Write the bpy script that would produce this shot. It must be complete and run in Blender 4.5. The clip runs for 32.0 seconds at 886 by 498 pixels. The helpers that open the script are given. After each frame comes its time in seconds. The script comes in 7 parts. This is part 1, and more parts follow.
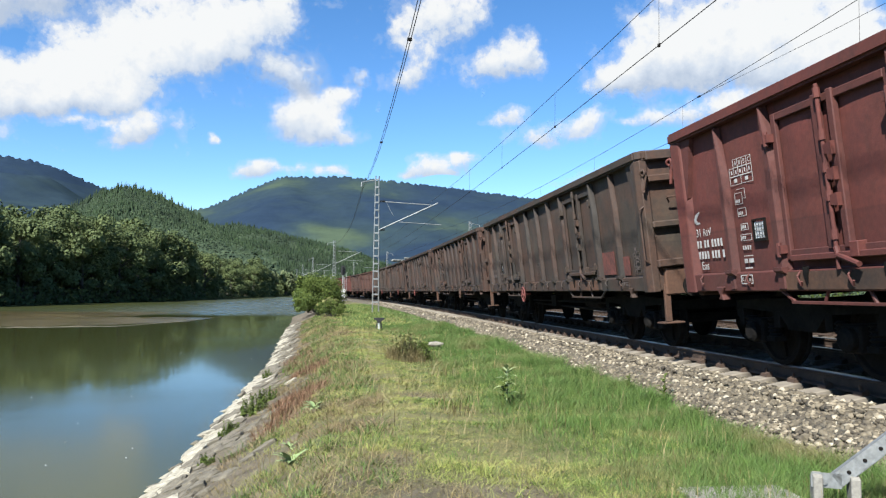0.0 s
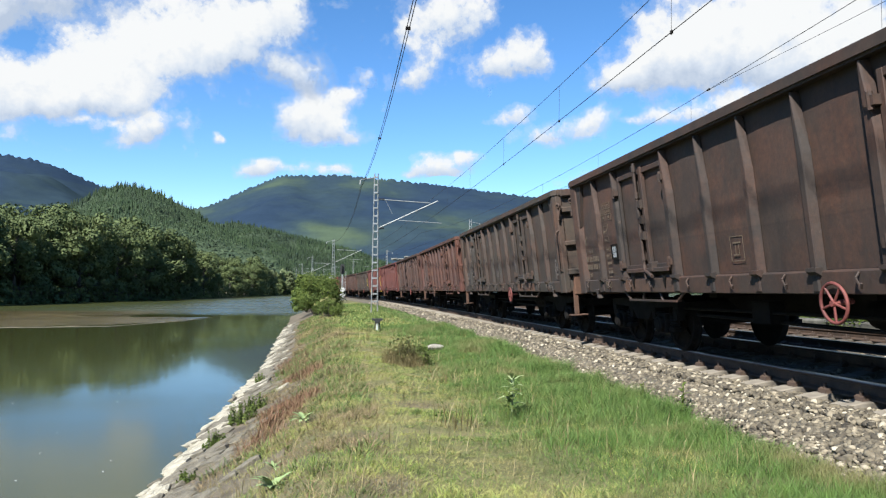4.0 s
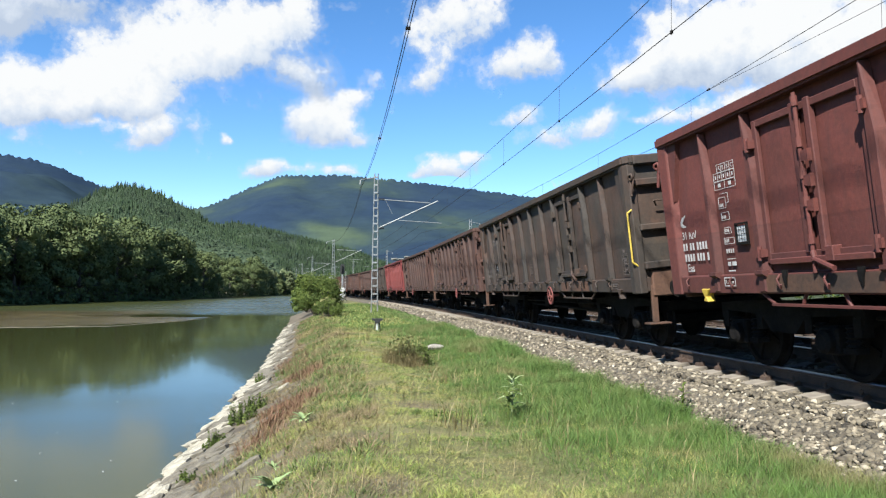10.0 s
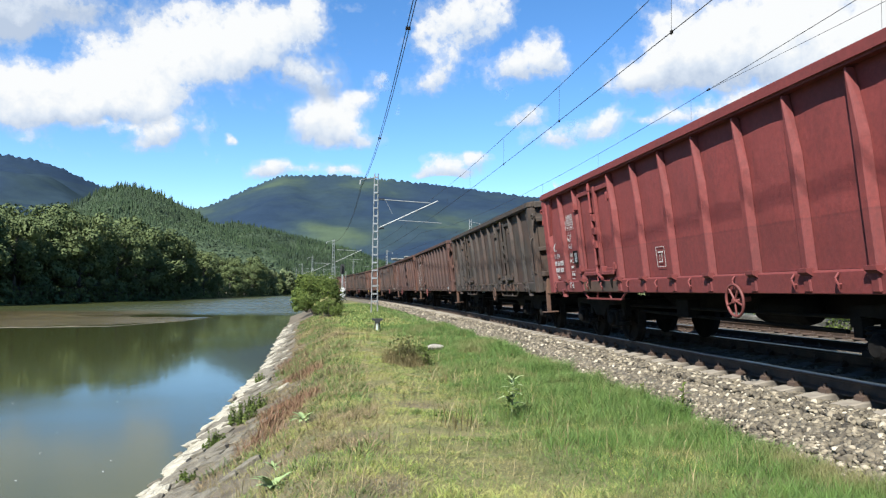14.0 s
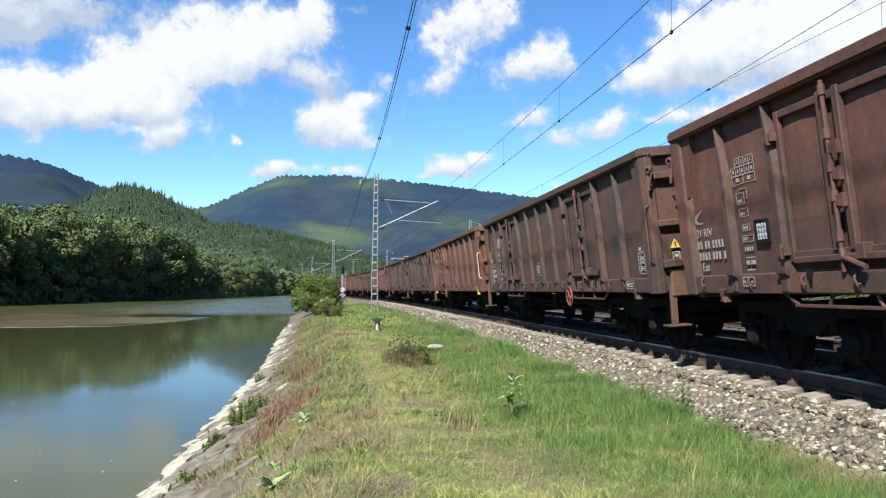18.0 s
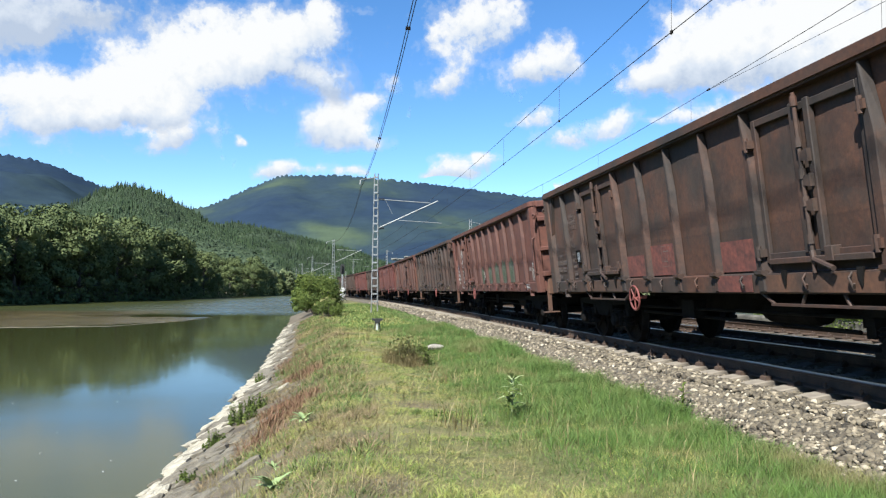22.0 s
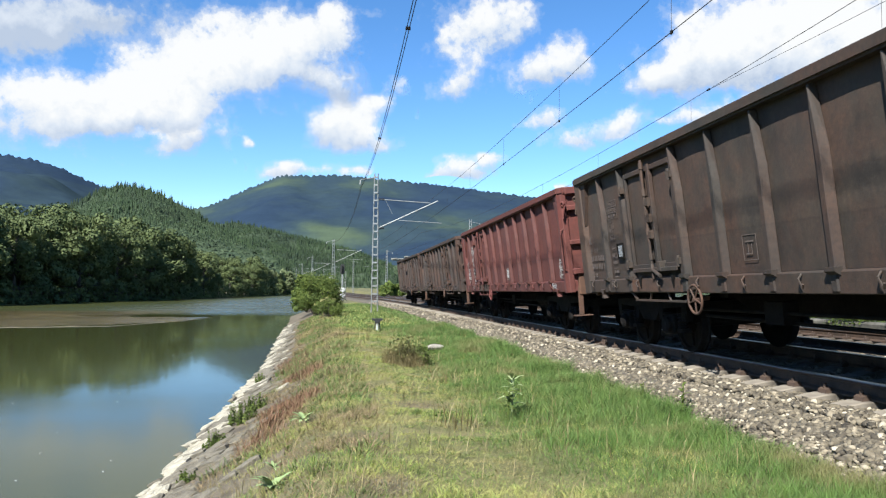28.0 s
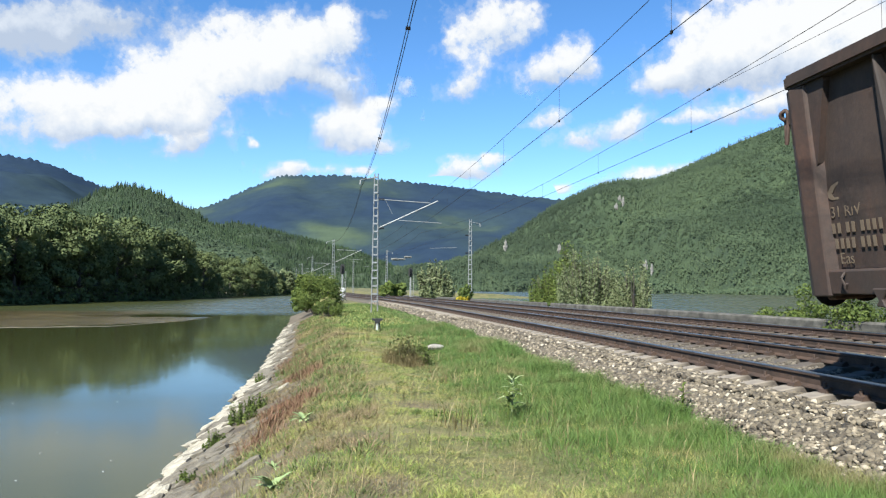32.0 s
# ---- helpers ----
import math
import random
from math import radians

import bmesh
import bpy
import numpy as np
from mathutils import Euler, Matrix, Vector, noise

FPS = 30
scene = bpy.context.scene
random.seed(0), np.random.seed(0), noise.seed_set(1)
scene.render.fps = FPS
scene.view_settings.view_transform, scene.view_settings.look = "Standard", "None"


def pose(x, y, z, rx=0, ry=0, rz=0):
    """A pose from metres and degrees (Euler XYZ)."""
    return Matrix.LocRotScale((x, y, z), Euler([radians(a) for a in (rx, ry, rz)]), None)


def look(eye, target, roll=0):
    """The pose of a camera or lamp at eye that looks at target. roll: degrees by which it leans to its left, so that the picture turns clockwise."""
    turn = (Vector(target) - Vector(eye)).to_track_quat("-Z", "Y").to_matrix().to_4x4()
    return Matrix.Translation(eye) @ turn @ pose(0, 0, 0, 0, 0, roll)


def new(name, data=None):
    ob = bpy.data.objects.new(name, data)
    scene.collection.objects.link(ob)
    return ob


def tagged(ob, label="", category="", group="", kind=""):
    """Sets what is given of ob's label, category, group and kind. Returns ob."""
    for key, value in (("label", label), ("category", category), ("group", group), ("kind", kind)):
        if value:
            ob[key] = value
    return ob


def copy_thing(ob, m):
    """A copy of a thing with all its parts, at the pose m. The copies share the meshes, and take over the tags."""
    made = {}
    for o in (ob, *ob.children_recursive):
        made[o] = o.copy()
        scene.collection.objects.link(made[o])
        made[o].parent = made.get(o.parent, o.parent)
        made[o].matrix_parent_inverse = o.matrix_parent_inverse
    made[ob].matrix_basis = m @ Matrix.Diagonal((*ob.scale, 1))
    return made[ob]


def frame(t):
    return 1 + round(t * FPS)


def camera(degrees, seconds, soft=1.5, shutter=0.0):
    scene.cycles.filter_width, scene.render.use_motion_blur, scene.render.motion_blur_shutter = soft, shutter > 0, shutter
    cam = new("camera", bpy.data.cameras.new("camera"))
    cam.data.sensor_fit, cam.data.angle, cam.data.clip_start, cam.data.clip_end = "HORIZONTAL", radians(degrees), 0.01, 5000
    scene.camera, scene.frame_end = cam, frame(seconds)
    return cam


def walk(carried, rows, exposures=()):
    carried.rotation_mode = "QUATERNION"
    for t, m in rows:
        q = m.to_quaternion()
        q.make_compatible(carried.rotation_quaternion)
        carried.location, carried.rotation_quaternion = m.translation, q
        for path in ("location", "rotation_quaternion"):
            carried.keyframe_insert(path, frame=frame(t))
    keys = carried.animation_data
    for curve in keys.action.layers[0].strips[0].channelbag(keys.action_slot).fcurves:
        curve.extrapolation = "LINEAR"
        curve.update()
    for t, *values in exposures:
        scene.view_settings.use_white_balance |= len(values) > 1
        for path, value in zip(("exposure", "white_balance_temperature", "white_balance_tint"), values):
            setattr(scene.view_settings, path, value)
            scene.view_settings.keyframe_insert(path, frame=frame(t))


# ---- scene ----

# ---- camera and its walk ----
cam = camera(62.33, 32.0, 1.25)
EYE = Vector((0.0, 0.0, 0.929))
PITCH, YAW, ROLL = 2.89, 7.167, 0.613


def aim(back, pitch=PITCH, yaw=YAW):
    """The camera's pose, drawn back along its view by some metres."""
    d = Vector((math.sin(radians(yaw)) * math.cos(radians(pitch)), math.cos(radians(yaw)) * math.cos(radians(pitch)), math.sin(radians(pitch))))
    e = EYE - back * d
    return look(e, e + d, ROLL)


walk(cam, [(0.0, aim(0.75, PITCH + 0.1)), (1.0, aim(0.75, PITCH + 0.1)), (1.35, aim(0.0)), (2.0, aim(0.0)), (32.0, aim(0.0))], [(0.0, 1.31), (3.0, 1.32), (8.0, 1.36), (32.0, 1.38)])

# ---- daylight ----
TO_SUN = Vector((-0.67, -0.86, 1.0)).normalized()
world = bpy.data.worlds.new("sky")
scene.world = world
world.use_nodes = True
wn, wl = world.node_tree.nodes, world.node_tree.links
sky = wn.new("ShaderNodeTexSky")
sky.sky_type = "NISHITA"
sky.sun_disc = False
sky.sun_elevation = math.asin(TO_SUN.z)
sky.sun_rotation = math.atan2(TO_SUN.x, TO_SUN.y)
sky.altitude = 2000
sky.air_density, sky.dust_density, sky.ozone_density = 1.0, 0.0, 3.2
vivid = wn.new("ShaderNodeHueSaturation")
vivid.inputs["Saturation"].default_value, vivid.inputs["Value"].default_value = 1.20, 1.90
wl.new(sky.outputs[0], vivid.inputs["Color"])
wl.new(vivid.outputs[0], wn["Background"].inputs[0])
wn["Background"].inputs[1].default_value = 0.045
sun = new("sun", bpy.data.lights.new("sun", "SUN"))
sun.data.energy, sun.data.angle, sun.data.color = 5.0, radians(0.55), (0.985, 0.985, 0.94)
sun.matrix_world = look(TO_SUN * 100, (0, 0, 0))


# ---- materials ----
def shader(name, rough=0.8, metal=0.0):
    """A node material and its tree, with a Principled shader."""
    m = bpy.data.materials.new(name)
    m.use_nodes = True
    n, l = m.node_tree.nodes, m.node_tree.links
    p = n["Principled BSDF"]
    p.inputs["Roughness"].default_value, p.inputs["Metallic"].default_value = rough, metal
    return m, n, l, p


def noise_tex(n, l, scale, detail=4.0, coord=None, rough=0.6):
    t = n.new("ShaderNodeTexNoise")
    t.inputs["Scale"].default_value, t.inputs["Detail"].default_value, t.inputs["Roughness"].default_value = scale, detail, rough
    if coord is not None:
        l.new(coord, t.inputs["Vector"])
    return t.outputs["Fac"]


def ramp(n, l, fac, stops):
    r = n.new("ShaderNodeValToRGB")
    e = r.color_ramp.elements
    while len(e) < len(stops):
        e.new(0.5)
    for k, (at, c) in enumerate(stops):
        e[k].position, e[k].color = at, (*c, 1) if len(c) == 3 else c
    l.new(fac, r.inputs["Fac"])
    return r.outputs["Color"]


def mixed(n, l, fac, a, b, mode="MIX"):
    x = n.new("ShaderNodeMix")
    x.data_type, x.blend_type = "RGBA", mode
    for sock, val in ((x.inputs["Factor"], fac), (x.inputs["A"], a), (x.inputs["B"], b)):
        if isinstance(val, bpy.types.NodeSocket):
            l.new(val, sock)
        elif isinstance(val, (int, float)):
            sock.default_value = val
        else:
            sock.default_value = (*val, 1)
    return x.outputs["Result"]


def bumped(n, l, p, height, strength=0.3, dist=0.02):
    b = n.new("ShaderNodeBump")
    b.inputs["Strength"].default_value, b.inputs["Distance"].default_value = strength, dist
    l.new(height, b.inputs["Height"])
    l.new(b.outputs["Normal"], p.inputs["Normal"])


def obj_coord(n):
    return n.new("ShaderNodeTexCoord").outputs["Object"]


def two_tone(name, a, b, scale, fine, rough=0.8, metal=0.0, bump=0.2, dist=0.01, lo=0.35, hi=0.65):
    """A surface whose colour wanders between two tones, with finer grain and relief on it."""
    m, n, l, p = shader(name, rough, metal)
    c = obj_coord(n)
    base = ramp(n, l, noise_tex(n, l, scale, 5, c), [(lo, a), (hi, b)])
    grain = noise_tex(n, l, fine, 3, c)
    g = ramp(n, l, grain, [(0.3, (0.72, 0.72, 0.72)), (0.7, (1.15, 1.15, 1.15))])
    l.new(mixed(n, l, 1.0, base, g, "MULTIPLY"), p.inputs["Base Color"])
    bumped(n, l, p, grain, bump, dist)
    return m


GROUND = two_tone("meadow_soil", (0.066, 0.072, 0.021), (0.150, 0.130, 0.052), 1.1, 22, 0.95, bump=0.9, dist=0.04)
BALLAST = two_tone("ballast_bed", (0.050, 0.042, 0.030), (0.135, 0.113, 0.080), 9.0, 26, 0.9, bump=0.9, dist=0.05)
CONCRETE = two_tone("old_concrete", (0.1706, 0.1596, 0.1367), (0.2615, 0.2449, 0.2101), 1.5, 40, 0.9)
STEEL = two_tone("rusty_rail_side", (0.0316, 0.01975, 0.01343), (0.06952, 0.04108, 0.02686), 3.0, 50, 0.8, 0.1)
POLISHED = two_tone("polished_rail_head", (0.12, 0.12, 0.125), (0.22, 0.22, 0.23), 1.0, 60, 0.28, 0.95, 0.03)
GALV = two_tone("galvanised_steel", (0.1935, 0.1991, 0.1935), (0.2844, 0.2899, 0.2844), 2.0, 30, 0.55, 0.5, 0.1)
# nearly black and dull, for running gear, underframe and small fittings
DARK = two_tone("near_black_iron", (0.0045, 0.004, 0.0038), (0.014, 0.012, 0.0105), 3.0, 30, 0.9, 0.0)
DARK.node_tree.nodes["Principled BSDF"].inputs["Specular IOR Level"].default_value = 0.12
# far woods: the haze's blue and paler sunlit patches are put into the colour
m, n, l, p = shader("hazed_mountain_woods", 1.0)
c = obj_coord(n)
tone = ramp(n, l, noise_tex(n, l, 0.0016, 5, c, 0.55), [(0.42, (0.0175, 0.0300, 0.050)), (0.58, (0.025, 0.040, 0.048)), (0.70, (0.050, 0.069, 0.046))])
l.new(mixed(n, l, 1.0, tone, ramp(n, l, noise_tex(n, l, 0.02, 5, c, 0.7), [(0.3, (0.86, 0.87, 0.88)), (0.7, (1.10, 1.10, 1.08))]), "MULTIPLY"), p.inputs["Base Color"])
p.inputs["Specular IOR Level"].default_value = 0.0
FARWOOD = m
FOREST = two_tone("forest_floor", (0.01738, 0.03318, 0.01264), (0.03555, 0.05688, 0.02054), 0.02, 0.3, 0.95, bump=0.8, dist=2.0)


# ---- mesh helpers ----
def part(name, bm, material, parent=None, label="", m=None):
    """Links a bmesh (or a mesh) as one object, under a thing where there is one."""
    if isinstance(bm, bmesh.types.BMesh):
        me = bpy.data.meshes.new(name)
        bm.to_mesh(me)
        bm.free()
        me.materials.append(material)
    else:
        me = bm
    ob = new(name, me)
    if parent is not None:
        ob.parent = parent
    if m is not None:
        ob.matrix_basis = m
    if label:
        ob["label"] = label
    return ob


def box(bm, x0, x1, y0, y1, z0, z1, m=None):
    r = bmesh.ops.create_cube(bm, size=1.0, matrix=Matrix.Translation(((x0 + x1) / 2, (y0 + y1) / 2, (z0 + z1) / 2)) @ Matrix.Diagonal((abs(x1 - x0), abs(y1 - y0), abs(z1 - z0), 1)))
    if m is not None:
        bmesh.ops.transform(bm, matrix=m, verts=r["verts"])
    return r["verts"]


def rod(bm, a, b, r=0.02, seg=8, r2=None):
    a, b = Vector(a), Vector(b)
    d = b - a
    m = Matrix.Translation((a + b) / 2) @ d.to_track_quat("Z", "Y").to_matrix().to_4x4()
    return bmesh.ops.create_cone(bm, cap_ends=True, segments=seg, radius1=r, radius2=r if r2 is None else r2, depth=d.length, matrix=m)["verts"]


def bm_new():
    return bmesh.new()


def mesh_from(name, verts, faces, material, smooth=False):
    me = bpy.data.meshes.new(name)
    me.from_pydata([tuple(v) for v in verts], [], [tuple(f) for f in faces])
    me.materials.append(material)
    if smooth:
        me.polygons.foreach_set("use_smooth", [True] * len(me.polygons))
    me.update()
    return me


def grid_mesh(name, X, Y, Z, material, smooth=True):
    """A sheet from three equal arrays of rows and columns."""
    r, c = X.shape
    v = np.stack([X.ravel(), Y.ravel(), Z.ravel()], 1)
    i = (np.arange(r - 1)[:, None] * c + np.arange(c - 1)[None, :]).ravel()
    f = np.stack([i, i + 1, i + c + 1, i + c], 1)
    me = bpy.data.meshes.new(name)
    me.vertices.add(len(v))
    me.vertices.foreach_set("co", v.ravel())
    me.loops.add(f.size)
    me.loops.foreach_set("vertex_index", f.ravel())
    me.polygons.add(len(f))
    me.polygons.foreach_set("loop_start", np.arange(len(f)) * 4)
    me.polygons.foreach_set("loop_total", np.full(len(f), 4))
    me.materials.append(material)
    me.update(calc_edges=True)
    if smooth:
        me.polygons.foreach_set("use_smooth", [True] * len(f))
    return me


# ---- the line of the track ----
STEP = 0.5
S_TAB = np.arange(-460, 520, STEP)
K_TAB = np.where(S_TAB < 0, -0.000334, -0.000334 - 0.0000128 * S_TAB) * np.clip((111 - S_TAB) / 16, 0, 1)
H_TAB = np.cumsum(K_TAB) * STEP
H_TAB -= np.interp(0, S_TAB, H_TAB)
X_TAB = np.cumsum(np.sin(H_TAB)) * STEP
X_TAB -= np.interp(0, S_TAB, X_TAB)
Y_TAB = np.cumsum(np.cos(H_TAB)) * STEP
Y_TAB -= np.interp(0, S_TAB, Y_TAB)
X_TAB += 6.26
CANT, LEAN = 4.17, 2.6
WATER_Z = -1.72


def grade(s):
    """Height of the lower rail's top along the line."""
    return -0.007 * np.clip(s, 0, 150)


def track_pose(s, u=0.0, h=0.0, cant=0.0):
    """A pose beside the near track: u metres to the right of its middle, h above the lower rail's top, y along the line."""
    th = float(np.interp(s, S_TAB, H_TAB))
    x, y = float(np.interp(s, S_TAB, X_TAB)), float(np.interp(s, S_TAB, Y_TAB))
    m = Matrix.Translation((x, y, float(grade(s)))) @ Matrix.Rotation(-th, 4, "Z") @ Matrix.Rotation(math.atan(-0.007) if 0 < s < 150 else 0, 4, "X")
    if cant:
        m = m @ Matrix.Translation((-0.75, 0, 0)) @ Matrix.Rotation(-radians(cant), 4, "Y") @ Matrix.Translation((0.75, 0, 0))
    return m @ Matrix.Translation((u, 0, h))


def line_x(y):
    return np.interp(y, Y_TAB, X_TAB)


def sweep(profile, s0, s1, step, name, material, u=0.0, h=0.0, cant=CANT, parent=None, closed=True):
    """A profile of (x, z) points drawn along the track."""
    ss = np.linspace(s0, s1, max(2, int((s1 - s0) / step) + 1))
    verts, faces, k = [], [], len(profile)
    for i, s in enumerate(ss):
        m = track_pose(float(s), 0, 0, cant)
        verts += [m @ Vector((u + x, 0, h + z)) for x, z in profile]
        if i:
            for j in range(k if closed else k - 1):
                a, b = (i - 1) * k + j, (i - 1) * k + (j + 1) % k
                faces.append((a, a + k, b + k, b))
    if closed:
        faces += [tuple(range(k)), tuple(reversed(range(len(verts) - k, len(verts))))]
    return part(name, mesh_from(name, verts, faces, material), None, parent)


# ---- ground, one sheet ----
def fbm(x, y, scale, seed=0.0, octaves=4):
    """Smooth value noise on arrays."""
    out, amp = np.zeros_like(x, dtype=float), 1.0
    for o in range(octaves):
        fx, fy = x / scale + 17.3 * seed + 5.1 * o, y / scale + 9.7 * seed + 3.3 * o
        ix, iy = np.floor(fx), np.floor(fy)
        tx, ty = fx - ix, fy - iy
        tx, ty = tx * tx * (3 - 2 * tx), ty * ty * (3 - 2 * ty)

        def h(a, b):
            v = np.sin(a * 127.1 + b * 311.7 + 74.7) * 43758.5453
            return v - np.floor(v)
        out += amp * ((h(ix, iy) * (1 - tx) + h(ix + 1, iy) * tx) * (1 - ty) + (h(ix, iy + 1) * (1 - tx) + h(ix + 1, iy + 1) * tx) * ty - 0.5)
        amp, scale = amp * 0.5, scale * 0.5
    return out


def far_bank(y):
    """x of the river's far shore."""
    return np.interp(y, [-400, 0, 60, 90, 110, 140, 168, 215, 250], [-90, -60, -46, -40, -34, -26, -19, -15, -15])


def near_edge(y):
    """Distance of the near water's edge from the track's middle."""
    return np.interp(y, [-400, 10, 24, 37, 62, 112, 215, 240], [8.55, 8.63, 8.70, 9.22, 9.85, 9.5, 8.6, 7.5])


def ground_z(x, y):
    u = x - line_x(y)
    g = grade(y)
    e = near_edge(y)
    bank = -0.60 + 0.10 * np.clip(y / 50, 0, 1)
    prof = np.select(
        [u < -e - 1.8, u < -e + 2.1, u < -2.15, u < 6.6],
        [WATER_Z - 0.9 - 0 * u, WATER_Z - 0.9 + (u + e + 1.8) / 3.9 * (bank - WATER_Z + 0.9), bank + 0 * u + 0.02 * np.sin(u * 3), -0.85 + 0 * u], -0.35)
    z = prof + g * (u > -e - 0.5)
    # far shore of the river, and the wide lake beyond the wall
    fb = far_bank(y)
    left = np.where(x < fb, np.clip((fb - x) * 0.5 - 1.0, -1.0, 1.5) + WATER_Z + 0.2, WATER_Z - 1.0)
    z = np.where(u < -e - 1.8, left, z)
    z = np.where((u < -e + 1.2) & (y > 205), np.maximum(z, WATER_Z + 0.6), z)
    z = np.where(u > 11.5, np.maximum(WATER_Z - 1.0, -0.75 + g - 0.9 * (u - 11.5)), z)
    z = np.where((y > 160) & (u > 11.5) & (u < 60), WATER_Z + 0.9, z)
    return z


def hummock(x, y):
    """Unevenness of the trodden ground."""
    return 0.07 * fbm(x, y, 1.1, 1, 2) + 0.045 * fbm(x, y, 0.55, 2, 2)


yy = np.concatenate([np.arange(-450, -10, 20.0), np.arange(-10, 2, 1.0), np.arange(2, 30, 0.3), np.arange(30, 80, 1.0), np.arange(80, 300, 4.0), np.array([320, 400, 600, 1000, 2000, 4800.0])])
uu = np.concatenate([np.array([-4800, -2000, -800, -300, -150, -100]), np.arange(-80, -12, 2.0), np.arange(-12, -1.5, 0.2), np.arange(-1.5, 13, 0.5), np.arange(14, 40, 2.0), np.array([60, 120, 300, 380, 600, 1200, 4800.0])])
U, Y = np.meshgrid(uu, yy)
X = U + line_x(Y)
Z = ground_z(X, Y)
near = (np.abs(U) < 12) & (Y < 120)
Z = Z + np.where(near & (U < -2.4), hummock(X, Y), 0)
ground_me = grid_mesh("ground", X, Y, Z, GROUND)
# earth without grass on the river bank's slope, and worn spots in the path
DRYSPOTS = ((0.45, 4.6, 0.34), (1.05, 4.45, 0.42), (0.3, 5.7, 0.25), (-0.15, 5.0, 0.3), (0.1, 7.6, 0.3), (0.9, 9.8, 0.3))
bare = np.clip(1.0 - (U + near_edge(Y) - 1.3) / 0.7 + 1.1 * fbm(X, Y, 0.7, 12), 0, 1)
for cx, cy, r in DRYSPOTS:
    bare = np.maximum(bare, np.clip(1.5 - np.hypot(X - cx, (Y - cy) * 0.8) / r, 0, 1))
q = ground_me.attributes.new("bare", "FLOAT", "POINT")
q.data.foreach_set("value", bare.ravel().astype(np.float32))
n, l, p = GROUND.node_tree.nodes, GROUND.node_tree.links, GROUND.node_tree.nodes["Principled BSDF"]
at = n.new("ShaderNodeAttribute")
at.attribute_name = "bare"
earth = ramp(n, l, noise_tex(n, l, 3.0, 6, obj_coord(n)), [(0.3, (0.052, 0.040, 0.024)), (0.55, (0.105, 0.084, 0.054)), (0.75, (0.165, 0.140, 0.100))])
l.new(mixed(n, l, at.outputs["Fac"], p.inputs["Base Color"].links[0].from_socket, earth), p.inputs["Base Color"])
tagged(new("ground", ground_me), "grassy railway embankment between a river and a lake", "ground", kind="structure")

# ---- water ----
m, n, l, p = shader("lake_water", 0.03)
p.inputs["Base Color"].default_value = (0.038, 0.043, 0.015, 1)
p.inputs["IOR"].default_value = 1.33
p.inputs["Specular IOR Level"].default_value = 0.24
c = obj_coord(n)
mp = n.new("ShaderNodeMapping")
mp.inputs["Scale"].default_value = (1.0, 0.5, 1.0)
l.new(c, mp.inputs["Vector"])
# ripples: strong on the open lake and in the wind lane up the river, faint in the lee of the bank
sep = n.new("ShaderNodeSeparateXYZ")
l.new(c, sep.inputs[0])
wind = n.new("ShaderNodeMapRange")
l.new(sep.outputs["Y"], wind.inputs["Value"])
wind.inputs["From Min"].default_value, wind.inputs["From Max"].default_value = 62.0, 76.0
open_lake = n.new("ShaderNodeMapRange")
l.new(sep.outputs["X"], open_lake.inputs["Value"])
open_lake.inputs["From Min"].default_value, open_lake.inputs["From Max"].default_value = 8.0, 14.0
most = n.new("ShaderNodeMath")
most.operation = "MAXIMUM"
l.new(wind.outputs[0], most.inputs[0])
l.new(open_lake.outputs[0], most.inputs[1])
patchy = n.new("ShaderNodeMath")
patchy.operation = "MULTIPLY_ADD"
l.new(most.outputs[0], patchy.inputs[0])
patchy.inputs[1].default_value, patchy.inputs[2].default_value = 1.0, 0.012
rippled = n.new("ShaderNodeMath")
rippled.operation = "MULTIPLY_ADD"
l.new(most.outputs[0], rippled.inputs[0])
rippled.inputs[1].default_value, rippled.inputs[2].default_value = 0.20, 0.0
# light airs roughen the water in long streaks across the river
drawn = n.new("ShaderNodeMapping")
drawn.inputs["Scale"].default_value = (0.03, 0.16, 1.0)
drawn.inputs["Rotation"].default_value = (0, 0, radians(-14))
l.new(c, drawn.inputs["Vector"])
airs = n.new("ShaderNodeMapRange")
l.new(noise_tex(n, l, 1.0, 5, drawn.outputs[0], 0.6), airs.inputs["Value"])
airs.inputs["From Min"].default_value, airs.inputs["From Max"].default_value = 0.38, 0.66
airs.inputs["To Min"].default_value, airs.inputs["To Max"].default_value = 0.045, 0.10
both = n.new("ShaderNodeMath")
both.operation = "ADD"
l.new(rippled.outputs[0], both.inputs[0])
l.new(airs.outputs[0], both.inputs[1])
# eddies stir the water where the river passes the nearest stretch of bank
stir = n.new("ShaderNodeMapRange")
l.new(sep.outputs["Y"], stir.inputs["Value"])
stir.inputs["From Min"].default_value, stir.inputs["From Max"].default_value = 9.0, 19.0
stir.inputs["To Min"].default_value, stir.inputs["To Max"].default_value = 0.12, 0.0
total = n.new("ShaderNodeMath")
total.operation = "ADD"
l.new(both.outputs[0], total.inputs[0])
l.new(stir.outputs[0], total.inputs[1])
l.new(total.outputs[0], p.inputs["Roughness"])
bn = n.new("ShaderNodeBump")
bn.inputs["Distance"].default_value = 0.16
l.new(patchy.outputs[0], bn.inputs["Strength"])
l.new(noise_tex(n, l, 2.5, 4, mp.outputs[0]), bn.inputs["Height"])
l.new(bn.outputs["Normal"], p.inputs["Normal"])
WATER = m
wx = np.array([[-4800, 4800.0], [-4800, 4800.0]])
wy = np.array([[-450.0, -450], [4800, 4800]])
tagged(new("water", grid_mesh("water", wx, wy, wx * 0 + WATER_Z, WATER)), "calm greenish river water reflecting sky and woods", "water", kind="structure")

# ---- hills ----
SLOPES = {}


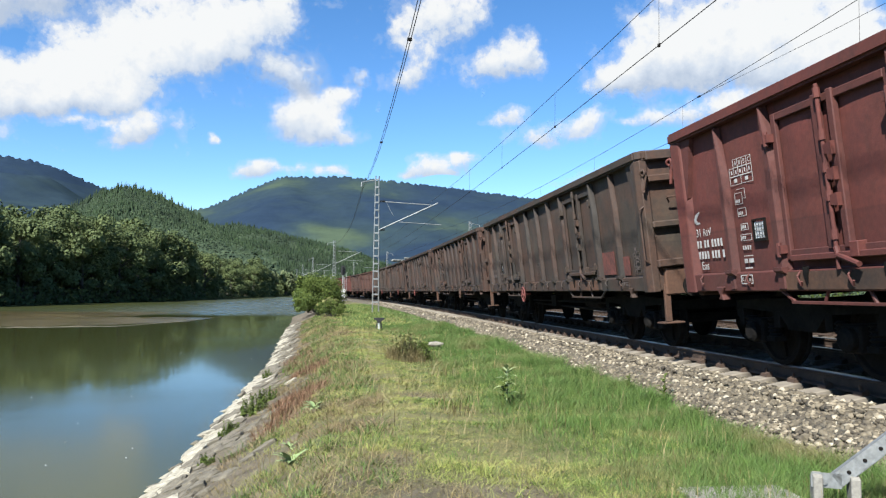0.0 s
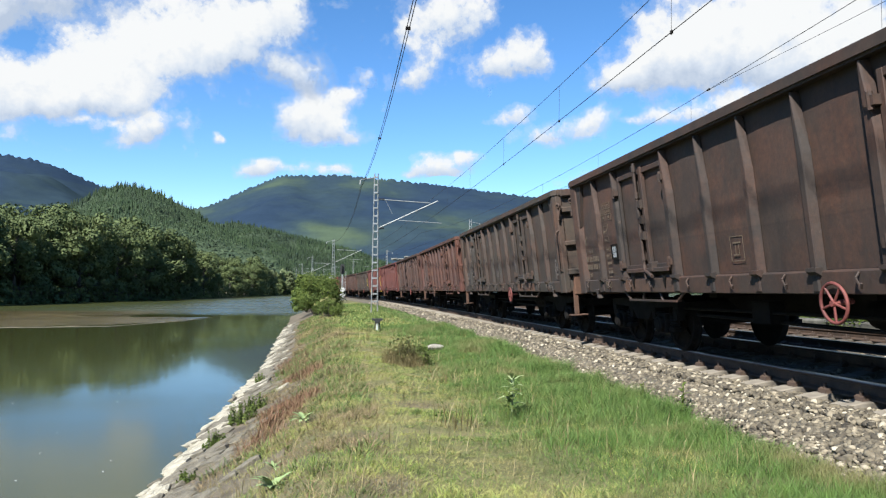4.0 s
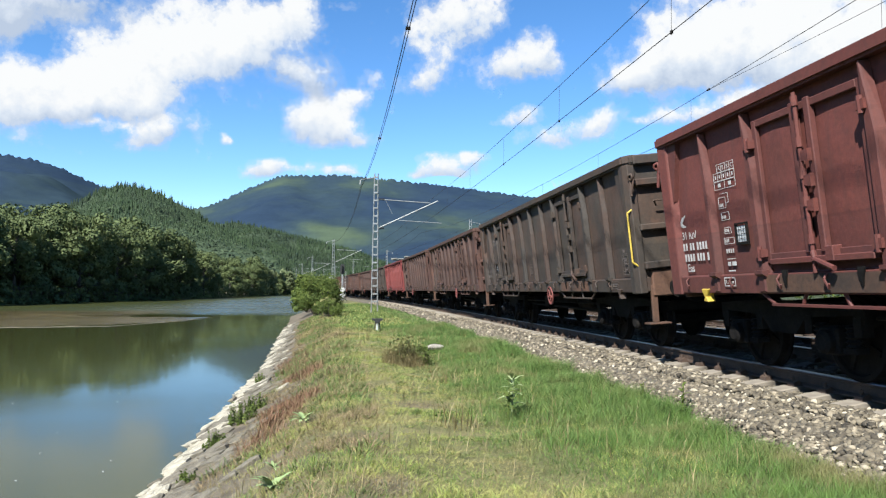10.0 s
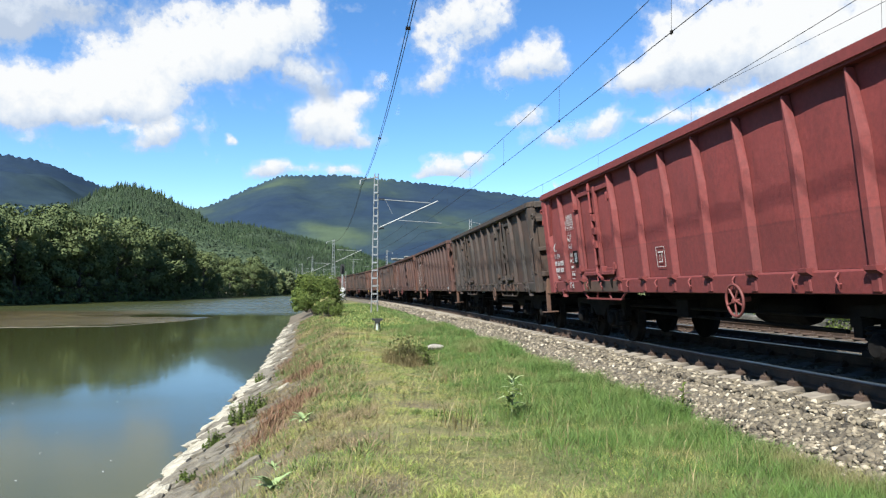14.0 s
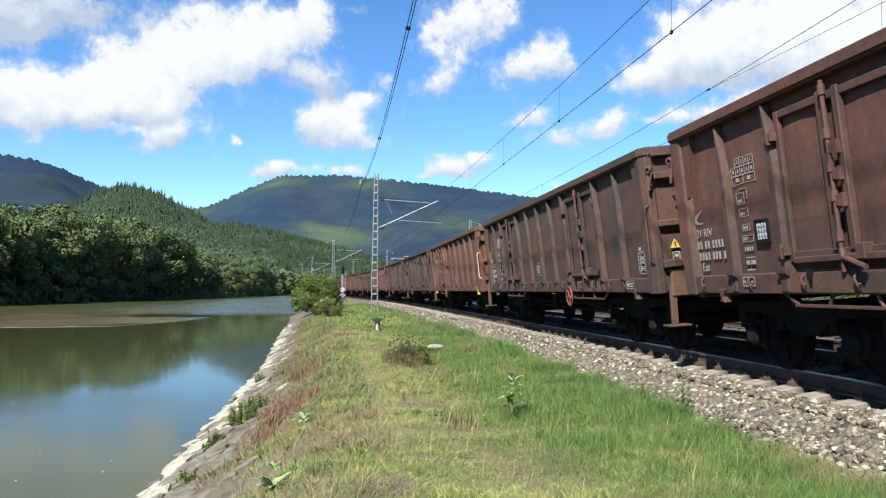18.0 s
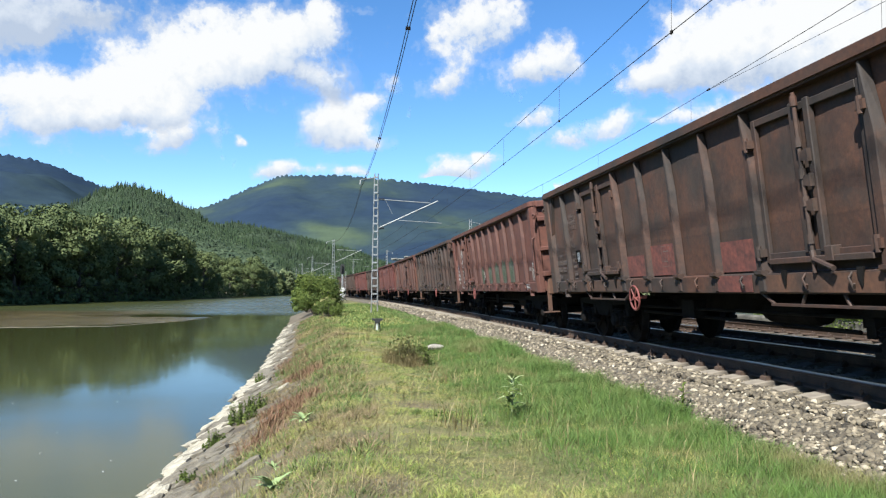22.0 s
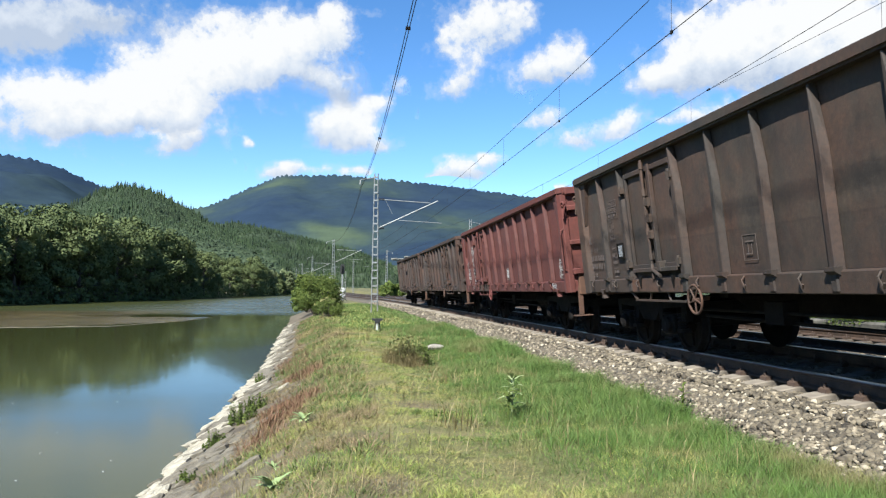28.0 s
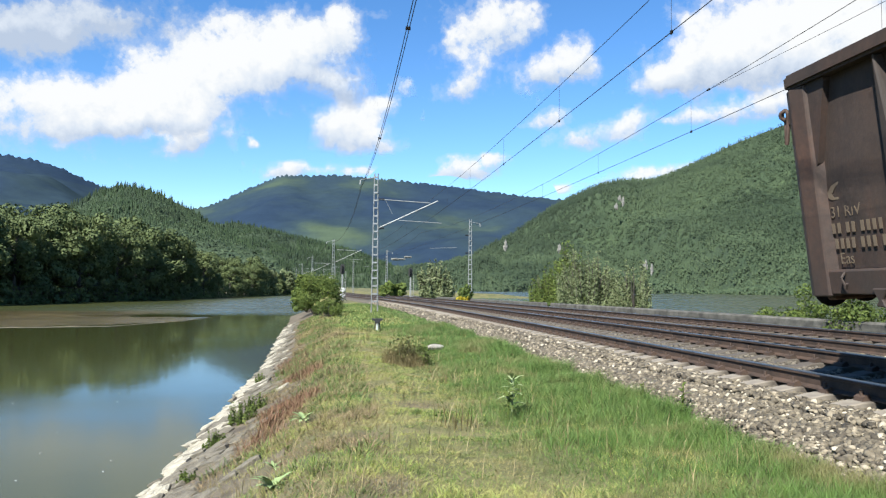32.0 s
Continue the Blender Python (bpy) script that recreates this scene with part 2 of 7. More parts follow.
def hill(name, cx, cy, pts, depth, material, label, nx=160, ny=50, rough=6.0, seed=0, ragged=0.0, gullies=0.0):
    """A ridge whose crest runs through (bearing, height) points at about cy metres off."""
    b = np.linspace(pts[0][0], pts[-1][0], nx)
    crest = np.interp(b, [q[0] for q in pts], [q[1] for q in pts])
    # rounded where the crest turns
    w = max(1, nx // 45)
    crest = np.convolve(np.pad(crest, w, mode="edge"), np.hanning(2 * w + 3)[1:-1] / np.hanning(2 * w + 3)[1:-1].sum(), mode="valid")
    k = np.linspace(0, 1, ny)
    B, K = np.meshgrid(b, k)
    R = cy - depth * (1 - K)
    Xh, Yh = R * np.sin(np.radians(B)), R * np.cos(np.radians(B))
    C = np.broadcast_to(crest, B.shape)
    # the slope as seen from the line climbs steadily to the crest
    Zh = WATER_Z - 1.0 + (R / cy) * (C + 2.7) * K ** 0.85
    Zh = Zh + rough * fbm(0.8 * Xh + 0.6 * Yh, 0.8 * Yh - 0.6 * Xh, depth / 3, seed) * np.minimum(1, 5 * K * (1.0 - K))
    # side ridges and gullies that slant down the slope
    Zh = Zh + gullies * np.minimum(fbm(B * cy / 57.3 + 0.6 * depth * K, K * depth * 0.25, 130.0, seed + 9, 3) - 0.1, 0.05) * np.minimum(1, 5 * K * (1.0 - K))
    Zh[-1] += ragged * (np.random.default_rng(seed + 50).random(nx) - 0.6)
    SLOPES[name] = (b, k, Xh, Yh, Zh)
    return tagged(new(name, grid_mesh(name, Xh, Yh, Zh, material)), label, "hill", kind="structure")


def bearing(px):
    return math.degrees(math.atan((px - 784) / 1296)) + YAW


def elev(px, py, dist):
    """Height of a sight line at a distance."""
    h = 506.4 + (px - 784) * 0.0107
    return 0.93 + (h - py) / 1296 * dist * math.cos(math.atan((px - 784) / 1296))


def crest(points, dist, trees=0.0):
    """Crest points from sight lines, less the height of the trees on it."""
    return [(bearing(x), max(0.0, elev(x, y, dist) - trees)) for x, y in points]


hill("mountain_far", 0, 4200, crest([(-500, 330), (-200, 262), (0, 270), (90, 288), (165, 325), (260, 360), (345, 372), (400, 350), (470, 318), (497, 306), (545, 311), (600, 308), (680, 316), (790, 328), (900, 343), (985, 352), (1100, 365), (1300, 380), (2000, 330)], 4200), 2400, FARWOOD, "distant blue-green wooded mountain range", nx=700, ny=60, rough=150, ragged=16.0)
hill("hill_left", 0, 620, crest([(-900, 330), (-400, 350), (-100, 400), (60, 390), (110, 360), (165, 330), (213, 316), (260, 325), (330, 357), (362, 378), (405, 403), (455, 434), (492, 470), (540, 494), (620, 512), (800, 520)], 620, 5.0), 430, FOREST, "steep wooded hill rising above the river", nx=240, rough=14, seed=3, gullies=24.0)
hill("hill_mid", 0, 1000, crest([(150, 470), (250, 425), (330, 396), (377, 387), (418, 383), (477, 397), (523, 409), (561, 417), (600, 428), (633, 447), (653, 460), (690, 476), (730, 492), (820, 512)], 1000, 8.0), 420, FOREST, "wooded ridge behind the hill at the river's bend", rough=30, seed=8)
hill("hill_right", 0, 900, crest([(700, 520), (780, 480), (830, 445), (900, 410), (985, 355), (1050, 322), (1095, 310), (1160, 312), (1230, 280), (1300, 245), (1400, 207), (1568, 150), (1900, 60), (3000, -200)], 900, 5.5), 520, FOREST, "steep wooded mountainside across the lake", nx=320, ny=90, rough=26, seed=5, gullies=70.0)

# ---- track ----
RAIL = [(-0.075, -0.172), (0.075, -0.172), (0.07, -0.155), (0.012, -0.135), (0.012, -0.04), (0.036, -0.03), (0.036, -0.006), (-0.036, -0.006), (-0.036, -0.03), (-0.012, -0.04), (-0.012, -0.135), (-0.07, -0.155)]
HEAD = [(-0.034, -0.005), (0.034, -0.005), (0.03, 0.004), (-0.03, 0.004)]
TRACKS = ((0.0, 0.0), (4.19, -0.29))
for tr, (u0, h0) in enumerate(TRACKS):
    for side in (-0.755, 0.755):
        r = sweep(RAIL, -420, 430, 4.0, "rail", STEEL, u0 + side, h0)
        tagged(r, "rusty steel rail with a polished running surface", "rail", "rails of the line", "structure")
        sweep(HEAD, -420, 430, 4.0, "running_surface", POLISHED, u0 + side, h0, parent=r)
    bed = sweep([(-1.85, -0.26), (1.75, -0.26), (2.1, -0.62), (-2.35, -0.66)], -420, 430, 4.0, "ballast_bed", BALLAST, u0, h0)
    tagged(bed, "bed of grey-brown crushed stone under the rails", "ballast", kind="structure")

# ---- wagon materials ----
m, n, l, p = shader("wagon_paint", 0.75)
oi = n.new("ShaderNodeObjectInfo")
c = obj_coord(n)
shift = n.new("ShaderNodeVectorMath")
shift.operation = "ADD"
rnd = n.new("ShaderNodeVectorMath")
rnd.operation = "MULTIPLY"
rnd.inputs[1].default_value = (531.0, 917.0, 713.0)
l.new(oi.outputs["Color"], rnd.inputs[0])
l.new(c, shift.inputs[0])
l.new(rnd.outputs[0], shift.inputs[1])
v = shift.outputs[0]
stretch = n.new("ShaderNodeMapping")
stretch.inputs["Scale"].default_value = (1.5, 1.5, 0.8)
l.new(v, stretch.inputs["Vector"])
grime = n.new("ShaderNodeMapRange")
l.new(oi.outputs["Alpha"], grime.inputs["Value"])
grime.inputs["From Max"].default_value, grime.inputs["To Min"].default_value = 0.45, 0.22


def worn(mask):
    """A mask, weaker on fresher paint."""
    return mixed(n, l, grime.outputs[0], (0, 0, 0), mask)


streak = noise_tex(n, l, 1.6, 7, stretch.outputs[0], 0.72)
blotch = noise_tex(n, l, 0.9, 6, v, 0.65)
fine = noise_tex(n, l, 16, 5, v, 0.7)
tone = mixed(n, l, grime.outputs[0], oi.outputs["Color"], ramp(n, l, streak, [(0.30, (0.34, 0.34, 0.35)), (0.48, (0.92, 0.92, 0.92)), (0.70, (1.38, 1.30, 1.22))]), "MULTIPLY")
tone = mixed(n, l, 1.0, tone, ramp(n, l, fine, [(0.3, (0.78, 0.78, 0.78)), (0.7, (1.18, 1.18, 1.18))]), "MULTIPLY")
mul = n.new("ShaderNodeMath")
mul.operation = "MULTIPLY"
rustmask = ramp(n, l, blotch, [(0.42, (0, 0, 0)), (0.62, (1, 1, 1))])
l.new(rustmask, mul.inputs[0])
l.new(oi.outputs["Alpha"], mul.inputs[1])
tone = mixed(n, l, mul.outputs[0], tone, ramp(n, l, fine, [(0.3, (0.045, 0.017, 0.009)), (0.7, (0.105, 0.038, 0.017))]))
soot = noise_tex(n, l, 0.5, 4, c)
tone = mixed(n, l, worn(ramp(n, l, soot, [(0.45, (0, 0, 0)), (0.75, (0.55, 0.55, 0.55))])), tone, (0.024, 0.019, 0.015))
# dark runs where rain has washed soot down the plates, and scraped spots of dull primer
runs = n.new("ShaderNodeMapping")
runs.inputs["Scale"].default_value = (4.5, 4.5, 0.5)
l.new(v, runs.inputs["Vector"])
washed = noise_tex(n, l, 1.5, 6, runs.outputs[0], 0.65)
tone = mixed(n, l, worn(ramp(n, l, washed, [(0.55, (0, 0, 0)), (0.72, (0.62, 0.62, 0.62))])), tone, (0.020, 0.015, 0.012))
scraped = noise_tex(n, l, 4.2, 7, v, 0.75)
tone = mixed(n, l, worn(ramp(n, l, scraped, [(0.66, (0, 0, 0)), (0.72, (0.75, 0.75, 0.75))])), tone, (0.098, 0.066, 0.050))
smudge = noise_tex(n, l, 2.1, 7, v, 0.72)
tone = mixed(n, l, worn(ramp(n, l, smudge, [(0.60, (0, 0, 0)), (0.70, (0.65, 0.65, 0.65))])), tone, (0.017, 0.013, 0.011))
# the lower strakes were renewed and stay cleaner, below a seam
sep = n.new("ShaderNodeSeparateXYZ")
l.new(c, sep.inputs[0])
seam = n.new("ShaderNodeMath")
seam.operation = "MULTIPLY_ADD"
l.new(fine, seam.inputs[0])
seam.inputs[1].default_value = 0.03
l.new(sep.outputs["Z"], seam.inputs[2])
level = n.new("ShaderNodeMapRange")
l.new(seam.outputs[0], level.inputs["Value"])
level.inputs["From Min"].default_value, level.inputs["From Max"].default_value = 1.0, 3.0
tone = mixed(n, l, 1.0, tone, ramp(n, l, level.outputs[0], [(0.0, (0.85, 0.85, 0.87)), (0.380, (0.90, 0.90, 0.91)), (0.391, (0.74, 0.72, 0.71)), (0.400, (1.05, 1.03, 1.01)), (1.0, (1.0, 1.0, 1.0))]), "MULTIPLY")
l.new(tone, p.inputs["Base Color"])
bumped(n, l, p, noise_tex(n, l, 3.0, 6, v, 0.7), 0.35, 0.03)
PAINT = m
m, n, l, p = shader("weathered_lettering", 0.8)
oi = n.new("ShaderNodeObjectInfo")
wear = noise_tex(n, l, 9.0, 4, obj_coord(n), 0.7)
mul = n.new("ShaderNodeMath")
mul.operation = "MULTIPLY"
l.new(ramp(n, l, wear, [(0.3, (0.45, 0.45, 0.45)), (0.55, (1, 1, 1))]), mul.inputs[0])
l.new(oi.outputs["Alpha"], mul.inputs[1])
l.new(mixed(n, l, mul.outputs[0], (0.06, 0.04, 0.032), oi.outputs["Color"]), p.inputs["Base Color"])
LETTER = m
PAPER = two_tone("white_paper", (0.237, 0.2449, 0.2528), (0.4898, 0.4977, 0.5056), 14, 30, 0.7, bump=0.0)
YELLOW = two_tone("yellow_paint", (0.3523, 0.2386, 0.02844), (0.444, 0.3128, 0.04582), 3, 30, 0.6, bump=0.1)
CREAM = two_tone("cream_paint", (0.3523, 0.3073, 0.2165), (0.4266, 0.3871, 0.2844), 3, 30, 0.6, bump=0.1)
REDPAINT = two_tone("faded_red_paint", (0.079, 0.01738, 0.01422), (0.158, 0.0395, 0.0316), 3, 30, 0.7, bump=0.1)
OCHRE = two_tone("rusty_brown_headstock", (0.03555, 0.01896, 0.01185), (0.08295, 0.03792, 0.02054), 2.5, 25, 0.8, bump=0.2)
REDPATCH = two_tone("old_red_paint", (0.045, 0.017, 0.013), (0.125, 0.034, 0.024), 3.5, 14, 0.85, bump=0.2, lo=0.3, hi=0.62)
SIGNRED = two_tone("bright_red_paint", (0.14, 0.018, 0.018), (0.22, 0.032, 0.028), 4, 18, 0.75, bump=0.1)
GOLD = two_tone("dull_gold_spray_paint", (0.055, 0.038, 0.016), (0.15, 0.105, 0.035), 5, 20, 0.8, bump=0.0)
GREENSPRAY = two_tone("grey_green_spray_paint", (0.044, 0.050, 0.033), (0.088, 0.090, 0.062), 2.5, 20, 0.8, bump=0.0)
DARKGREEN = two_tone("dark_green_spray_paint", (0.00869, 0.02844, 0.01106), (0.02291, 0.05135, 0.01975), 2.5, 20, 0.8, bump=0.0)
BLACKMARK = two_tone("black_sign_paint", (0.008, 0.008, 0.008), (0.016, 0.016, 0.016), 3, 30, 0.7, bump=0.0)
RUSTFLAP = two_tone("bright_rust", (0.026, 0.015, 0.010), (0.098, 0.042, 0.021), 1.3, 22, 0.85, bump=0.3, lo=0.3, hi=0.66)

# ---- one wagon, with all its parts ----
HALF, HW, ZF, ZS, ZT = 6.45, 1.40, 1.30, 1.06, 3.15
WALL = HW - 0.01
TILT = Matrix.Rotation(-radians(LEAN), 4, "Y")
DOORS = ((2.10, 4.085), (-4.085, -2.10))
RIBS = [5.145, 1.06, 0.0, -1.06, -5.145]
POSTS = [y for d in DOORS for y in d]


def bpart(name, bm, mat, parent, label=""):
    """A part of the leaning wagon body."""
    bmesh.ops.transform(bm, matrix=TILT, verts=bm.verts)
    return part(name, bm, mat, parent, label)


def prism(bm, pts, axis, a, b):
    """A polygon of (p, q) points drawn out along one axis from a to b."""
    def at(p, q, h):
        return {"x": (h, p, q), "y": (p, h, q), "z": (p, q, h)}[axis]
    lo = [bm.verts.new(at(p, q, a)) for p, q in pts]
    hi = [bm.verts.new(at(p, q, b)) for p, q in pts]
    k = len(pts)
    bm.faces.new(lo)
    bm.faces.new(list(reversed(hi)))
    for i in range(k):
        bm.faces.new((lo[i], hi[i], hi[(i + 1) % k], lo[(i + 1) % k]))
    bmesh.ops.recalc_face_normals(bm, faces=bm.faces)


def rib_mesh(bm, sg, y, w=0.13, d=0.06):
    """A pressed stiffening rib: drawn in to a point under the top rail."""
    x, far = sg * WALL, y + w / 2
    lower = [(x, y - w / 2 - 0.03), (x + sg * d, y - w / 2), (x + sg * d, far), (x, far + 0.02)]
    rings = []
    for z, q in ((ZS + 0.02, 1.0), (2.50, 0.95), (ZT - 0.01, 0.25)):
        rings.append([bm.verts.new((px, far + (py - far) * q, z)) for px, py in lower])
    for r0, r1 in zip(rings, rings[1:]):
        for i in range(4):
            bm.faces.new((r0[i], r0[(i + 1) % 4], r1[(i + 1) % 4], r1[i]))
    bm.faces.new(rings[0])
    bm.faces.new(list(reversed(rings[-1])))
    bmesh.ops.recalc_face_normals(bm, faces=bm.faces)
    bmesh.ops.bevel(bm, geom=list(bm.edges), offset=0.012, segments=1, affect="EDGES")


def dented_plate(bm, sg, y0, y1, z0, z1, seed):
    """A wall plate with the bulges and dents of use."""
    ny, nz = max(2, int((y1 - y0) / 0.09)), 14
    grid = []
    for i in range(ny + 1):
        row = []
        for j in range(nz + 1):
            y, z = y0 + (y1 - y0) * i / ny, z0 + (z1 - z0) * j / nz
            edge = min(1.0, 4 * min(i, ny - i) / ny, 3.0 * min(j, nz - j) / nz)
            d = 0.018 * noise.noise(Vector((y * 1.3, z * 1.3, seed))) + 0.009 * noise.noise(Vector((y * 4, z * 4, seed + 5))) + 0.020 * abs(math.sin(math.pi * y / 1.06))
            row.append(bm.verts.new((sg * (WALL - 0.004 + edge * d), y, z)))
        grid.append(row)
    for i in range(ny):
        for j in range(nz):
            f = bm.faces.new((grid[i][j], grid[i + 1][j], grid[i + 1][j + 1], grid[i][j + 1]))
            f.smooth = True


def text_mesh(text, size, material, name="lettering"):
    cu = bpy.data.curves.new(name, "FONT")
    cu.body, cu.size, cu.extrude, cu.resolution_u = text, size, 0.001, 4
    ob = bpy.data.objects.new(name, cu)
    me = bpy.data.meshes.new_from_object(ob)
    bpy.data.objects.remove(ob)
    me.materials.clear()
    me.materials.append(material)
    return me


def on_side(y, z, out=0.0):
    """The pose of a flat mark on the wagon's near wall, reading from the far end."""
    return TILT @ Matrix(((0, 0, -1, -(WALL + 0.022 + out)), (-1, 0, 0, y), (0, 1, 0, z), (0, 0, 0, 1)))


def bars(rows, material):
    """Flat bars (x0, x1, y0, y1) of a mark, joined."""
    bm = bm_new()
    for x0, x1, y0, y1 in rows:
        box(bm, x0, x1, y0, y1, -0.001, 0.002)
    me = bpy.data.meshes.new("mark")
    bm.to_mesh(me)
    bm.free()
    me.materials.append(material)
    return me


def ring_mesh(bm, radius, r, m, seg=28, tube=6):
    vs = []
    for i in range(seg):
        a = 2 * math.pi * i / seg
        vs.append([bm.verts.new(m @ Vector(((radius + r * math.cos(2 * math.pi * j / tube)) * math.cos(a), (radius + r * math.cos(2 * math.pi * j / tube)) * math.sin(a), r * math.sin(2 * math.pi * j / tube)))) for j in range(tube)])
    for i in range(seg):
        for j in range(tube):
            f = bm.faces.new((vs[i][j], vs[(i + 1) % seg][j], vs[(i + 1) % seg][(j + 1) % tube], vs[i][(j + 1) % tube]))
            f.smooth = True


def lathe(bm, profile, m, seg=28):
    """A turned body from (radius, height) points."""
    rings = [[bm.verts.new(m @ Vector((r * math.cos(2 * math.pi * i / seg), r * math.sin(2 * math.pi * i / seg), h))) for i in range(seg)] for r, h in profile]
    for a, b in zip(rings, rings[1:]):
        for i in range(seg):
            bm.faces.new((a[i], a[(i + 1) % seg], b[(i + 1) % seg], b[i]))
    bm.faces.new(list(reversed(rings[0])))
    bm.faces.new(rings[-1])
    bmesh.ops.recalc_face_normals(bm, faces=bm.faces)


TURN_X = Matrix.Rotation(math.pi / 2, 4, "Y")
TURN_Y = Matrix.Rotation(-math.pi / 2, 4, "X")


def door_parts(w, sg, y0, y1, full):
    bm = bm_new()
    x = sg * (WALL + 0.012)
    dented_plate(bm, sg, y0, y1, ZF, ZT + 0.03, y0)
    d = bpart("side_door", bm, PAINT, w)
    bm = bm_new()
    for a, b, c0, c1 in ((y0 + 0.09, y0 + 0.17, ZF + 0.1, ZT - 0.14), (y1 - 0.17, y1 - 0.09, ZF + 0.1, ZT - 0.14), (y0 + 0.17, y1 - 0.17, ZT - 0.22, ZT - 0.14), (y0 + 0.17, y1 - 0.17, ZF + 0.1, ZF + 0.21)):
        box(bm, x, x + sg * 0.05, a, b, c0, c1)
    bmesh.ops.bevel(bm, geom=list(bm.edges), offset=0.008, segments=1, affect="EDGES")
    bpart("door_frame", bm, PAINT, d)
    if not full:
        return
    mid = (y0 + y1) / 2
    for k in (-0.12, 0.12):
        bm = bm_new()
        box(bm, x, x + sg * 0.07, mid + k - 0.045, mid + k + 0.045, ZF + 0.18, ZT - 0.12)
        bmesh.ops.bevel(bm, geom=list(bm.edges), offset=0.01, segments=1, affect="EDGES")
        bpart("door_stile", bm, PAINT, d)
    bm = bm_new()
    rod(bm, (x + sg * 0.10, mid, ZF - 0.02), (x + sg * 0.10, mid, ZT - 0.04), 0.022, 10)
    for z in (1.62, 2.0, 2.28, 2.6, 3.02):
        rod(bm, (x + sg * 0.10, mid, z - 0.05), (x + sg * 0.10, mid, z + 0.05), 0.036, 10)
    bpart("locking_bar", bm, PAINT, d)
    bm = bm_new()
    rod(bm, (x + sg * 0.11, mid - 0.02, ZF + 0.12), (x + sg * 0.15, mid - 0.36, ZF + 0.02), 0.028, 8)
    rod(bm, (x + sg * 0.10, mid, ZF + 0.2), (x + sg * 0.11, mid - 0.03, ZF + 0.10), 0.03, 8)
    bpart("door_lever", bm, PAINT, d)
    for z in (1.95, 2.2, 2.45):
        bm = bm_new()
        prism(bm, [(mid - 0.13, z - 0.06), (mid - 0.02, z - 0.04), (mid - 0.02, z + 0.05), (mid - 0.13, z + 0.07)], "x", x + sg * 0.07, x + sg * 0.12)
        bpart("lock_keeper", bm, PAINT, d)
    for yh, z in ((y0 + 0.06, 1.52), (y0 + 0.06, 2.75), (y1 - 0.06, 1.52), (y1 - 0.06, 2.75)):
        bm = bm_new()
        box(bm, x + sg * 0.02, x + sg * 0.13, yh - 0.06, yh + 0.06, z - 0.045, z + 0.045)
        rod(bm, (x + sg * 0.11, yh, z - 0.08), (x + sg * 0.11, yh, z + 0.08), 0.03, 8)
        bpart("hinge", bm, PAINT, d)
    # long latch bar over the sill, and the lip that hangs under it
    bm = bm_new()
    box(bm, x + sg * 0.04, x + sg * 0.12, y0 + 0.12, y1 - 0.25, ZF + 0.085, ZF + 0.15)
    box(bm, x + sg * 0.02, x + sg * 0.13, mid - 0.34, mid - 0.22, ZF + 0.09, ZF + 0.24)
    bmesh.ops.bevel(bm, geom=list(bm.edges), offset=0.008, segments=1, affect="EDGES")
    bpart("latch_bar", bm, PAINT, d)
    bm = bm_new()
    xs = sg * (HW + 0.03)
    box(bm, sg * (HW - 0.02), sg * (HW + 0.07), y0 + 0.1, y1 - 0.1, 0.925, 0.95)
    for q, r in ((y0 - 0.15, y0 + 0.12), (y1 + 0.15, y1 - 0.12), (y0 + 0.7, y0 + 0.62), (y1 - 0.7, y1 - 0.62)):
        rod(bm, (xs, q, ZS + 0.02), (xs, r, 0.94), 0.02, 6)
    bpart("door_step", bm, PAINT, w)
    # hinged flap under the door, bare rust, with two dark wedges hanging over it
    bm = bm_new()
    box(bm, sg * (HW + 0.070), sg * (HW + 0.084), y0 + 0.06, y1 - 0.06, ZS + 0.02, ZF - 0.03)
    bpart("sill_flap", bm, RUSTFLAP, w, "rust-orange flap under the door")
    for q in (y0 + 0.34, y1 - 0.46):
        bm = bm_new()
        prism(bm, [(q - 0.05, ZF + 0.02), (q + 0.05, ZF + 0.02), (q + 0.04, ZF - 0.06), (q, ZF - 0.16), (q - 0.02, ZF - 0.07)], "x", sg * (HW + 0.086), sg * (HW + 0.105))
        bpart("flap_catch", bm, DARK, w)


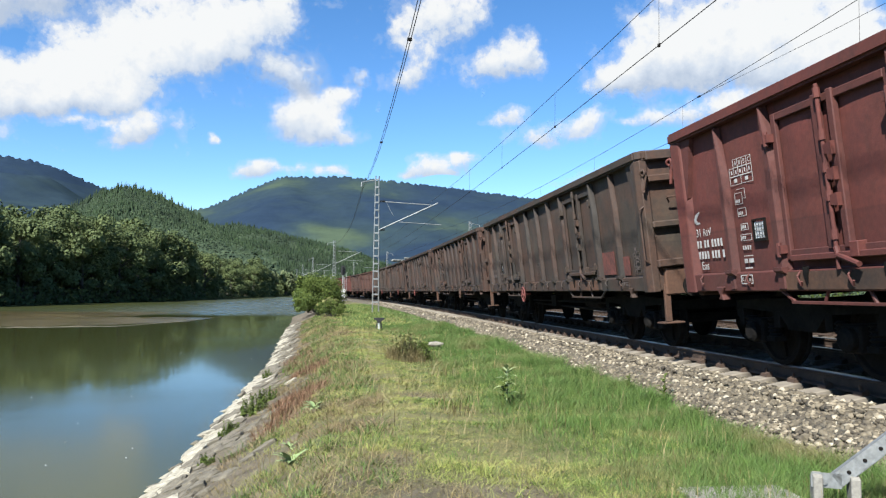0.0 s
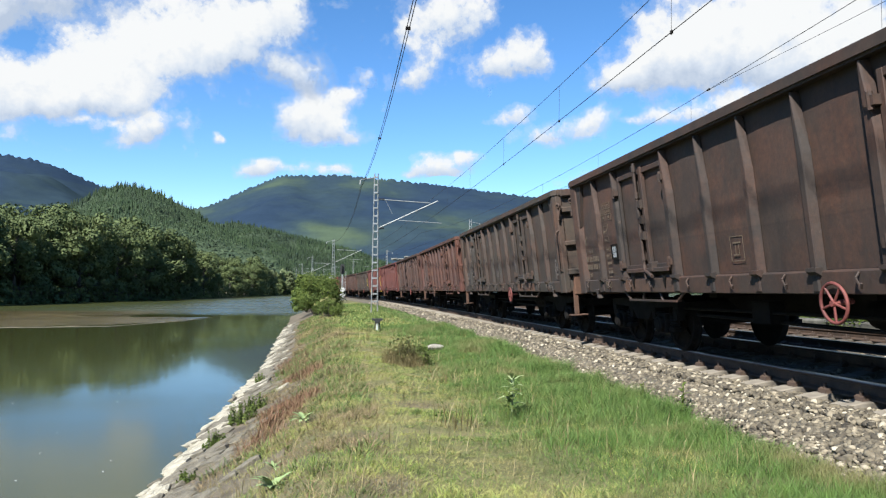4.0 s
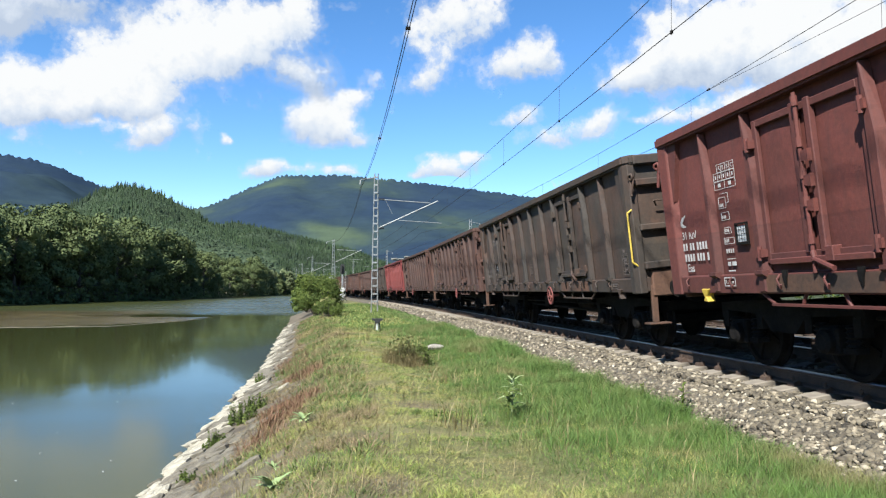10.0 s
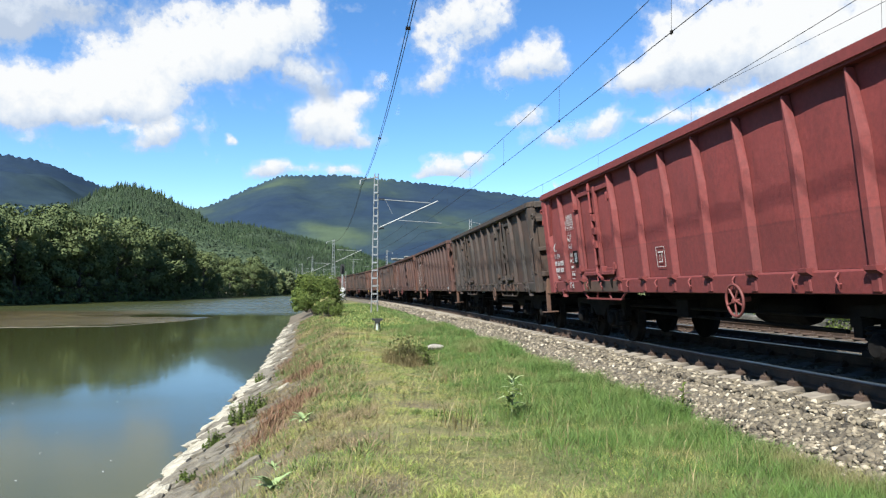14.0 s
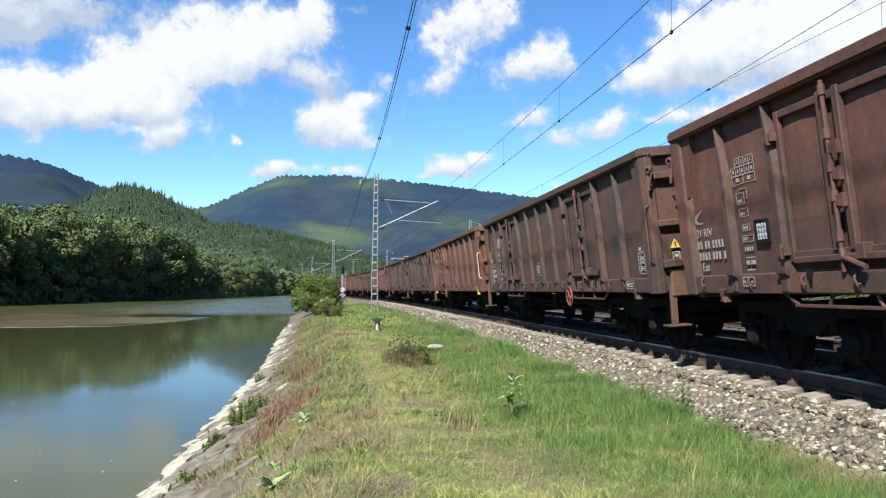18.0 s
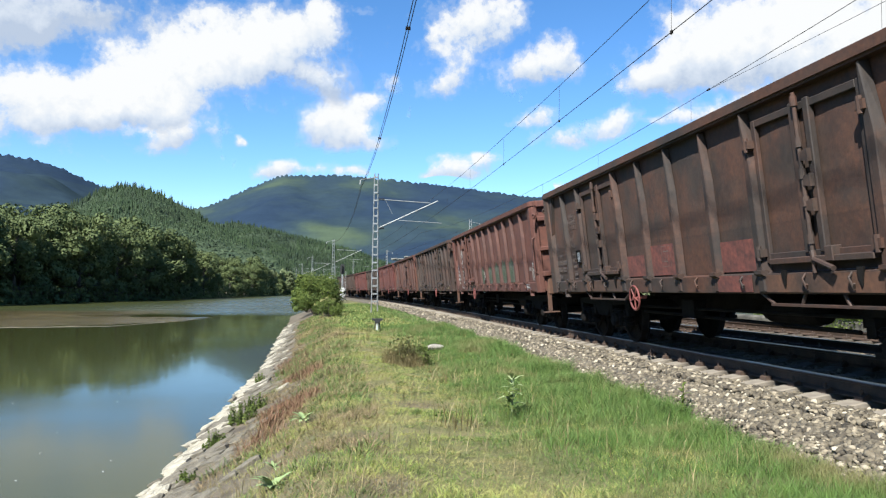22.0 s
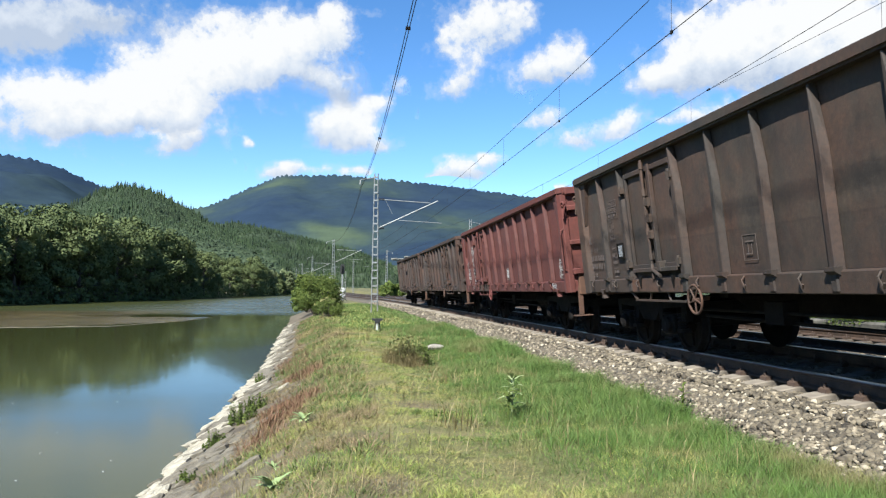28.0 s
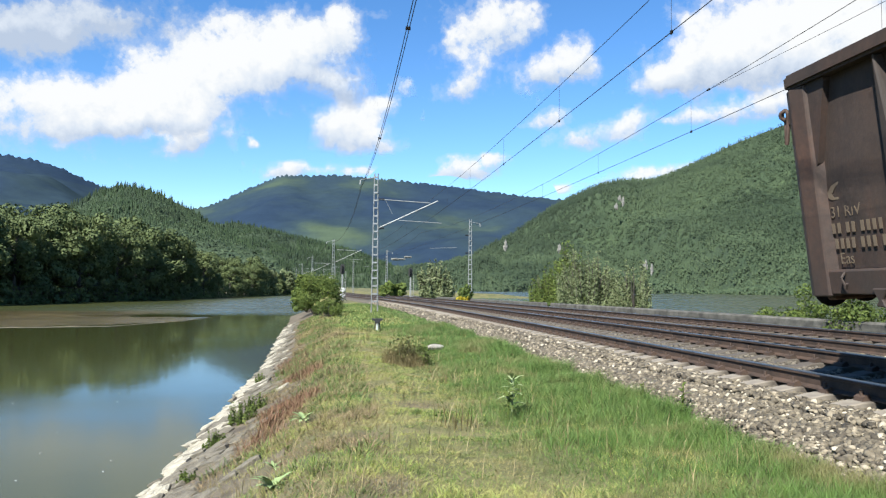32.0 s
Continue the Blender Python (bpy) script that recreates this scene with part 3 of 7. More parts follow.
def bogie(w, y):
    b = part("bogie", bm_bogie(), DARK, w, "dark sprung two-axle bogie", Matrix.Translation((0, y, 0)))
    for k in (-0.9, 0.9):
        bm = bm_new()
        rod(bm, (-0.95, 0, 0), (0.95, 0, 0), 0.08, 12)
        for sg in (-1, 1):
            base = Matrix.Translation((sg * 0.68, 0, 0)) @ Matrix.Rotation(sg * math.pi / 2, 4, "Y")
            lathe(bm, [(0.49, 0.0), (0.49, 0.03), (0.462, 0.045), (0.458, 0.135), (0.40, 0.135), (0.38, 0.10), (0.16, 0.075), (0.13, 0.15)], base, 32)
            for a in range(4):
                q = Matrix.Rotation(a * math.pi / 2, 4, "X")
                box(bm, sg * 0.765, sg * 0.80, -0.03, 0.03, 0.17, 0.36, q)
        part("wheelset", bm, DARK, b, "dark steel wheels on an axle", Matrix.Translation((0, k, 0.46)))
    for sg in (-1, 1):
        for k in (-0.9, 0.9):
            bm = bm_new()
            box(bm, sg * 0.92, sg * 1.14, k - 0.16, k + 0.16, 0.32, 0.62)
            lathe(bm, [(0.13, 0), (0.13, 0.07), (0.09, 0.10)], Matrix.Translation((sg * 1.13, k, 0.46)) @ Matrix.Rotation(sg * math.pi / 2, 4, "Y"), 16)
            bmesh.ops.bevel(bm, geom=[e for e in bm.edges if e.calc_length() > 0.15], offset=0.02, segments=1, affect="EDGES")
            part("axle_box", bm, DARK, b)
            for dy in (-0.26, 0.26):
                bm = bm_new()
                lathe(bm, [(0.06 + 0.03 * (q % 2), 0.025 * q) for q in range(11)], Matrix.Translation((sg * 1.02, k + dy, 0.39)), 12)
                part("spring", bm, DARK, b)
    return b


def bm_bogie():
    bm = bm_new()
    for sg in (-1, 1):
        prism(bm, [(-1.42, 0.62), (-1.25, 0.74), (-0.45, 0.70), (-0.25, 0.50), (0.25, 0.50), (0.45, 0.70), (1.25, 0.74), (1.42, 0.62), (1.42, 0.84), (0.5, 0.88), (-0.5, 0.88), (-1.42, 0.84)], "x", sg * 0.96, sg * 1.08)
        for k in (-0.9, 0.9):
            box(bm, sg * 0.94, sg * 1.10, k - 0.36, k - 0.18, 0.34, 0.40)
            box(bm, sg * 0.94, sg * 1.10, k + 0.18, k + 0.36, 0.34, 0.40)
            box(bm, sg * 0.955, sg * 1.085, k - 0.47, k - 0.34, 0.52, 0.72)
            box(bm, sg * 0.955, sg * 1.085, k + 0.34, k + 0.47, 0.52, 0.72)
    box(bm, -0.98, 0.98, -0.2, 0.2, 0.48, 0.82)
    box(bm, -1.0, 1.0, -1.42, -1.3, 0.64, 0.80)
    box(bm, -1.0, 1.0, 1.3, 1.42, 0.64, 0.80)
    return bm


def build_wagon(DOORS, RIBS, POSTS, wheel, rib):
    w = new("freight_wagon")
    for sg in (-1, 1):
        full = sg < 0
        # wall plates between the posts
        cuts = sorted([-HALF, HALF] + [y for d in DOORS for y in d])
        spans = list(zip(cuts[::2], cuts[1::2]))
        for k, (a, b) in enumerate(spans):
            bm = bm_new()
            dented_plate(bm, sg, a, b, ZF, ZT + 0.03, 3.0 * k)
            box(bm, sg * (WALL - 0.055), sg * (WALL - 0.06), a, b, ZF, ZT)
            bpart("wall_panel", bm, PAINT, w)
        for y in RIBS:
            bm = bm_new()
            rib_mesh(bm, sg, y, *rib)
            bpart("rib", bm, PAINT, w)
        for y in POSTS:
            bm = bm_new()
            rib_mesh(bm, sg, y, 0.13, 0.11)
            bpart("door_post", bm, PAINT, w)
        if full:
            for y in RIBS + POSTS:
                bm = bm_new()
                prism(bm, [(sg * (HW + 0.07), ZF - 0.06), (sg * (HW + 0.14), ZF - 0.01), (sg * (HW + 0.14), ZF + 0.03), (sg * (HW + 0.05), ZF + 0.03)], "y", y - 0.10, y + 0.06)
                bpart("rib_foot", bm, PAINT, w)
        for a, b in DOORS:
            door_parts(w, sg, a, b, full)
        # corner posts
        for e in (-1, 1):
            bm = bm_new()
            x = sg * HW
            prism(bm, [(x - sg * 0.06, e * (HALF + 0.02)), (x + sg * 0.06, e * (HALF + 0.02)), (x + sg * 0.115, e * (HALF - 0.10)), (x + sg * 0.09, e * (HALF - 0.30)), (x - sg * 0.04, e * (HALF - 0.36))], "z", ZS - 0.02, ZT)
            bmesh.ops.bevel(bm, geom=list(bm.edges), offset=0.012, segments=1, affect="EDGES")
            bpart("corner_post", bm, PAINT, w)
            bm = bm_new()
            prism(bm, [(e * (HALF - 0.58), ZT), (e * (HALF - 0.30), ZT), (e * (HALF - 0.20), 2.2), (e * (HALF - 0.34), 2.35)], "x", x - sg * 0.02, x + sg * 0.06)
            bpart("corner_brace", bm, PAINT, w)
        # top rail: a heavy rounded box section
        bm = bm_new()
        prism(bm, [(sg * (HW - 0.10), -HALF - 0.06), (sg * (HW + 0.02), -HALF - 0.06), (sg * (HW + 0.13), -HALF + 0.06), (sg * (HW + 0.13), HALF - 0.06), (sg * (HW + 0.02), HALF + 0.06), (sg * (HW - 0.10), HALF + 0.06)], "z", ZT, ZT + 0.15)
        bmesh.ops.bevel(bm, geom=list(bm.edges), offset=0.03, segments=2, affect="EDGES")
        bpart("top_rail", bm, PAINT, w)
        # side sill
        bm = bm_new()
        prism(bm, [(sg * (HW - 0.14), ZS), (sg * (HW + 0.07), ZS), (sg * (HW + 0.075), ZF - 0.012), (sg * (HW + 0.03), ZF - 0.004), (sg * (HW - 0.14), ZF - 0.004)], "y", -HALF, HALF)
        bmesh.ops.bevel(bm, geom=list(bm.edges), offset=0.01, segments=1, affect="EDGES")
        bpart("side_sill", bm, PAINT, w)
        if full:
            for y in [HALF - 0.55, HALF - 1.7, HALF - 2.7, HALF - 3.5, 1.7, 0.55, -0.55, -1.7, -2.9, -3.6, -4.5, -5.2]:
                bm = bm_new()
                x = sg * (HW + 0.08)
                rod(bm, (x, y, 1.27), (x + sg * 0.05, y - 0.01, 1.22), 0.012, 6)
                rod(bm, (x + sg * 0.05, y - 0.01, 1.22), (x + sg * 0.035, y - 0.05, 1.12), 0.012, 6)
                rod(bm, (x + sg * 0.035, y - 0.05, 1.12), (x + sg * 0.05, y - 0.08, 1.17), 0.012, 6)
                bpart("rope_hook", bm, PAINT, w)
            # towing hook block near each end
            for y in (HALF - 1.0, -HALF + 0.85):
                bm = bm_new()
                prism(bm, [(y - 0.10, ZS + 0.06), (y + 0.10, ZS + 0.06), (y + 0.03, ZS - 0.05), (y + 0.075, ZS - 0.10), (y - 0.06, ZS - 0.115), (y - 0.025, ZS - 0.04)], "x", sg * (HW - 0.01), sg * (HW + 0.10))
                bmesh.ops.bevel(bm, geom=list(bm.edges), offset=0.01, segments=1, affect="EDGES")
                bpart("towing_hook", bm, PAINT, w)
    # ends: wall, flap beams, headstock, buffers
    for e in (-1, 1):
        y = e * HALF
        bm = bm_new()
        box(bm, -HW + 0.02, HW - 0.02, y - e * 0.08, y - e * 0.02, ZF - 0.1, ZT + 0.02)
        bpart("end_wall", bm, PAINT, w)
        for z0, z1, d in ((ZT - 0.02, ZT + 0.14, 0.10), (2.78, 2.90, 0.10), (2.05, 2.16, 0.09), (1.42, 1.55, 0.12)):
            bm = bm_new()
            box(bm, -HW + 0.03, HW - 0.03, y - e * 0.02, y + e * d, z0, z1)
            bmesh.ops.bevel(bm, geom=list(bm.edges), offset=0.02, segments=1, affect="EDGES")
            bpart("end_beam", bm, PAINT, w)
        for x in (-0.75, 0.0, 0.75):
            bm = bm_new()
            box(bm, x - 0.06, x + 0.06, y - e * 0.02, y + e * 0.07, 1.56, 2.77)
            bmesh.ops.bevel(bm, geom=list(bm.edges), offset=0.015, segments=1, affect="EDGES")
            bpart("end_stiffener", bm, PAINT, w)
        bm = bm_new()
        rod(bm, (-HW + 0.28, y + e * 0.13, 2.52), (-HW + 0.82, y + e * 0.13, 2.52), 0.014, 6)
        rod(bm, (-HW + 0.28, y + e * 0.13, 2.52), (-HW + 0.34, y + e * 0.06, 2.44), 0.014, 6)
        rod(bm, (-HW + 0.82, y + e * 0.13, 2.52), (-HW + 0.82, y + e * 0.06, 2.44), 0.014, 6)
        bpart("grab_rail", bm, PAINT, w)
        bm = bm_new()
        box(bm, -1.32, 1.32, y - e * 0.10, y + e * 0.06, 0.92, 1.36)
        bmesh.ops.bevel(bm, geom=list(bm.edges), offset=0.02, segments=1, affect="EDGES")
        part("headstock", bm, OCHRE, w, "rust-stained brown headstock")
        bm = bm_new()
        lathe(bm, [(0.13, 0), (0.13, 0.06), (0.06, 0.07), (0.06, 0.3), (0.02, 0.34)], Matrix.Translation((0, y + e * 0.05, 1.04)) @ Matrix.Rotation(-e * math.pi / 2, 4, "X"), 12)
        part("draw_hook", bm, DARK, w)
        for sg in (-1, 1):
            bm = bm_new()
            lathe(bm, [(0.17, 0), (0.17, 0.04), (0.11, 0.05), (0.11, 0.30), (0.085, 0.30), (0.085, 0.50), (0.22, 0.52), (0.235, 0.545), (0.20, 0.565)], Matrix.Translation((sg * 0.875, y + e * 0.05, 1.05)) @ Matrix.Rotation(-e * math.pi / 2, 4, "X"), 20)
            part("buffer", bm, DARK, w, "dark steel buffer")
            # lock castings at the upper corner
            bm = bm_new()
            q = Matrix.Translation((sg * (HW + 0.05), y + e * 0.10, 2.93)) @ Matrix.Rotation(0.5, 4, "X")
            ring_mesh(bm, 0.052, 0.020, q @ TURN_X, 14, 6)
            ring_mesh(bm, 0.045, 0.019, q @ Matrix.Rotation(0.9, 4, "Z") @ TURN_X, 14, 6)
            rod(bm, (sg * (HW + 0.04), y + e * 0.05, 2.92), (sg * (HW + 0.07), y + e * 0.10, 2.62), 0.022, 8)
            rod(bm, (sg * (HW + 0.02), y + e * 0.14, 2.90), (sg * (HW + 0.07), y + e * 0.10, 2.66), 0.018, 8)
            box(bm, sg * (HW - 0.08), sg * (HW + 0.06), y + e * 0.01, y + e * 0.06, 2.82, 2.94)
            bpart("flap_lock", bm, PAINT, w)
        if e > 0:
            continue
        # corner step and the rail above it
        bm = bm_new()
        box(bm, -1.34, -1.24, y - e * 0.03, y + e * 0.03, 0.50, 1.1)
        box(bm, -1.44, -1.08, y - e * 0.12, y + e * 0.13, 0.47, 0.50)
        bmesh.ops.bevel(bm, geom=list(bm.edges), offset=0.008, segments=1, affect="EDGES")
        part("corner_step", bm, OCHRE, w, "rusty steel foot step")
        bm = bm_new()
        x = -HW - 0.10
        for a, b in (((x + 0.06, y, 2.42), (x - 0.04, y, 2.36)), ((x - 0.04, y, 2.36), (x - 0.04, y, 1.56)), ((x - 0.04, y, 1.56), (x + 0.06, y, 1.48))):
            rod(bm, a, b, 0.016, 8)
        bpart("handrail", bm, PAINT, w)
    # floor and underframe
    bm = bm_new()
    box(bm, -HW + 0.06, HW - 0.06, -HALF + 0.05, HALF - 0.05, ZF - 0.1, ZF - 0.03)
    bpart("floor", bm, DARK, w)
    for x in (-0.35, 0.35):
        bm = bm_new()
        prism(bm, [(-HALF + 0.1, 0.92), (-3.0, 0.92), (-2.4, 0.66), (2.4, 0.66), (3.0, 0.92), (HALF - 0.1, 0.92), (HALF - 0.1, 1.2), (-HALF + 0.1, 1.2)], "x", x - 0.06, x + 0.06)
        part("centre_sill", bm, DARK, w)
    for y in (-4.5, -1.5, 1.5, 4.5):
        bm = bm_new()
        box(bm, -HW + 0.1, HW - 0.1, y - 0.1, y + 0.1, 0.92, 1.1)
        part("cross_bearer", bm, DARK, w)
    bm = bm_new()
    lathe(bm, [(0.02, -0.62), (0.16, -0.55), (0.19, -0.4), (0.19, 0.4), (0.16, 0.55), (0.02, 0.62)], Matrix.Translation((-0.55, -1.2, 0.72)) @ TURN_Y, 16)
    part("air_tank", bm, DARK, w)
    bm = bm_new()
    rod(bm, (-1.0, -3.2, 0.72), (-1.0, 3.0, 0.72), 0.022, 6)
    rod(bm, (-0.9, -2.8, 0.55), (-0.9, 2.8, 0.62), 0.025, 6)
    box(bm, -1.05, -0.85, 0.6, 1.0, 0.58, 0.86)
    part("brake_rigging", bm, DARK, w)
    for y in (-3.1, 3.1):
        bogie(w, y * 1.4516)
    # hand brake wheel
    hub = Matrix.Translation((-HW - 0.12, wheel, 0.98)) @ TURN_X
    bm = bm_new()
    ring_mesh(bm, 0.195, 0.018, hub)
    for a in range(5):
        q = hub @ Matrix.Rotation(a * 2 * math.pi / 5, 4, "Z")
        rod(bm, q @ Vector((0, 0, 0)), q @ Vector((0.195, 0, 0)), 0.013, 6)
    rod(bm, hub @ Vector((0, 0, -0.03)), hub @ Vector((0, 0, 0.2)), 0.03, 8)
    bpart("hand_wheel", bm, REDPAINT, w, "faded red spoked brake wheel")
    # lettering on the near wall, at the far end; the wagon's number stays as bars
    for text, y, z, size in (("31 RIV", HALF - 0.36, 1.80, 0.155), ("Eas", HALF - 0.42, 1.35, 0.155)):
        part("lettering", text_mesh(text, size, LETTER), None, w, "white stencilled lettering", on_side(y, z))
    chars = lambda spans: [(a + q * 0.078, a + q * 0.078 + 0.044, 0, 0.10) for a, k in spans for q in range(k)]
    part("number_bar", bars(chars(((0.0, 2), (0.20, 2), (0.40, 4))), LETTER), None, w, "white bars of lettering", on_side(HALF - 0.36, 1.645))["kind"] = "stuff"
    part("number_bar", bars(chars(((0.0, 4), (0.36, 3), (0.64, 1))), LETTER), None, w, "white bars of lettering", on_side(HALF - 0.38, 1.495))["kind"] = "stuff"
    bm = bm_new()
    prism(bm, [(0, 0.03), (0.05, 0.0), (0.22, 0.0), (0.22, 0.012), (0.08, 0.03), (0.06, 0.06), (0.12, 0.12), (0.24, 0.19), (0.06, 0.14), (0.0, 0.08)], "z", -0.001, 0.002)
    part("mark", bm, LETTER, w, "white curved mark", on_side(HALF - 0.36, 1.97))
    g = []
    for r, (a, b) in enumerate(((0.10, 0.50), (0.0, 0.50), (0.0, 0.50))):
        y0 = 0.21 - r * 0.105
        g += [(a, b, y0, y0 + 0.006), (a, b, y0 + 0.099, y0 + 0.105)]
        k = 4 if r == 0 else 5 if r == 1 else 2
        g += [(a + (b - a) * q / k - 0.003, a + (b - a) * q / k + 0.003, y0, y0 + 0.105) for q in range(k + 1)]
        g += [(a + (b - a) * (q + 0.35) / k, a + (b - a) * (q + 0.6) / k, y0 + 0.03, y0 + 0.075) for q in range(k) if r]
    part("load_table", bars(g, LETTER), None, w, "white stencilled load table", on_side(5.03, 2.36))
    for q, ch in enumerate("ABBC"):
        part("lettering", text_mesh(ch, 0.08, LETTER), None, w, "", on_side(4.905 - 0.1 * q, 2.595))
    g = []
    # a small crate, a lozenge and lines of figures
    for x0, x1, y0, y1 in ((0.0, 0.17, 0.62, 0.76), (0.03, 0.22, 0.47, 0.57), (0.06, 0.22, 0.30, 0.38), (0.03, 0.27, 0.17, 0.25)):
        g += [(x0, x1, y0, y0 + 0.006), (x0, x1, y1 - 0.006, y1), (x0, x0 + 0.006, y0, y1), (x1 - 0.006, x1, y0, y1)]
        g += [(x0 + 0.035 * q + 0.02, x0 + 0.035 * q + 0.038, y0 + 0.02, y0 + 0.06) for q in range(3)]
    g += [(0.06, 0.24, 0.80, 0.806), (0.0, 0.06, 0.757, 0.763), (0.234, 0.24, 0.68, 0.806), (0.17, 0.24, 0.68, 0.686)]
    g += [(0.05 + 0.05 * q, 0.075 + 0.05 * q, 0.06, 0.11) for q in range(4)]
    part("capacity_mark", bars(g, LETTER), None, w, "white boxed markings", on_side(4.98, 1.50))
    part("revision_mark", bars([(0.0, 0.07, 0, 0.05), (0.1, 0.2, 0, 0.05), (0.0, 0.2, 0.08, 0.09), (0.0, 0.16, -0.07, -0.055)], LETTER), None, w, "", on_side(4.93, 1.40))
    part("brake_mark", bars([(0, 0.26, 0, 0.012), (0, 0.26, 0.1, 0.112), (0, 0.012, 0, 0.112), (0.248, 0.26, 0, 0.112)], LETTER), None, w, "", on_side(4.93, 1.15, 0.075))
    part("lettering", text_mesh("R 75 m", 0.068, LETTER), None, w, "", on_side(4.91, 1.182, 0.075))
    part("data_plate", bars([(0, 0.3, 0, 0.007), (0, 0.3, 0.3, 0.307), (0, 0.007, 0, 0.3), (0.293, 0.3, 0, 0.3), (0.06, 0.24, 0.215, 0.235), (0.06, 0.2, 0.07, 0.085), (0.11, 0.117, 0.09, 0.2), (0.19, 0.197, 0.07, 0.2)], LETTER), None, w, "white framed inspection table", on_side(0.62, 1.45))
    grid = [(0, 0.26, 0.055 * k, 0.055 * k + 0.007) for k in range(7)] + [(q, q + 0.007, 0, 0.337) for q in (0.0, 0.08, 0.253)] + [(0.1, 0.21, 0.018 + 0.055 * k, 0.04 + 0.055 * k) for k in (1, 3, 4)] + [(0.05, 0.25, 0.35, 0.36), (0.06, 0.14, 0.38, 0.43)]
    part("inspection_table", bars(grid, LETTER), None, w, "white stencilled inspection table", on_side(-HALF + 0.76, 1.36))["kind"] = "stuff"
    part("sill_mark", bars([(0, 0.3, 0, 0.006), (0, 0.3, 0.12, 0.126), (0, 0.006, 0, 0.12), (0.294, 0.3, 0, 0.12), (0.04, 0.1, 0.03, 0.09), (0.13, 0.26, 0.03, 0.05), (0.13, 0.26, 0.07, 0.09)], LETTER), None, w, "", on_side(-HALF + 1.2, 1.13, 0.075))
    # label holder with a paper slip
    bm = bm_new()
    for a, b, c0, c1 in ((-0.13, -0.112, 0, 0.24), (0.112, 0.13, 0, 0.24), (-0.13, 0.13, -0.015, 0.01), (-0.13, 0.13, 0.23, 0.25)):
        box(bm, a, b, c0, c1, 0.0, 0.03)
    h = part("label_holder", bm, DARK, w, "dark frame with a white paper slip", on_side(4.50, 1.66))
    part("paper_slip", bars([(-0.10, 0.10, 0.02, 0.21)], PAPER), None, h, "white paper slip", Matrix.Translation((0, 0, 0.012)))
    part("wire_mesh", bars([(-0.11 + 0.055 * q, -0.105 + 0.055 * q, 0.0, 0.24) for q in range(5)] + [(-0.11, 0.11, 0.055 * q, 0.005 + 0.055 * q) for q in range(5)], DARK), None, h, "dark wire mesh", Matrix.Translation((0, 0, 0.022)))
    return tagged(w, "rusty brown open freight wagon on the near track", "freight wagon", "wagons of the train")


# front to rear: paint, rust and what sets the wagon apart
RUSTD, UMBER = (0.058, 0.0215, 0.0150), (0.036, 0.0195, 0.0140)
RED, BRIGHT, BROWN, DARKB, GREY, RUSTB, ORANGE = (0.07774, 0.01754, 0.0128), (0.122, 0.0195, 0.0170), (0.05214, 0.02228, 0.01517), (0.02891, 0.01754, 0.01232), (0.03034, 0.02228, 0.01564), (0.07205, 0.02465, 0.01612), (0.086, 0.0310, 0.0162)
TRAIN = [(BROWN, 0.4), (RED, 0.15), (GREY, 0.5), (DARKB, 0.6), (DARKB, 0.6), (DARKB, 0.55), (GREY, 0.5), (RUSTB, 0.8), (BROWN, 0.35), (RED, 0.1), (RED, 0.1), (GREY, 0.4), (BROWN, 0.3), (BROWN, 0.3), (BRIGHT, 0.0), (GREY, 0.4), (BROWN, 0.3), (RUSTD, 0.8), (UMBER, 0.7), (ORANGE, 0.8), (DARKB, 0.55), (DARKB, 0.75), (RUSTB, 0.2), (DARKB, 0.5), (RUSTB, 0.6), (RED, 0.2), (GREY, 0.4), (RED, 0.15), (DARKB, 0.5), (DARKB, 0.4)]
NAMES = {RUSTD: "red-brown open freight wagon, flaked and sooty", UMBER: "dark umber open freight wagon with rusty plates", RED: "dark red open freight wagon with white stencilled lettering", BRIGHT: "bright red open freight wagon with pressed steel ribs", BROWN: "brown open freight wagon with faded white lettering", DARKB: "sooty dark brown open freight wagon streaked with rust", GREY: "grey-brown weathered open freight wagon on bogies", RUSTB: "reddish brown open freight wagon with worn paint", ORANGE: "orange-rusted open freight wagon with a cream handrail"}
two_doors = build_wagon(DOORS, RIBS, POSTS, -1.35, (0.10, 0.10))
one_door = build_wagon(DOORS[:1], [5.145, 1.06, 0.0, -1.06, -2.1, -3.1, -4.085, -5.145], list(DOORS[0]), 2.0, (0.11, 0.10))
wide_bay = build_wagon(DOORS[:1], [5.145, 1.39, 0.08, -1.18, -2.47, -3.71, -4.92], list(DOORS[0]), 2.0, (0.11, 0.10))
SINGLE = (6, 10, 11, 13, 14, 16, 19, 24)
wagons, used = [], set()
for k in range(len(TRAIN)):
    kind = wide_bay if k - 3 == 16 else one_door if k - 3 in SINGLE else two_doors
    wagons.append(copy_thing(kind, Matrix()) if kind.name in used else kind)
    used.add(kind.name)
for k, y in ((7, 1.78), (17, 2.3), (18, 1.6), (21, -1.75), (24, 1.79), (11, -1.71), (19, 2.3), (16, 1.89), (23, 1.79), (10, 1.63), (1, 1.9), (-1, 1.9), (15, -2.1), (25, -1.8), (4, 1.49), (6, 1.88)):
    o = [q for q in wagons[k + 3].children if q.name.startswith("hand_wheel")][0]
    o.location.y += y - (2.0 if k in SINGLE else -1.35)
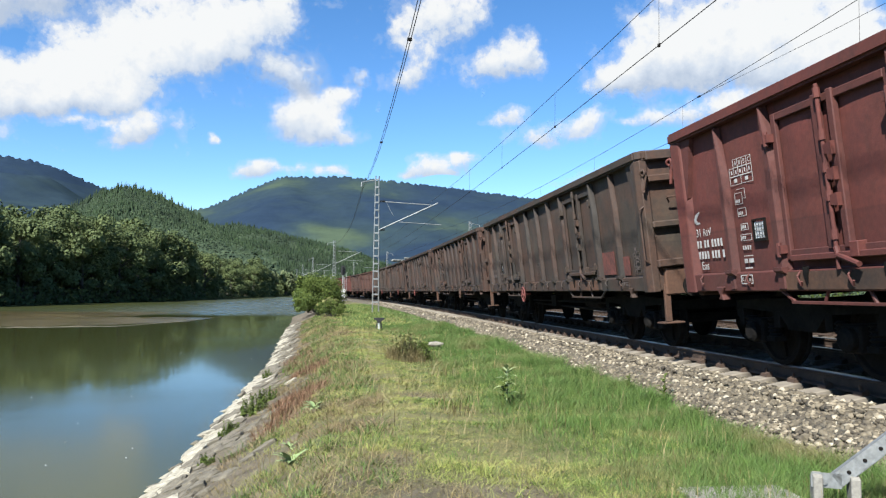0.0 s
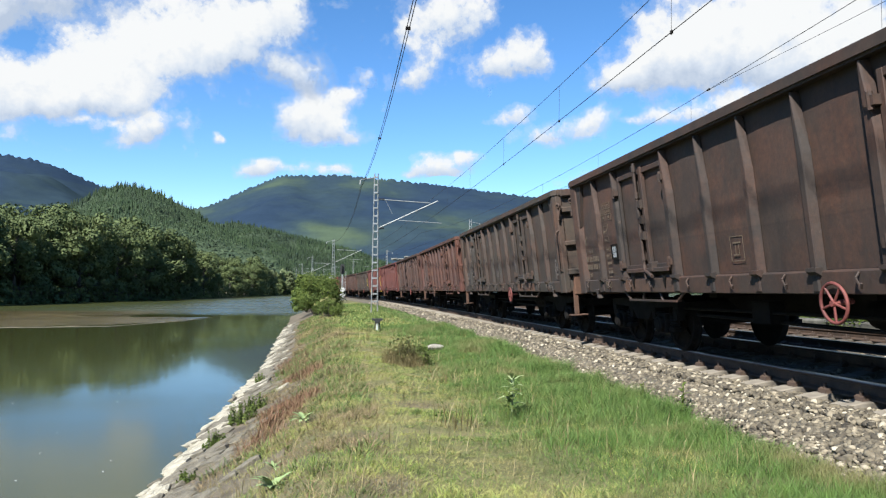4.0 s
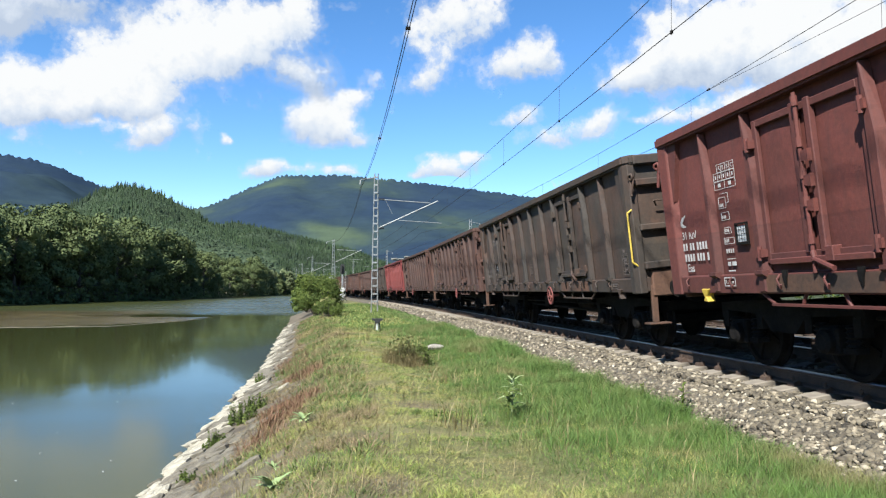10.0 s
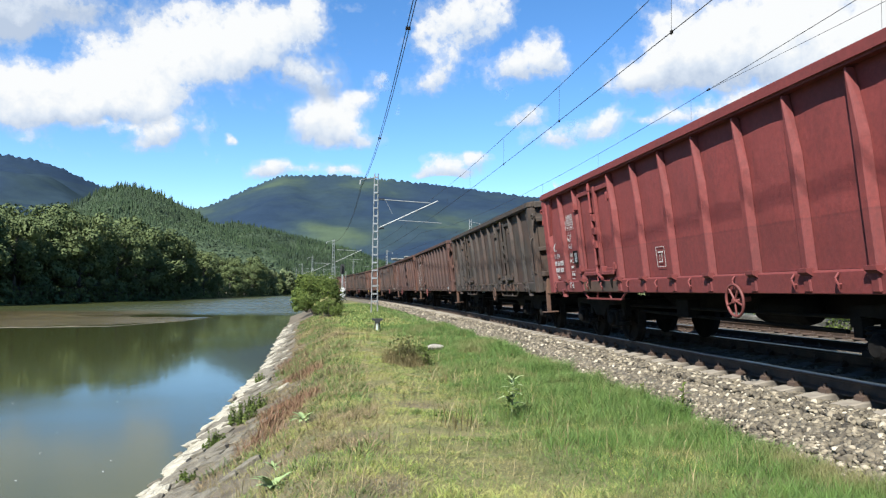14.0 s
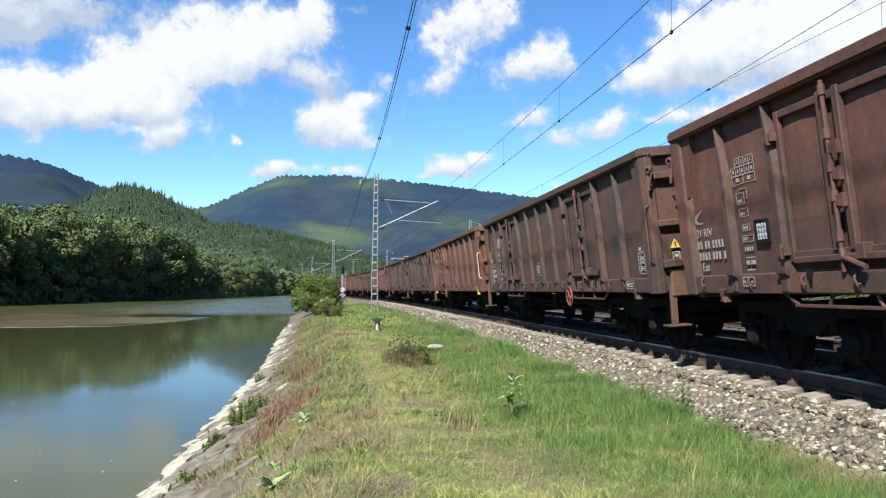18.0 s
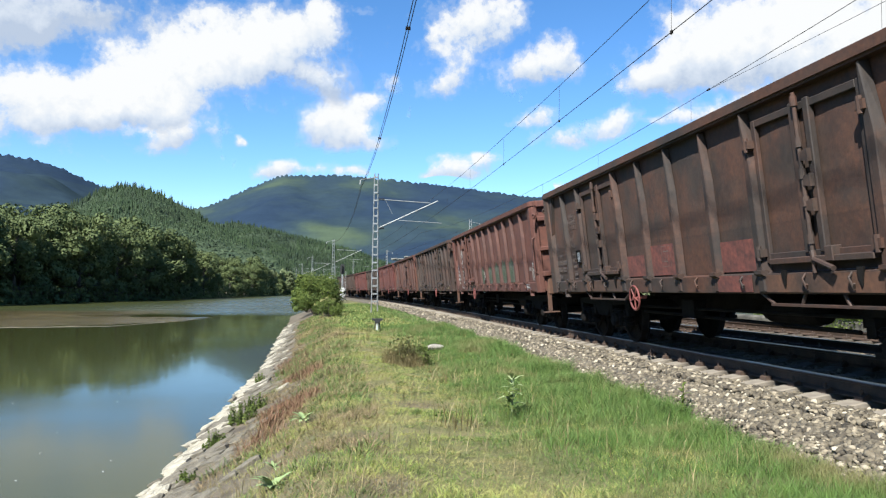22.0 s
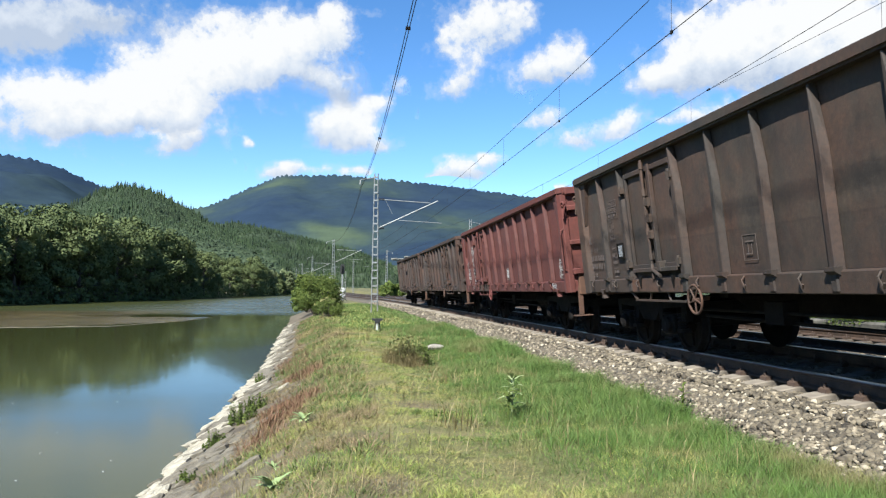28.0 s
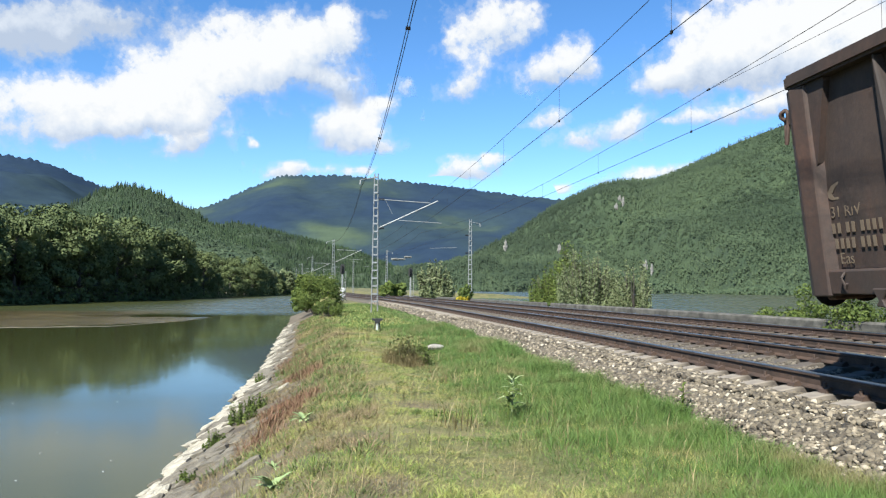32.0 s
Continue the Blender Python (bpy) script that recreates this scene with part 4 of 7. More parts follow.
# how much of the lettering is left on each wagon
FADE = [0.15, 0.9, 0.06, 0.16, 0.05, 0.14, 0.15, 0.05, 0.22, 0.9, 0.9, 0.1, 0.14, 0.15, 0.9, 0.15, 0.85, 0.45, 0.7, 0.45, 0.2, 0.06, 0.75, 0.35, 0.2, 0.45, 0.06, 0.85, 0.1, 0.17]
PALE, CHALK = (0.395, 0.3871, 0.3713), (0.316, 0.2449, 0.1185)
for k, (w, (col, rust)) in enumerate(zip(wagons, TRAIN)):
    w["label"] = NAMES[col]
    tint = 1.02 + 0.18 * random.random()
    for o in w.children_recursive:
        o.color = (col[0] * tint, col[1] * tint, col[2] * tint, rust)
        # ribs, posts and door frames are greyer and darker than the plates
        if o.name.split(".")[0] in ("rib", "door_post", "corner_brace", "door_stile", "door_frame", "rib_foot"):
            grey_share = 0.15 * min(1.0, rust / 0.4)
            o.color = (*((q * (1 - grey_share) + sum(col) / 3 * grey_share) * (0.88 - 1.2 * grey_share) * tint for q in col), rust * 0.7)
        if o.data.materials[0] == LETTER:
            o.color = (*(CHALK if k - 3 in (0, 2, 9, 20, 26) else PALE), FADE[k])


def mark_on(k, name, rows, material, y, z, label="", out=0.0):
    o = part(name, bars(rows, material), None, wagons[k + 3], label, on_side(y, z, out))
    o.color = (*PALE, 0.95)
    return o


def find_part(k, name, at):
    return [o for o in wagons[k + 3].children if o.name.split(".")[0] == name][at]


def repaint(ob, material):
    """Gives one copy of a part its own colour."""
    ob.data = ob.data.copy()
    ob.data.materials.clear()
    ob.data.materials.append(material)


for k, at, mat in ((7, 0, YELLOW), (16, 0, CREAM), (8, 0, YELLOW)):
    repaint(find_part(k, "handrail", at), mat)
for k, at in ((16, 1), (7, 1), (16, 0), (7, 0)):
    repaint(find_part(k, "towing_hook", at), YELLOW)
for k in (0, 4, 12, 23, 25, 26):
    repaint(find_part(k, "hand_wheel", 0), OCHRE)
for k, y in ((1, 5.75), (20, 5.6)):
    find_part(k, "label_holder", 0).matrix_basis = on_side(y, 1.66)
# patches of newer paint, spray paint and warning signs
mark_on(1, "paint_patch", [(0, 0.84, 0, 0.58)], REDPATCH, 1.0, 1.32, "faded red repainted square")
mark_on(1, "inspection_mark", [(0.28, 0.62, 0.12 + 0.11 * q, 0.128 + 0.11 * q) for q in range(4)] + [(0.28 + 0.11 * q, 0.288 + 0.11 * q, 0.12, 0.458) for q in range(4)] + [(0.31 + 0.11 * q, 0.36 + 0.11 * q, 0.15 + 0.11 * r, 0.19 + 0.11 * r) for q in range(3) for r in range(3)], LETTER, 1.0, 1.32, "faded white stencilled table", 0.004).color = (*PALE, 0.4)
find_part(16, "data_plate", 0).matrix_basis = on_side(-0.50, 1.38)
mark_on(16, "inspection_mark", [(0.03 + 0.045 * q, 0.06 + 0.045 * q, 0.045 + 0.05 * r, 0.07 + 0.05 * r) for q in range(5) for r in range(5)], LETTER, -0.50, 1.38, "white stencilled figures in a table", 0.002)["kind"] = "stuff"
find_part(24, "data_plate", 0).matrix_basis = on_side(-0.42, 1.42)
mark_on(24, "inspection_mark", [(0.03, 0.27, 0.045 + 0.05 * q, 0.075 + 0.05 * q) for q in range(5)], LETTER, -0.42, 1.42, "white stencilled lines in a table", 0.002)
mark_on(14, "paint_patch", [(0, 0.42, 0, 0.34)], REDPATCH, -5.55, 1.42, "faded red square")
mark_on(17, "paint_patch", [(0, 0.42, 0, 0.75)], REDPATCH, 6.2, 1.33, "faded red panel under the lettering")
mark_on(17, "paint_patch", [(0, 0.16, 0, 0.16), (0.2, 0.6, 0.05, 0.18)], REDPATCH, 0.35, 1.86, "orange-red primer patch")
mark_on(-1, "paint_patch", [(0, 0.3, 0, 0.33)], REDPATCH, -5.2, 1.33, "faded red square")
mark_on(-1, "paint_patch", [(0, 0.62, 0, 0.42)], REDPATCH, -4.2, 1.36, "faded red repainted patch")
mark_on(17, "paint_patch", [(0, 0.80, 0, 0.85)], REDPATCH, -4.22, 1.80, "red painted panel")
mark_on(17, "paint_patch", [(0, 0.72, 0, 0.62)], REDPATCH, -5.24, 1.31, "red painted panel")
for k in (7, 17):
    # a script-like mark above lines of small writing
    rows = [(0.10 + 0.085 * q, 0.125 + 0.085 * q, 0.50, 0.50 + h) for q, h in enumerate((0.16, 0.09, 0.13, 0.18, 0.10, 0.10, 0.09))] + [(0.10, 0.30, 0.60, 0.625), (0.36, 0.62, 0.50, 0.525), (0.36, 0.66, 0.58, 0.60)]
    mark_on(k, "painted_mark", rows, LETTER, -4.24, 1.82, "white looping painted mark", 0.004)
    mark_on(k, "writing_bar", [(0.16, 0.16 + b, 0.41 - 0.07 * q, 0.428 - 0.07 * q) for q, b in enumerate((0.38, 0.2, 0.3, 0.42, 0.5))], LETTER, -4.24, 1.82, "white bars of small writing", 0.004)
mark_on(18, "paint_patch", [(0, 0.42, 0, 0.42)], REDPATCH, -5.5, 1.34, "red painted patch")
for y, wd, h in ((1.98, 0.70, 0.34), (1.0, 0.86, 0.46), (-1.14, 0.84, 0.38)):
    mark_on(18, "paint_patch", [(0, wd, 0, h)], REDPATCH, y, 1.32, "orange-red repainted lower strake")
mark_on(18, "paint_patch", [(0, 0.8, 0, 0.2)], REDPATCH, -1.1, 1.08, "red painted sill patch", 0.075)
mark_on(25, "paint_patch", [(0, 1.3, 0, 0.45)], REDPATCH, -2.6, 1.36, "orange-red primer patch")
mark_on(26, "paint_patch", [(0, 0.28, 0, 1.0)], REDPATCH, 4.80, 1.80, "faded red repainted strip")
mark_on(26, "paint_patch", [(0, 0.34, 0, 0.42)], REDPATCH, -HALF + 1.18, 1.50, "faded red square")
mark_on(26, "paint_patch", [(0, 0.24, 0, 0.42)], REDPATCH, -HALF + 0.68, 1.36, "faded red square with a white table")
mark_on(20, "paint_patch", [(0, 0.3, 0.0, 0.35), (-0.05, 0.3, 0, 0.12)], SIGNRED, -HALF + 0.75, 1.4, "bright red painted square")
mark_on(20, "writing_bar", [(0.06, 0.24, 0.14 + 0.05 * q, 0.16 + 0.05 * q) for q in range(4)] + [(-0.03, 0.28, 0.05, 0.075)], LETTER, -HALF + 0.75, 1.4, "white bars of small writing", 0.004)


def tag_shape(y, wd, h, name, material, label, grow, out):
    """One round-topped sprayed letter, low on the wall."""
    top = [(wd * (0.5 - 0.5 * math.cos(math.pi * q / 8)), h * (0.70 + 0.30 * math.sin(math.pi * q / 8) * (0.6 + 0.5 * math.cos(2.3 * q + y * 3)))) for q in range(9)]
    pts = [(wd * 0.92, 0.0), (wd * 0.1, 0.0)] + top
    pts = [(wd / 2 + (px - wd / 2) * grow, pz * (1 + (grow - 1) * 0.5)) for px, pz in pts]
    bm = bm_new()
    prism(bm, pts, "z", -0.001, 0.002)
    part(name, bm, material, wagons[19 + 3], label, on_side(y, ZF + 0.02, out))


for y, wd, h in ((1.0, 0.36, 0.55), (-0.15, 0.50, 0.55), (-1.2, 0.52, 0.62), (-2.24, 0.46, 0.66), (-3.2, 0.58, 0.68)):
    tag_shape(y, wd, h, "graffiti", DARKGREEN, "dark green sprayed outline", 1.14, 0.004)
    tag_shape(y, wd, h, "graffiti", GREENSPRAY, "grey-green sprayed letter", 0.94, 0.008)
    mark_on(19, "graffiti", [(wd * 0.28, wd * 0.36, 0.05, h * 0.62), (wd * 0.58, wd * 0.66, 0.10, h * 0.70), (wd * 0.30, wd * 0.64, h * 0.36, h * 0.44)], DARKGREEN, y, ZF + 0.02, "dark green sprayed stroke", 0.012)
mark_on(19, "paint_patch", [(0, 0.62, 0, 0.2)], REDPATCH, -3.12, 1.08, "orange-red primer on the sill", 0.075)
mark_on(19, "paint_patch", [(0, 0.5, 0, 0.2)], REDPATCH, -1.0, 1.08, "orange-red primer on the sill", 0.075)
def scribble(k, name, y, z, strokes, width, material, label):
    """Loose sprayed strokes, each a bent ribbon through a few points."""
    vs, fs = [], []
    for pts in strokes:
        P = [Vector((*p, 0.0)) for p in pts]
        n0 = len(vs)
        fine_pts = []
        for q in range(len(P) - 1):
            for r in range(6):
                t = r / 6
                a_, b_ = P[max(q - 1, 0)], P[min(q + 2, len(P) - 1)]
                fine_pts.append(0.5 * (2 * P[q] + (P[q + 1] - a_) * t + (2 * a_ - 5 * P[q] + 4 * P[q + 1] - b_) * t * t + (3 * P[q] - a_ - 3 * P[q + 1] + b_) * t ** 3))
        fine_pts.append(P[-1])
        for q, c_ in enumerate(fine_pts):
            d_ = (fine_pts[min(q + 1, len(fine_pts) - 1)] - fine_pts[max(q - 1, 0)]).normalized()
            w_ = width * (0.6 + 0.4 * math.sin(q * 0.9)) * 0.5
            vs += [(c_.x - d_.y * w_, c_.y + d_.x * w_, 0.001), (c_.x + d_.y * w_, c_.y - d_.x * w_, 0.001)]
        fs += [(n0 + 2 * q, n0 + 2 * q + 1, n0 + 2 * q + 3, n0 + 2 * q + 2) for q in range(len(fine_pts) - 1)]
    o = part(name, mesh_from(name, vs, fs, material), None, wagons[k + 3], label, on_side(y, z, 0.004))
    o.color = (*PALE, 0.7)


scribble(1, "graffiti", 1.90, 1.45, [[(0.20, 0.92), (0.28, 0.78), (0.36, 0.95)], [(0.30, 0.70), (0.22, 0.48), (0.36, 0.42), (0.40, 0.62), (0.30, 0.70)], [(0.10, 0.40), (0.24, 0.30), (0.44, 0.42), (0.56, 0.34)], [(0.16, 0.02), (0.24, 0.20), (0.36, 0.16), (0.52, 0.22), (0.54, 0.08)], [(0.36, 0.72), (0.50, 0.55), (0.42, 0.36)]], 0.06, GOLD, "dull gold sprayed scribble")
scribble(6, "graffiti", -1.95, 1.35, [[(0.10, 0.90), (0.04, 0.60), (0.22, 0.70), (0.12, 0.35), (0.30, 0.50)], [(0.18, 0.30), (0.24, 0.05), (0.40, 0.24), (0.30, 0.02)], [(0.02, 0.45), (0.30, 0.38), (0.20, 0.55)]], 0.025, LETTER, "white looping sprayed scribble")
scribble(6, "graffiti", 2.20, 1.75, [[(0.0, 0.45), (0.10, 0.20), (0.02, 0.0), (0.14, 0.10)], [(0.06, 0.42), (0.14, 0.30)]], 0.022, LETTER, "white looping sprayed scribble")
part("lettering", text_mesh("UIC", 0.11, LETTER), None, wagons[19 + 3], "white lettering", on_side(-5.42, 1.60)).color = (*PALE, 0.55)
for k in (0, 5, 15, 20, 26):
    bm = bm_new()
    prism(bm, [(-0.085, 0.0), (0.085, 0.0), (0.0, 0.145)], "z", -0.002, 0.004)
    y = -HALF - 0.035
    part("warning_sign", bm, YELLOW, wagons[k + 3], "yellow triangular warning sign", TILT @ Matrix(((1, 0, 0, -1.13), (0, 0, -1, y + 0.01), (0, 1, 0, 1.72), (0, 0, 0, 1))))
    part("warning_bolt", bars([(-0.008, 0.012, 0.02, 0.10)], BLACKMARK), None, wagons[k + 3], "black stroke on the warning sign", TILT @ Matrix(((1, 0, 0, -1.13), (0, 0, -1, y + 0.003), (0, 1, 0, 1.72), (0, 0, 0, 1))))
    o = part("number_box", bars([(-0.06, 0.06, 0, 0.01), (-0.06, 0.06, 0.11, 0.12), (-0.06, -0.05, 0, 0.12), (0.05, 0.06, 0, 0.12), (-0.03, 0.03, 0.04, 0.08)], LETTER), None, wagons[k + 3], "small white framed mark", TILT @ Matrix(((1, 0, 0, -1.13), (0, 0, -1, y + 0.003), (0, 1, 0, 1.54), (0, 0, 0, 1))))
    o.color = (*PALE, 0.7)


# how far the train lags behind an even run at each whole second, in metres, and each wagon's play in its couplings
LAG = {0: 1.41, 1: 0.98, 2: 0.67, 3: 0.55, 6: 0.17, 7: 0.32, 8: 0.31, 9: 0.05, 10: 0.69, 11: 0.40, 12: 0.09, 13: 0.01, 14: 0.26, 17: 0.35, 18: 0.63, 19: 0.22, 20: 0.28, 21: 0.45, 22: 0.08, 23: 0.44, 24: 0.39, 25: 0.16, 28: 0.64, 29: 0.17, 30: 0.45, 31: 0.51, 32: 0.05}
PLAY = [0.0, 0.04, 0.08, 0.03, 0.0, 0.01, 0.0, -0.03, 0.03, -0.08, -0.09, 0.0, -0.04, -0.01, 0.01, 0.0, 0.16, -0.07, -0.25, 0.0, 0.03, -0.04, 0.01, 0.11, -0.12, 0.0, 0.03, -0.03, 0.14, -0.14]


def travelled(t):
    return 12.5217 * t - 0.0067166 * t * t - 24.68 - float(np.interp(t, list(LAG), list(LAG.values())))


def motions():
    drift_clouds()
    for k, w in enumerate(wagons):
        rows = []
        for j in range(65):
            t = j * 0.5
            s = 11.1 + 14.04 * (k - 3) - travelled(t) - 6.42 + PLAY[k]
            rows.append((t, track_pose(s, 0, 0, CANT)))
        walk(w, rows)
    # the wheels of all wagons roll alike: one roll for the leading and one for the trailing axle of a bogie
    rolls = {}
    for w in wagons:
        for b in [o for o in w.children if o.name.startswith("bogie")]:
            for o in [q for q in b.children if q.name.startswith("wheelset")]:
                y = round(o.matrix_basis.translation.y, 2)
                if y not in rolls:
                    rows = [(f / FPS, pose(0, y, 0.46, math.degrees(travelled(f / FPS) / 0.46) % 360)) for f in range(32 * FPS + 1)]
                    walk(o, rows)
                    rolls[y] = o.animation_data
                else:
                    o.rotation_mode = "QUATERNION"
                    o.animation_data_create().action = rolls[y].action
                    o.animation_data.action_slot = rolls[y].action_slot

# ---- lineside: masts, wires, signals, wall ----
def lat(u, y):
    return float(line_x(y)) + u


def gz(x, y):
    return float(ground_z(np.array([float(x)]), np.array([float(y)]))[0])


def mast(y, u, arm, height=8.6, arm2=0.0):
    """A riveted catenary mast of two channels with battens, and its cantilever towards the track."""
    x = lat(u, y)
    z0 = float(grade(y)) - 0.15
    w = new("catenary_mast")
    w.matrix_basis = Matrix.Translation((x, y, z0)) @ Matrix.Rotation(-float(np.interp(y, Y_TAB, H_TAB)), 4, "Z")
    for k in (-1, 1):
        bm = bm_new()
        rod(bm, (k * 0.206, 0, -0.55), (k * 0.11, 0, height), 0.045, 4, 0.04)
        part("leg", bm, GALV, w)
    for q in range(17):
        z = 0.35 + q * (height - 0.6) / 16
        a = 0.20 - 0.09 * z / height
        bm = bm_new()
        box(bm, -a, a, -0.05, 0.05, z - 0.05, z + 0.05)
        part("batten", bm, GALV, w)
    bm = bm_new()
    box(bm, -0.33, 0.33, -0.3, 0.3, -0.85, -0.36)
    bmesh.ops.bevel(bm, geom=list(bm.edges), offset=0.04, segments=1, affect="EDGES")
    part("foundation", bm, CONCRETE, w, "concrete foundation block")
    d = arm
    top, low, reach = 7.05, 5.15, 3.6
    new_cantilever(w, d, top, low, reach, d > 0)
    if arm2:
        bm = bm_new()
        rod(bm, (0, 0, height - 0.25), (-d * 1.03, 0, height - 0.45), 0.03, 6)
        rod(bm, (-d * 1.03, 0, height - 0.45), (-d * 1.05, 0, height - 0.75), 0.055, 8)
        part("feeder_bracket", bm, GALV, w)
    return tagged(w, "grey galvanised lattice mast carrying the overhead line", "catenary mast", "masts along the line")


def new_cantilever(w, d, top, low, reach, full):
    for name, a, b, r in [("top_tube", (d * 0.15, 0, top), (d * reach, 0, top - 0.15), 0.03), ("stay_tube", (d * 0.17, 0, low), (d * (reach + 0.5), 0, top), 0.04), ("steady_arm", (d * 1.5, 0, low + 0.55), (d * (reach + 0.75), 0, low + 0.42), 0.022), ("hanger", (d * 0.6, 0, top - 0.02), (d * 1.1, 0, low + 0.95), 0.012)][0 if full else 2:4 if full else 3]:
        bm = bm_new()
        rod(bm, a, b, r, 8)
        part(name, bm, GALV, w)
    for z in (top, low):
        bm = bm_new()
        for q in range(4):
            rod(bm, (d * (0.2 + q * 0.09), 0, z), (d * (0.26 + q * 0.09), 0, z), 0.065, 8)
        part("insulator", bm, DARK, w)


MASTS_L = [-12, 48, 109, 168, 226, 284, 342]
MASTS_R = [10, 77, 139, 198, 256, 314]
for k, y in enumerate(MASTS_L):
    mast(y, -4.05, 1, 8.75 if k == 1 else 8.6, 1.0)
for k, y in enumerate(MASTS_R):
    mast(y, 8.35, -1, 8.75, 1.0)

WIRE = two_tone("dark_copper_wire", (0.01738, 0.0158, 0.01422), (0.03397, 0.02844, 0.02528), 3, 30, 0.6, 0.5, 0.05)


def wire(name, points, r, label, group):
    cu = bpy.data.curves.new(name, "CURVE")
    cu.dimensions, cu.bevel_depth, cu.bevel_resolution = "3D", r, 1
    sp = cu.splines.new("POLY")
    sp.points.add(len(points) - 1)
    for q, pt in zip(sp.points, points):
        q.co = (*pt, 1)
    ob = bpy.data.objects.new(name, cu)
    me = bpy.data.meshes.new_from_object(ob)
    bpy.data.objects.remove(ob)
    me.materials.clear()
    me.materials.append(WIRE)
    return tagged(new(name, me), label, "wire", group)


def span(y0, y1, u0, u1, z0, z1, sag, steps=16):
    pts = []
    for k in range(steps + 1):
        t = k / steps
        y = y0 + (y1 - y0) * t
        pts.append((lat(u0 + (u1 - u0) * t, y), y, float(grade(y)) + z0 + (z1 - z0) * t - 4 * sag * t * (1 - t)))
    return pts


# contact wire, messenger and droppers of each track: lateral stagger at the masts, heights, sag, and the droppers' places
STAGGER = {0.0: (-0.60, -0.60, -0.35, -0.8, -0.35, -0.8, -0.35), 4.19: (-0.24, -1.1, -0.35, -0.8, -0.35, -0.8)}
for masts, uc, zc, zm, sag, first, gap in ((MASTS_L, 0.0, 5.62, 6.84, 0.28, 5.35, 6.95), (MASTS_R, 4.19, 5.75, 7.09, 0.77, 12.8, 7.7)):
    cont, mess, uk = [], [], STAGGER[uc]
    for a, b, ua, ub in zip(masts, masts[1:], uk, uk[1:]):
        cont += span(a, b, uc + ua, uc + ub, zc, zc, 0.02)
        mess += span(a, b, uc + ua, uc + ub, zm, zm, sag)
        y = first
        while y < min(b - 2.0, 130):
            if y > a + 2.0:
                t = (y - a) / (b - a)
                x = lat(uc + ua + (ub - ua) * t, y)
                zg = float(grade(y))
                wire("dropper", [(x, y, zg + zc - 0.08 * t * (1 - t)), (x, y, zg + zm - 4 * sag * t * (1 - t))], 0.004, "thin dropper wire holding the contact wire", "droppers")
                bm = bm_new()
                box(bm, -0.018, 0.018, -0.03, 0.03, -0.035, 0.03)
                tagged(part("dropper_clamp", bm, DARK, None, "", Matrix.Translation((x, y, zg + zc - 0.08 * t * (1 - t)))), "small dark clamp on the contact wire", "clamp", "dropper clamps")
            y += gap
    wire("contact_wire", cont, 0.0085, "dark overhead contact wire above the track", "overhead wires")
    wire("messenger_wire", mess, 0.0075, "dark overhead messenger wire above the track", "overhead wires")
wire("stitch_wire", [(lat(3.85, 10.0), 10.0, 6.45), (lat(3.83, 13.6), 13.6, 6.47), (lat(3.80, 16.7), 16.7, 6.51), (lat(3.78, 19.4), 19.4, 6.555)], 0.005, "thin stitch wire clamped to the messenger wire", "overhead wires")
bm = bm_new()
rod(bm, (0, -0.07, 0), (0, 0.07, 0), 0.035, 8, 0.02)
tagged(part("wire_clamp", bm, DARK, None, "", Matrix.Translation((lat(3.78, 19.4), 19.4, 6.555))), "dark clamp joining two overhead wires", "clamp")
for du in (0.04, 0.10):
    pts = []
    for a, b in zip(MASTS_L, MASTS_L[1:]):
        pts += span(a, b, -5.1 + du, -5.1 + du, 7.75, 7.75, 1.0)
    wire("feeder_wire", pts, 0.010, "thick twin feeder wire hung beside the masts", "overhead wires")
for y in (16.0, 28.5):
    t = (y + 12) / 60
    z = float(grade(y)) + 7.75 - 4 * t * (1 - t)
    bm = bm_new()
    box(bm, -0.055, 0.055, -0.035, 0.035, -0.03, 0.03)
    s = part("wire_spacer", bm, DARK, None, "", Matrix.Translation((lat(-5.03, y), y, z)))
    tagged(s, "small dark clamp holding two feeder wires apart", "clamp", "feeder clamps")

# signals
BLACK = two_tone("matt_black_paint", (0.00711, 0.00711, 0.00711), (0.01738, 0.01738, 0.01738), 3, 30, 0.7, bump=0.1)
WHITE = two_tone("white_enamel", (0.3523, 0.3523, 0.3413), (0.455, 0.455, 0.444), 3, 30, 0.5, bump=0.05)
PLAIN = two_tone("grey_paint", (0.1991, 0.2046, 0.2046), (0.2733, 0.2789, 0.2733), 3, 30, 0.6, bump=0.05)


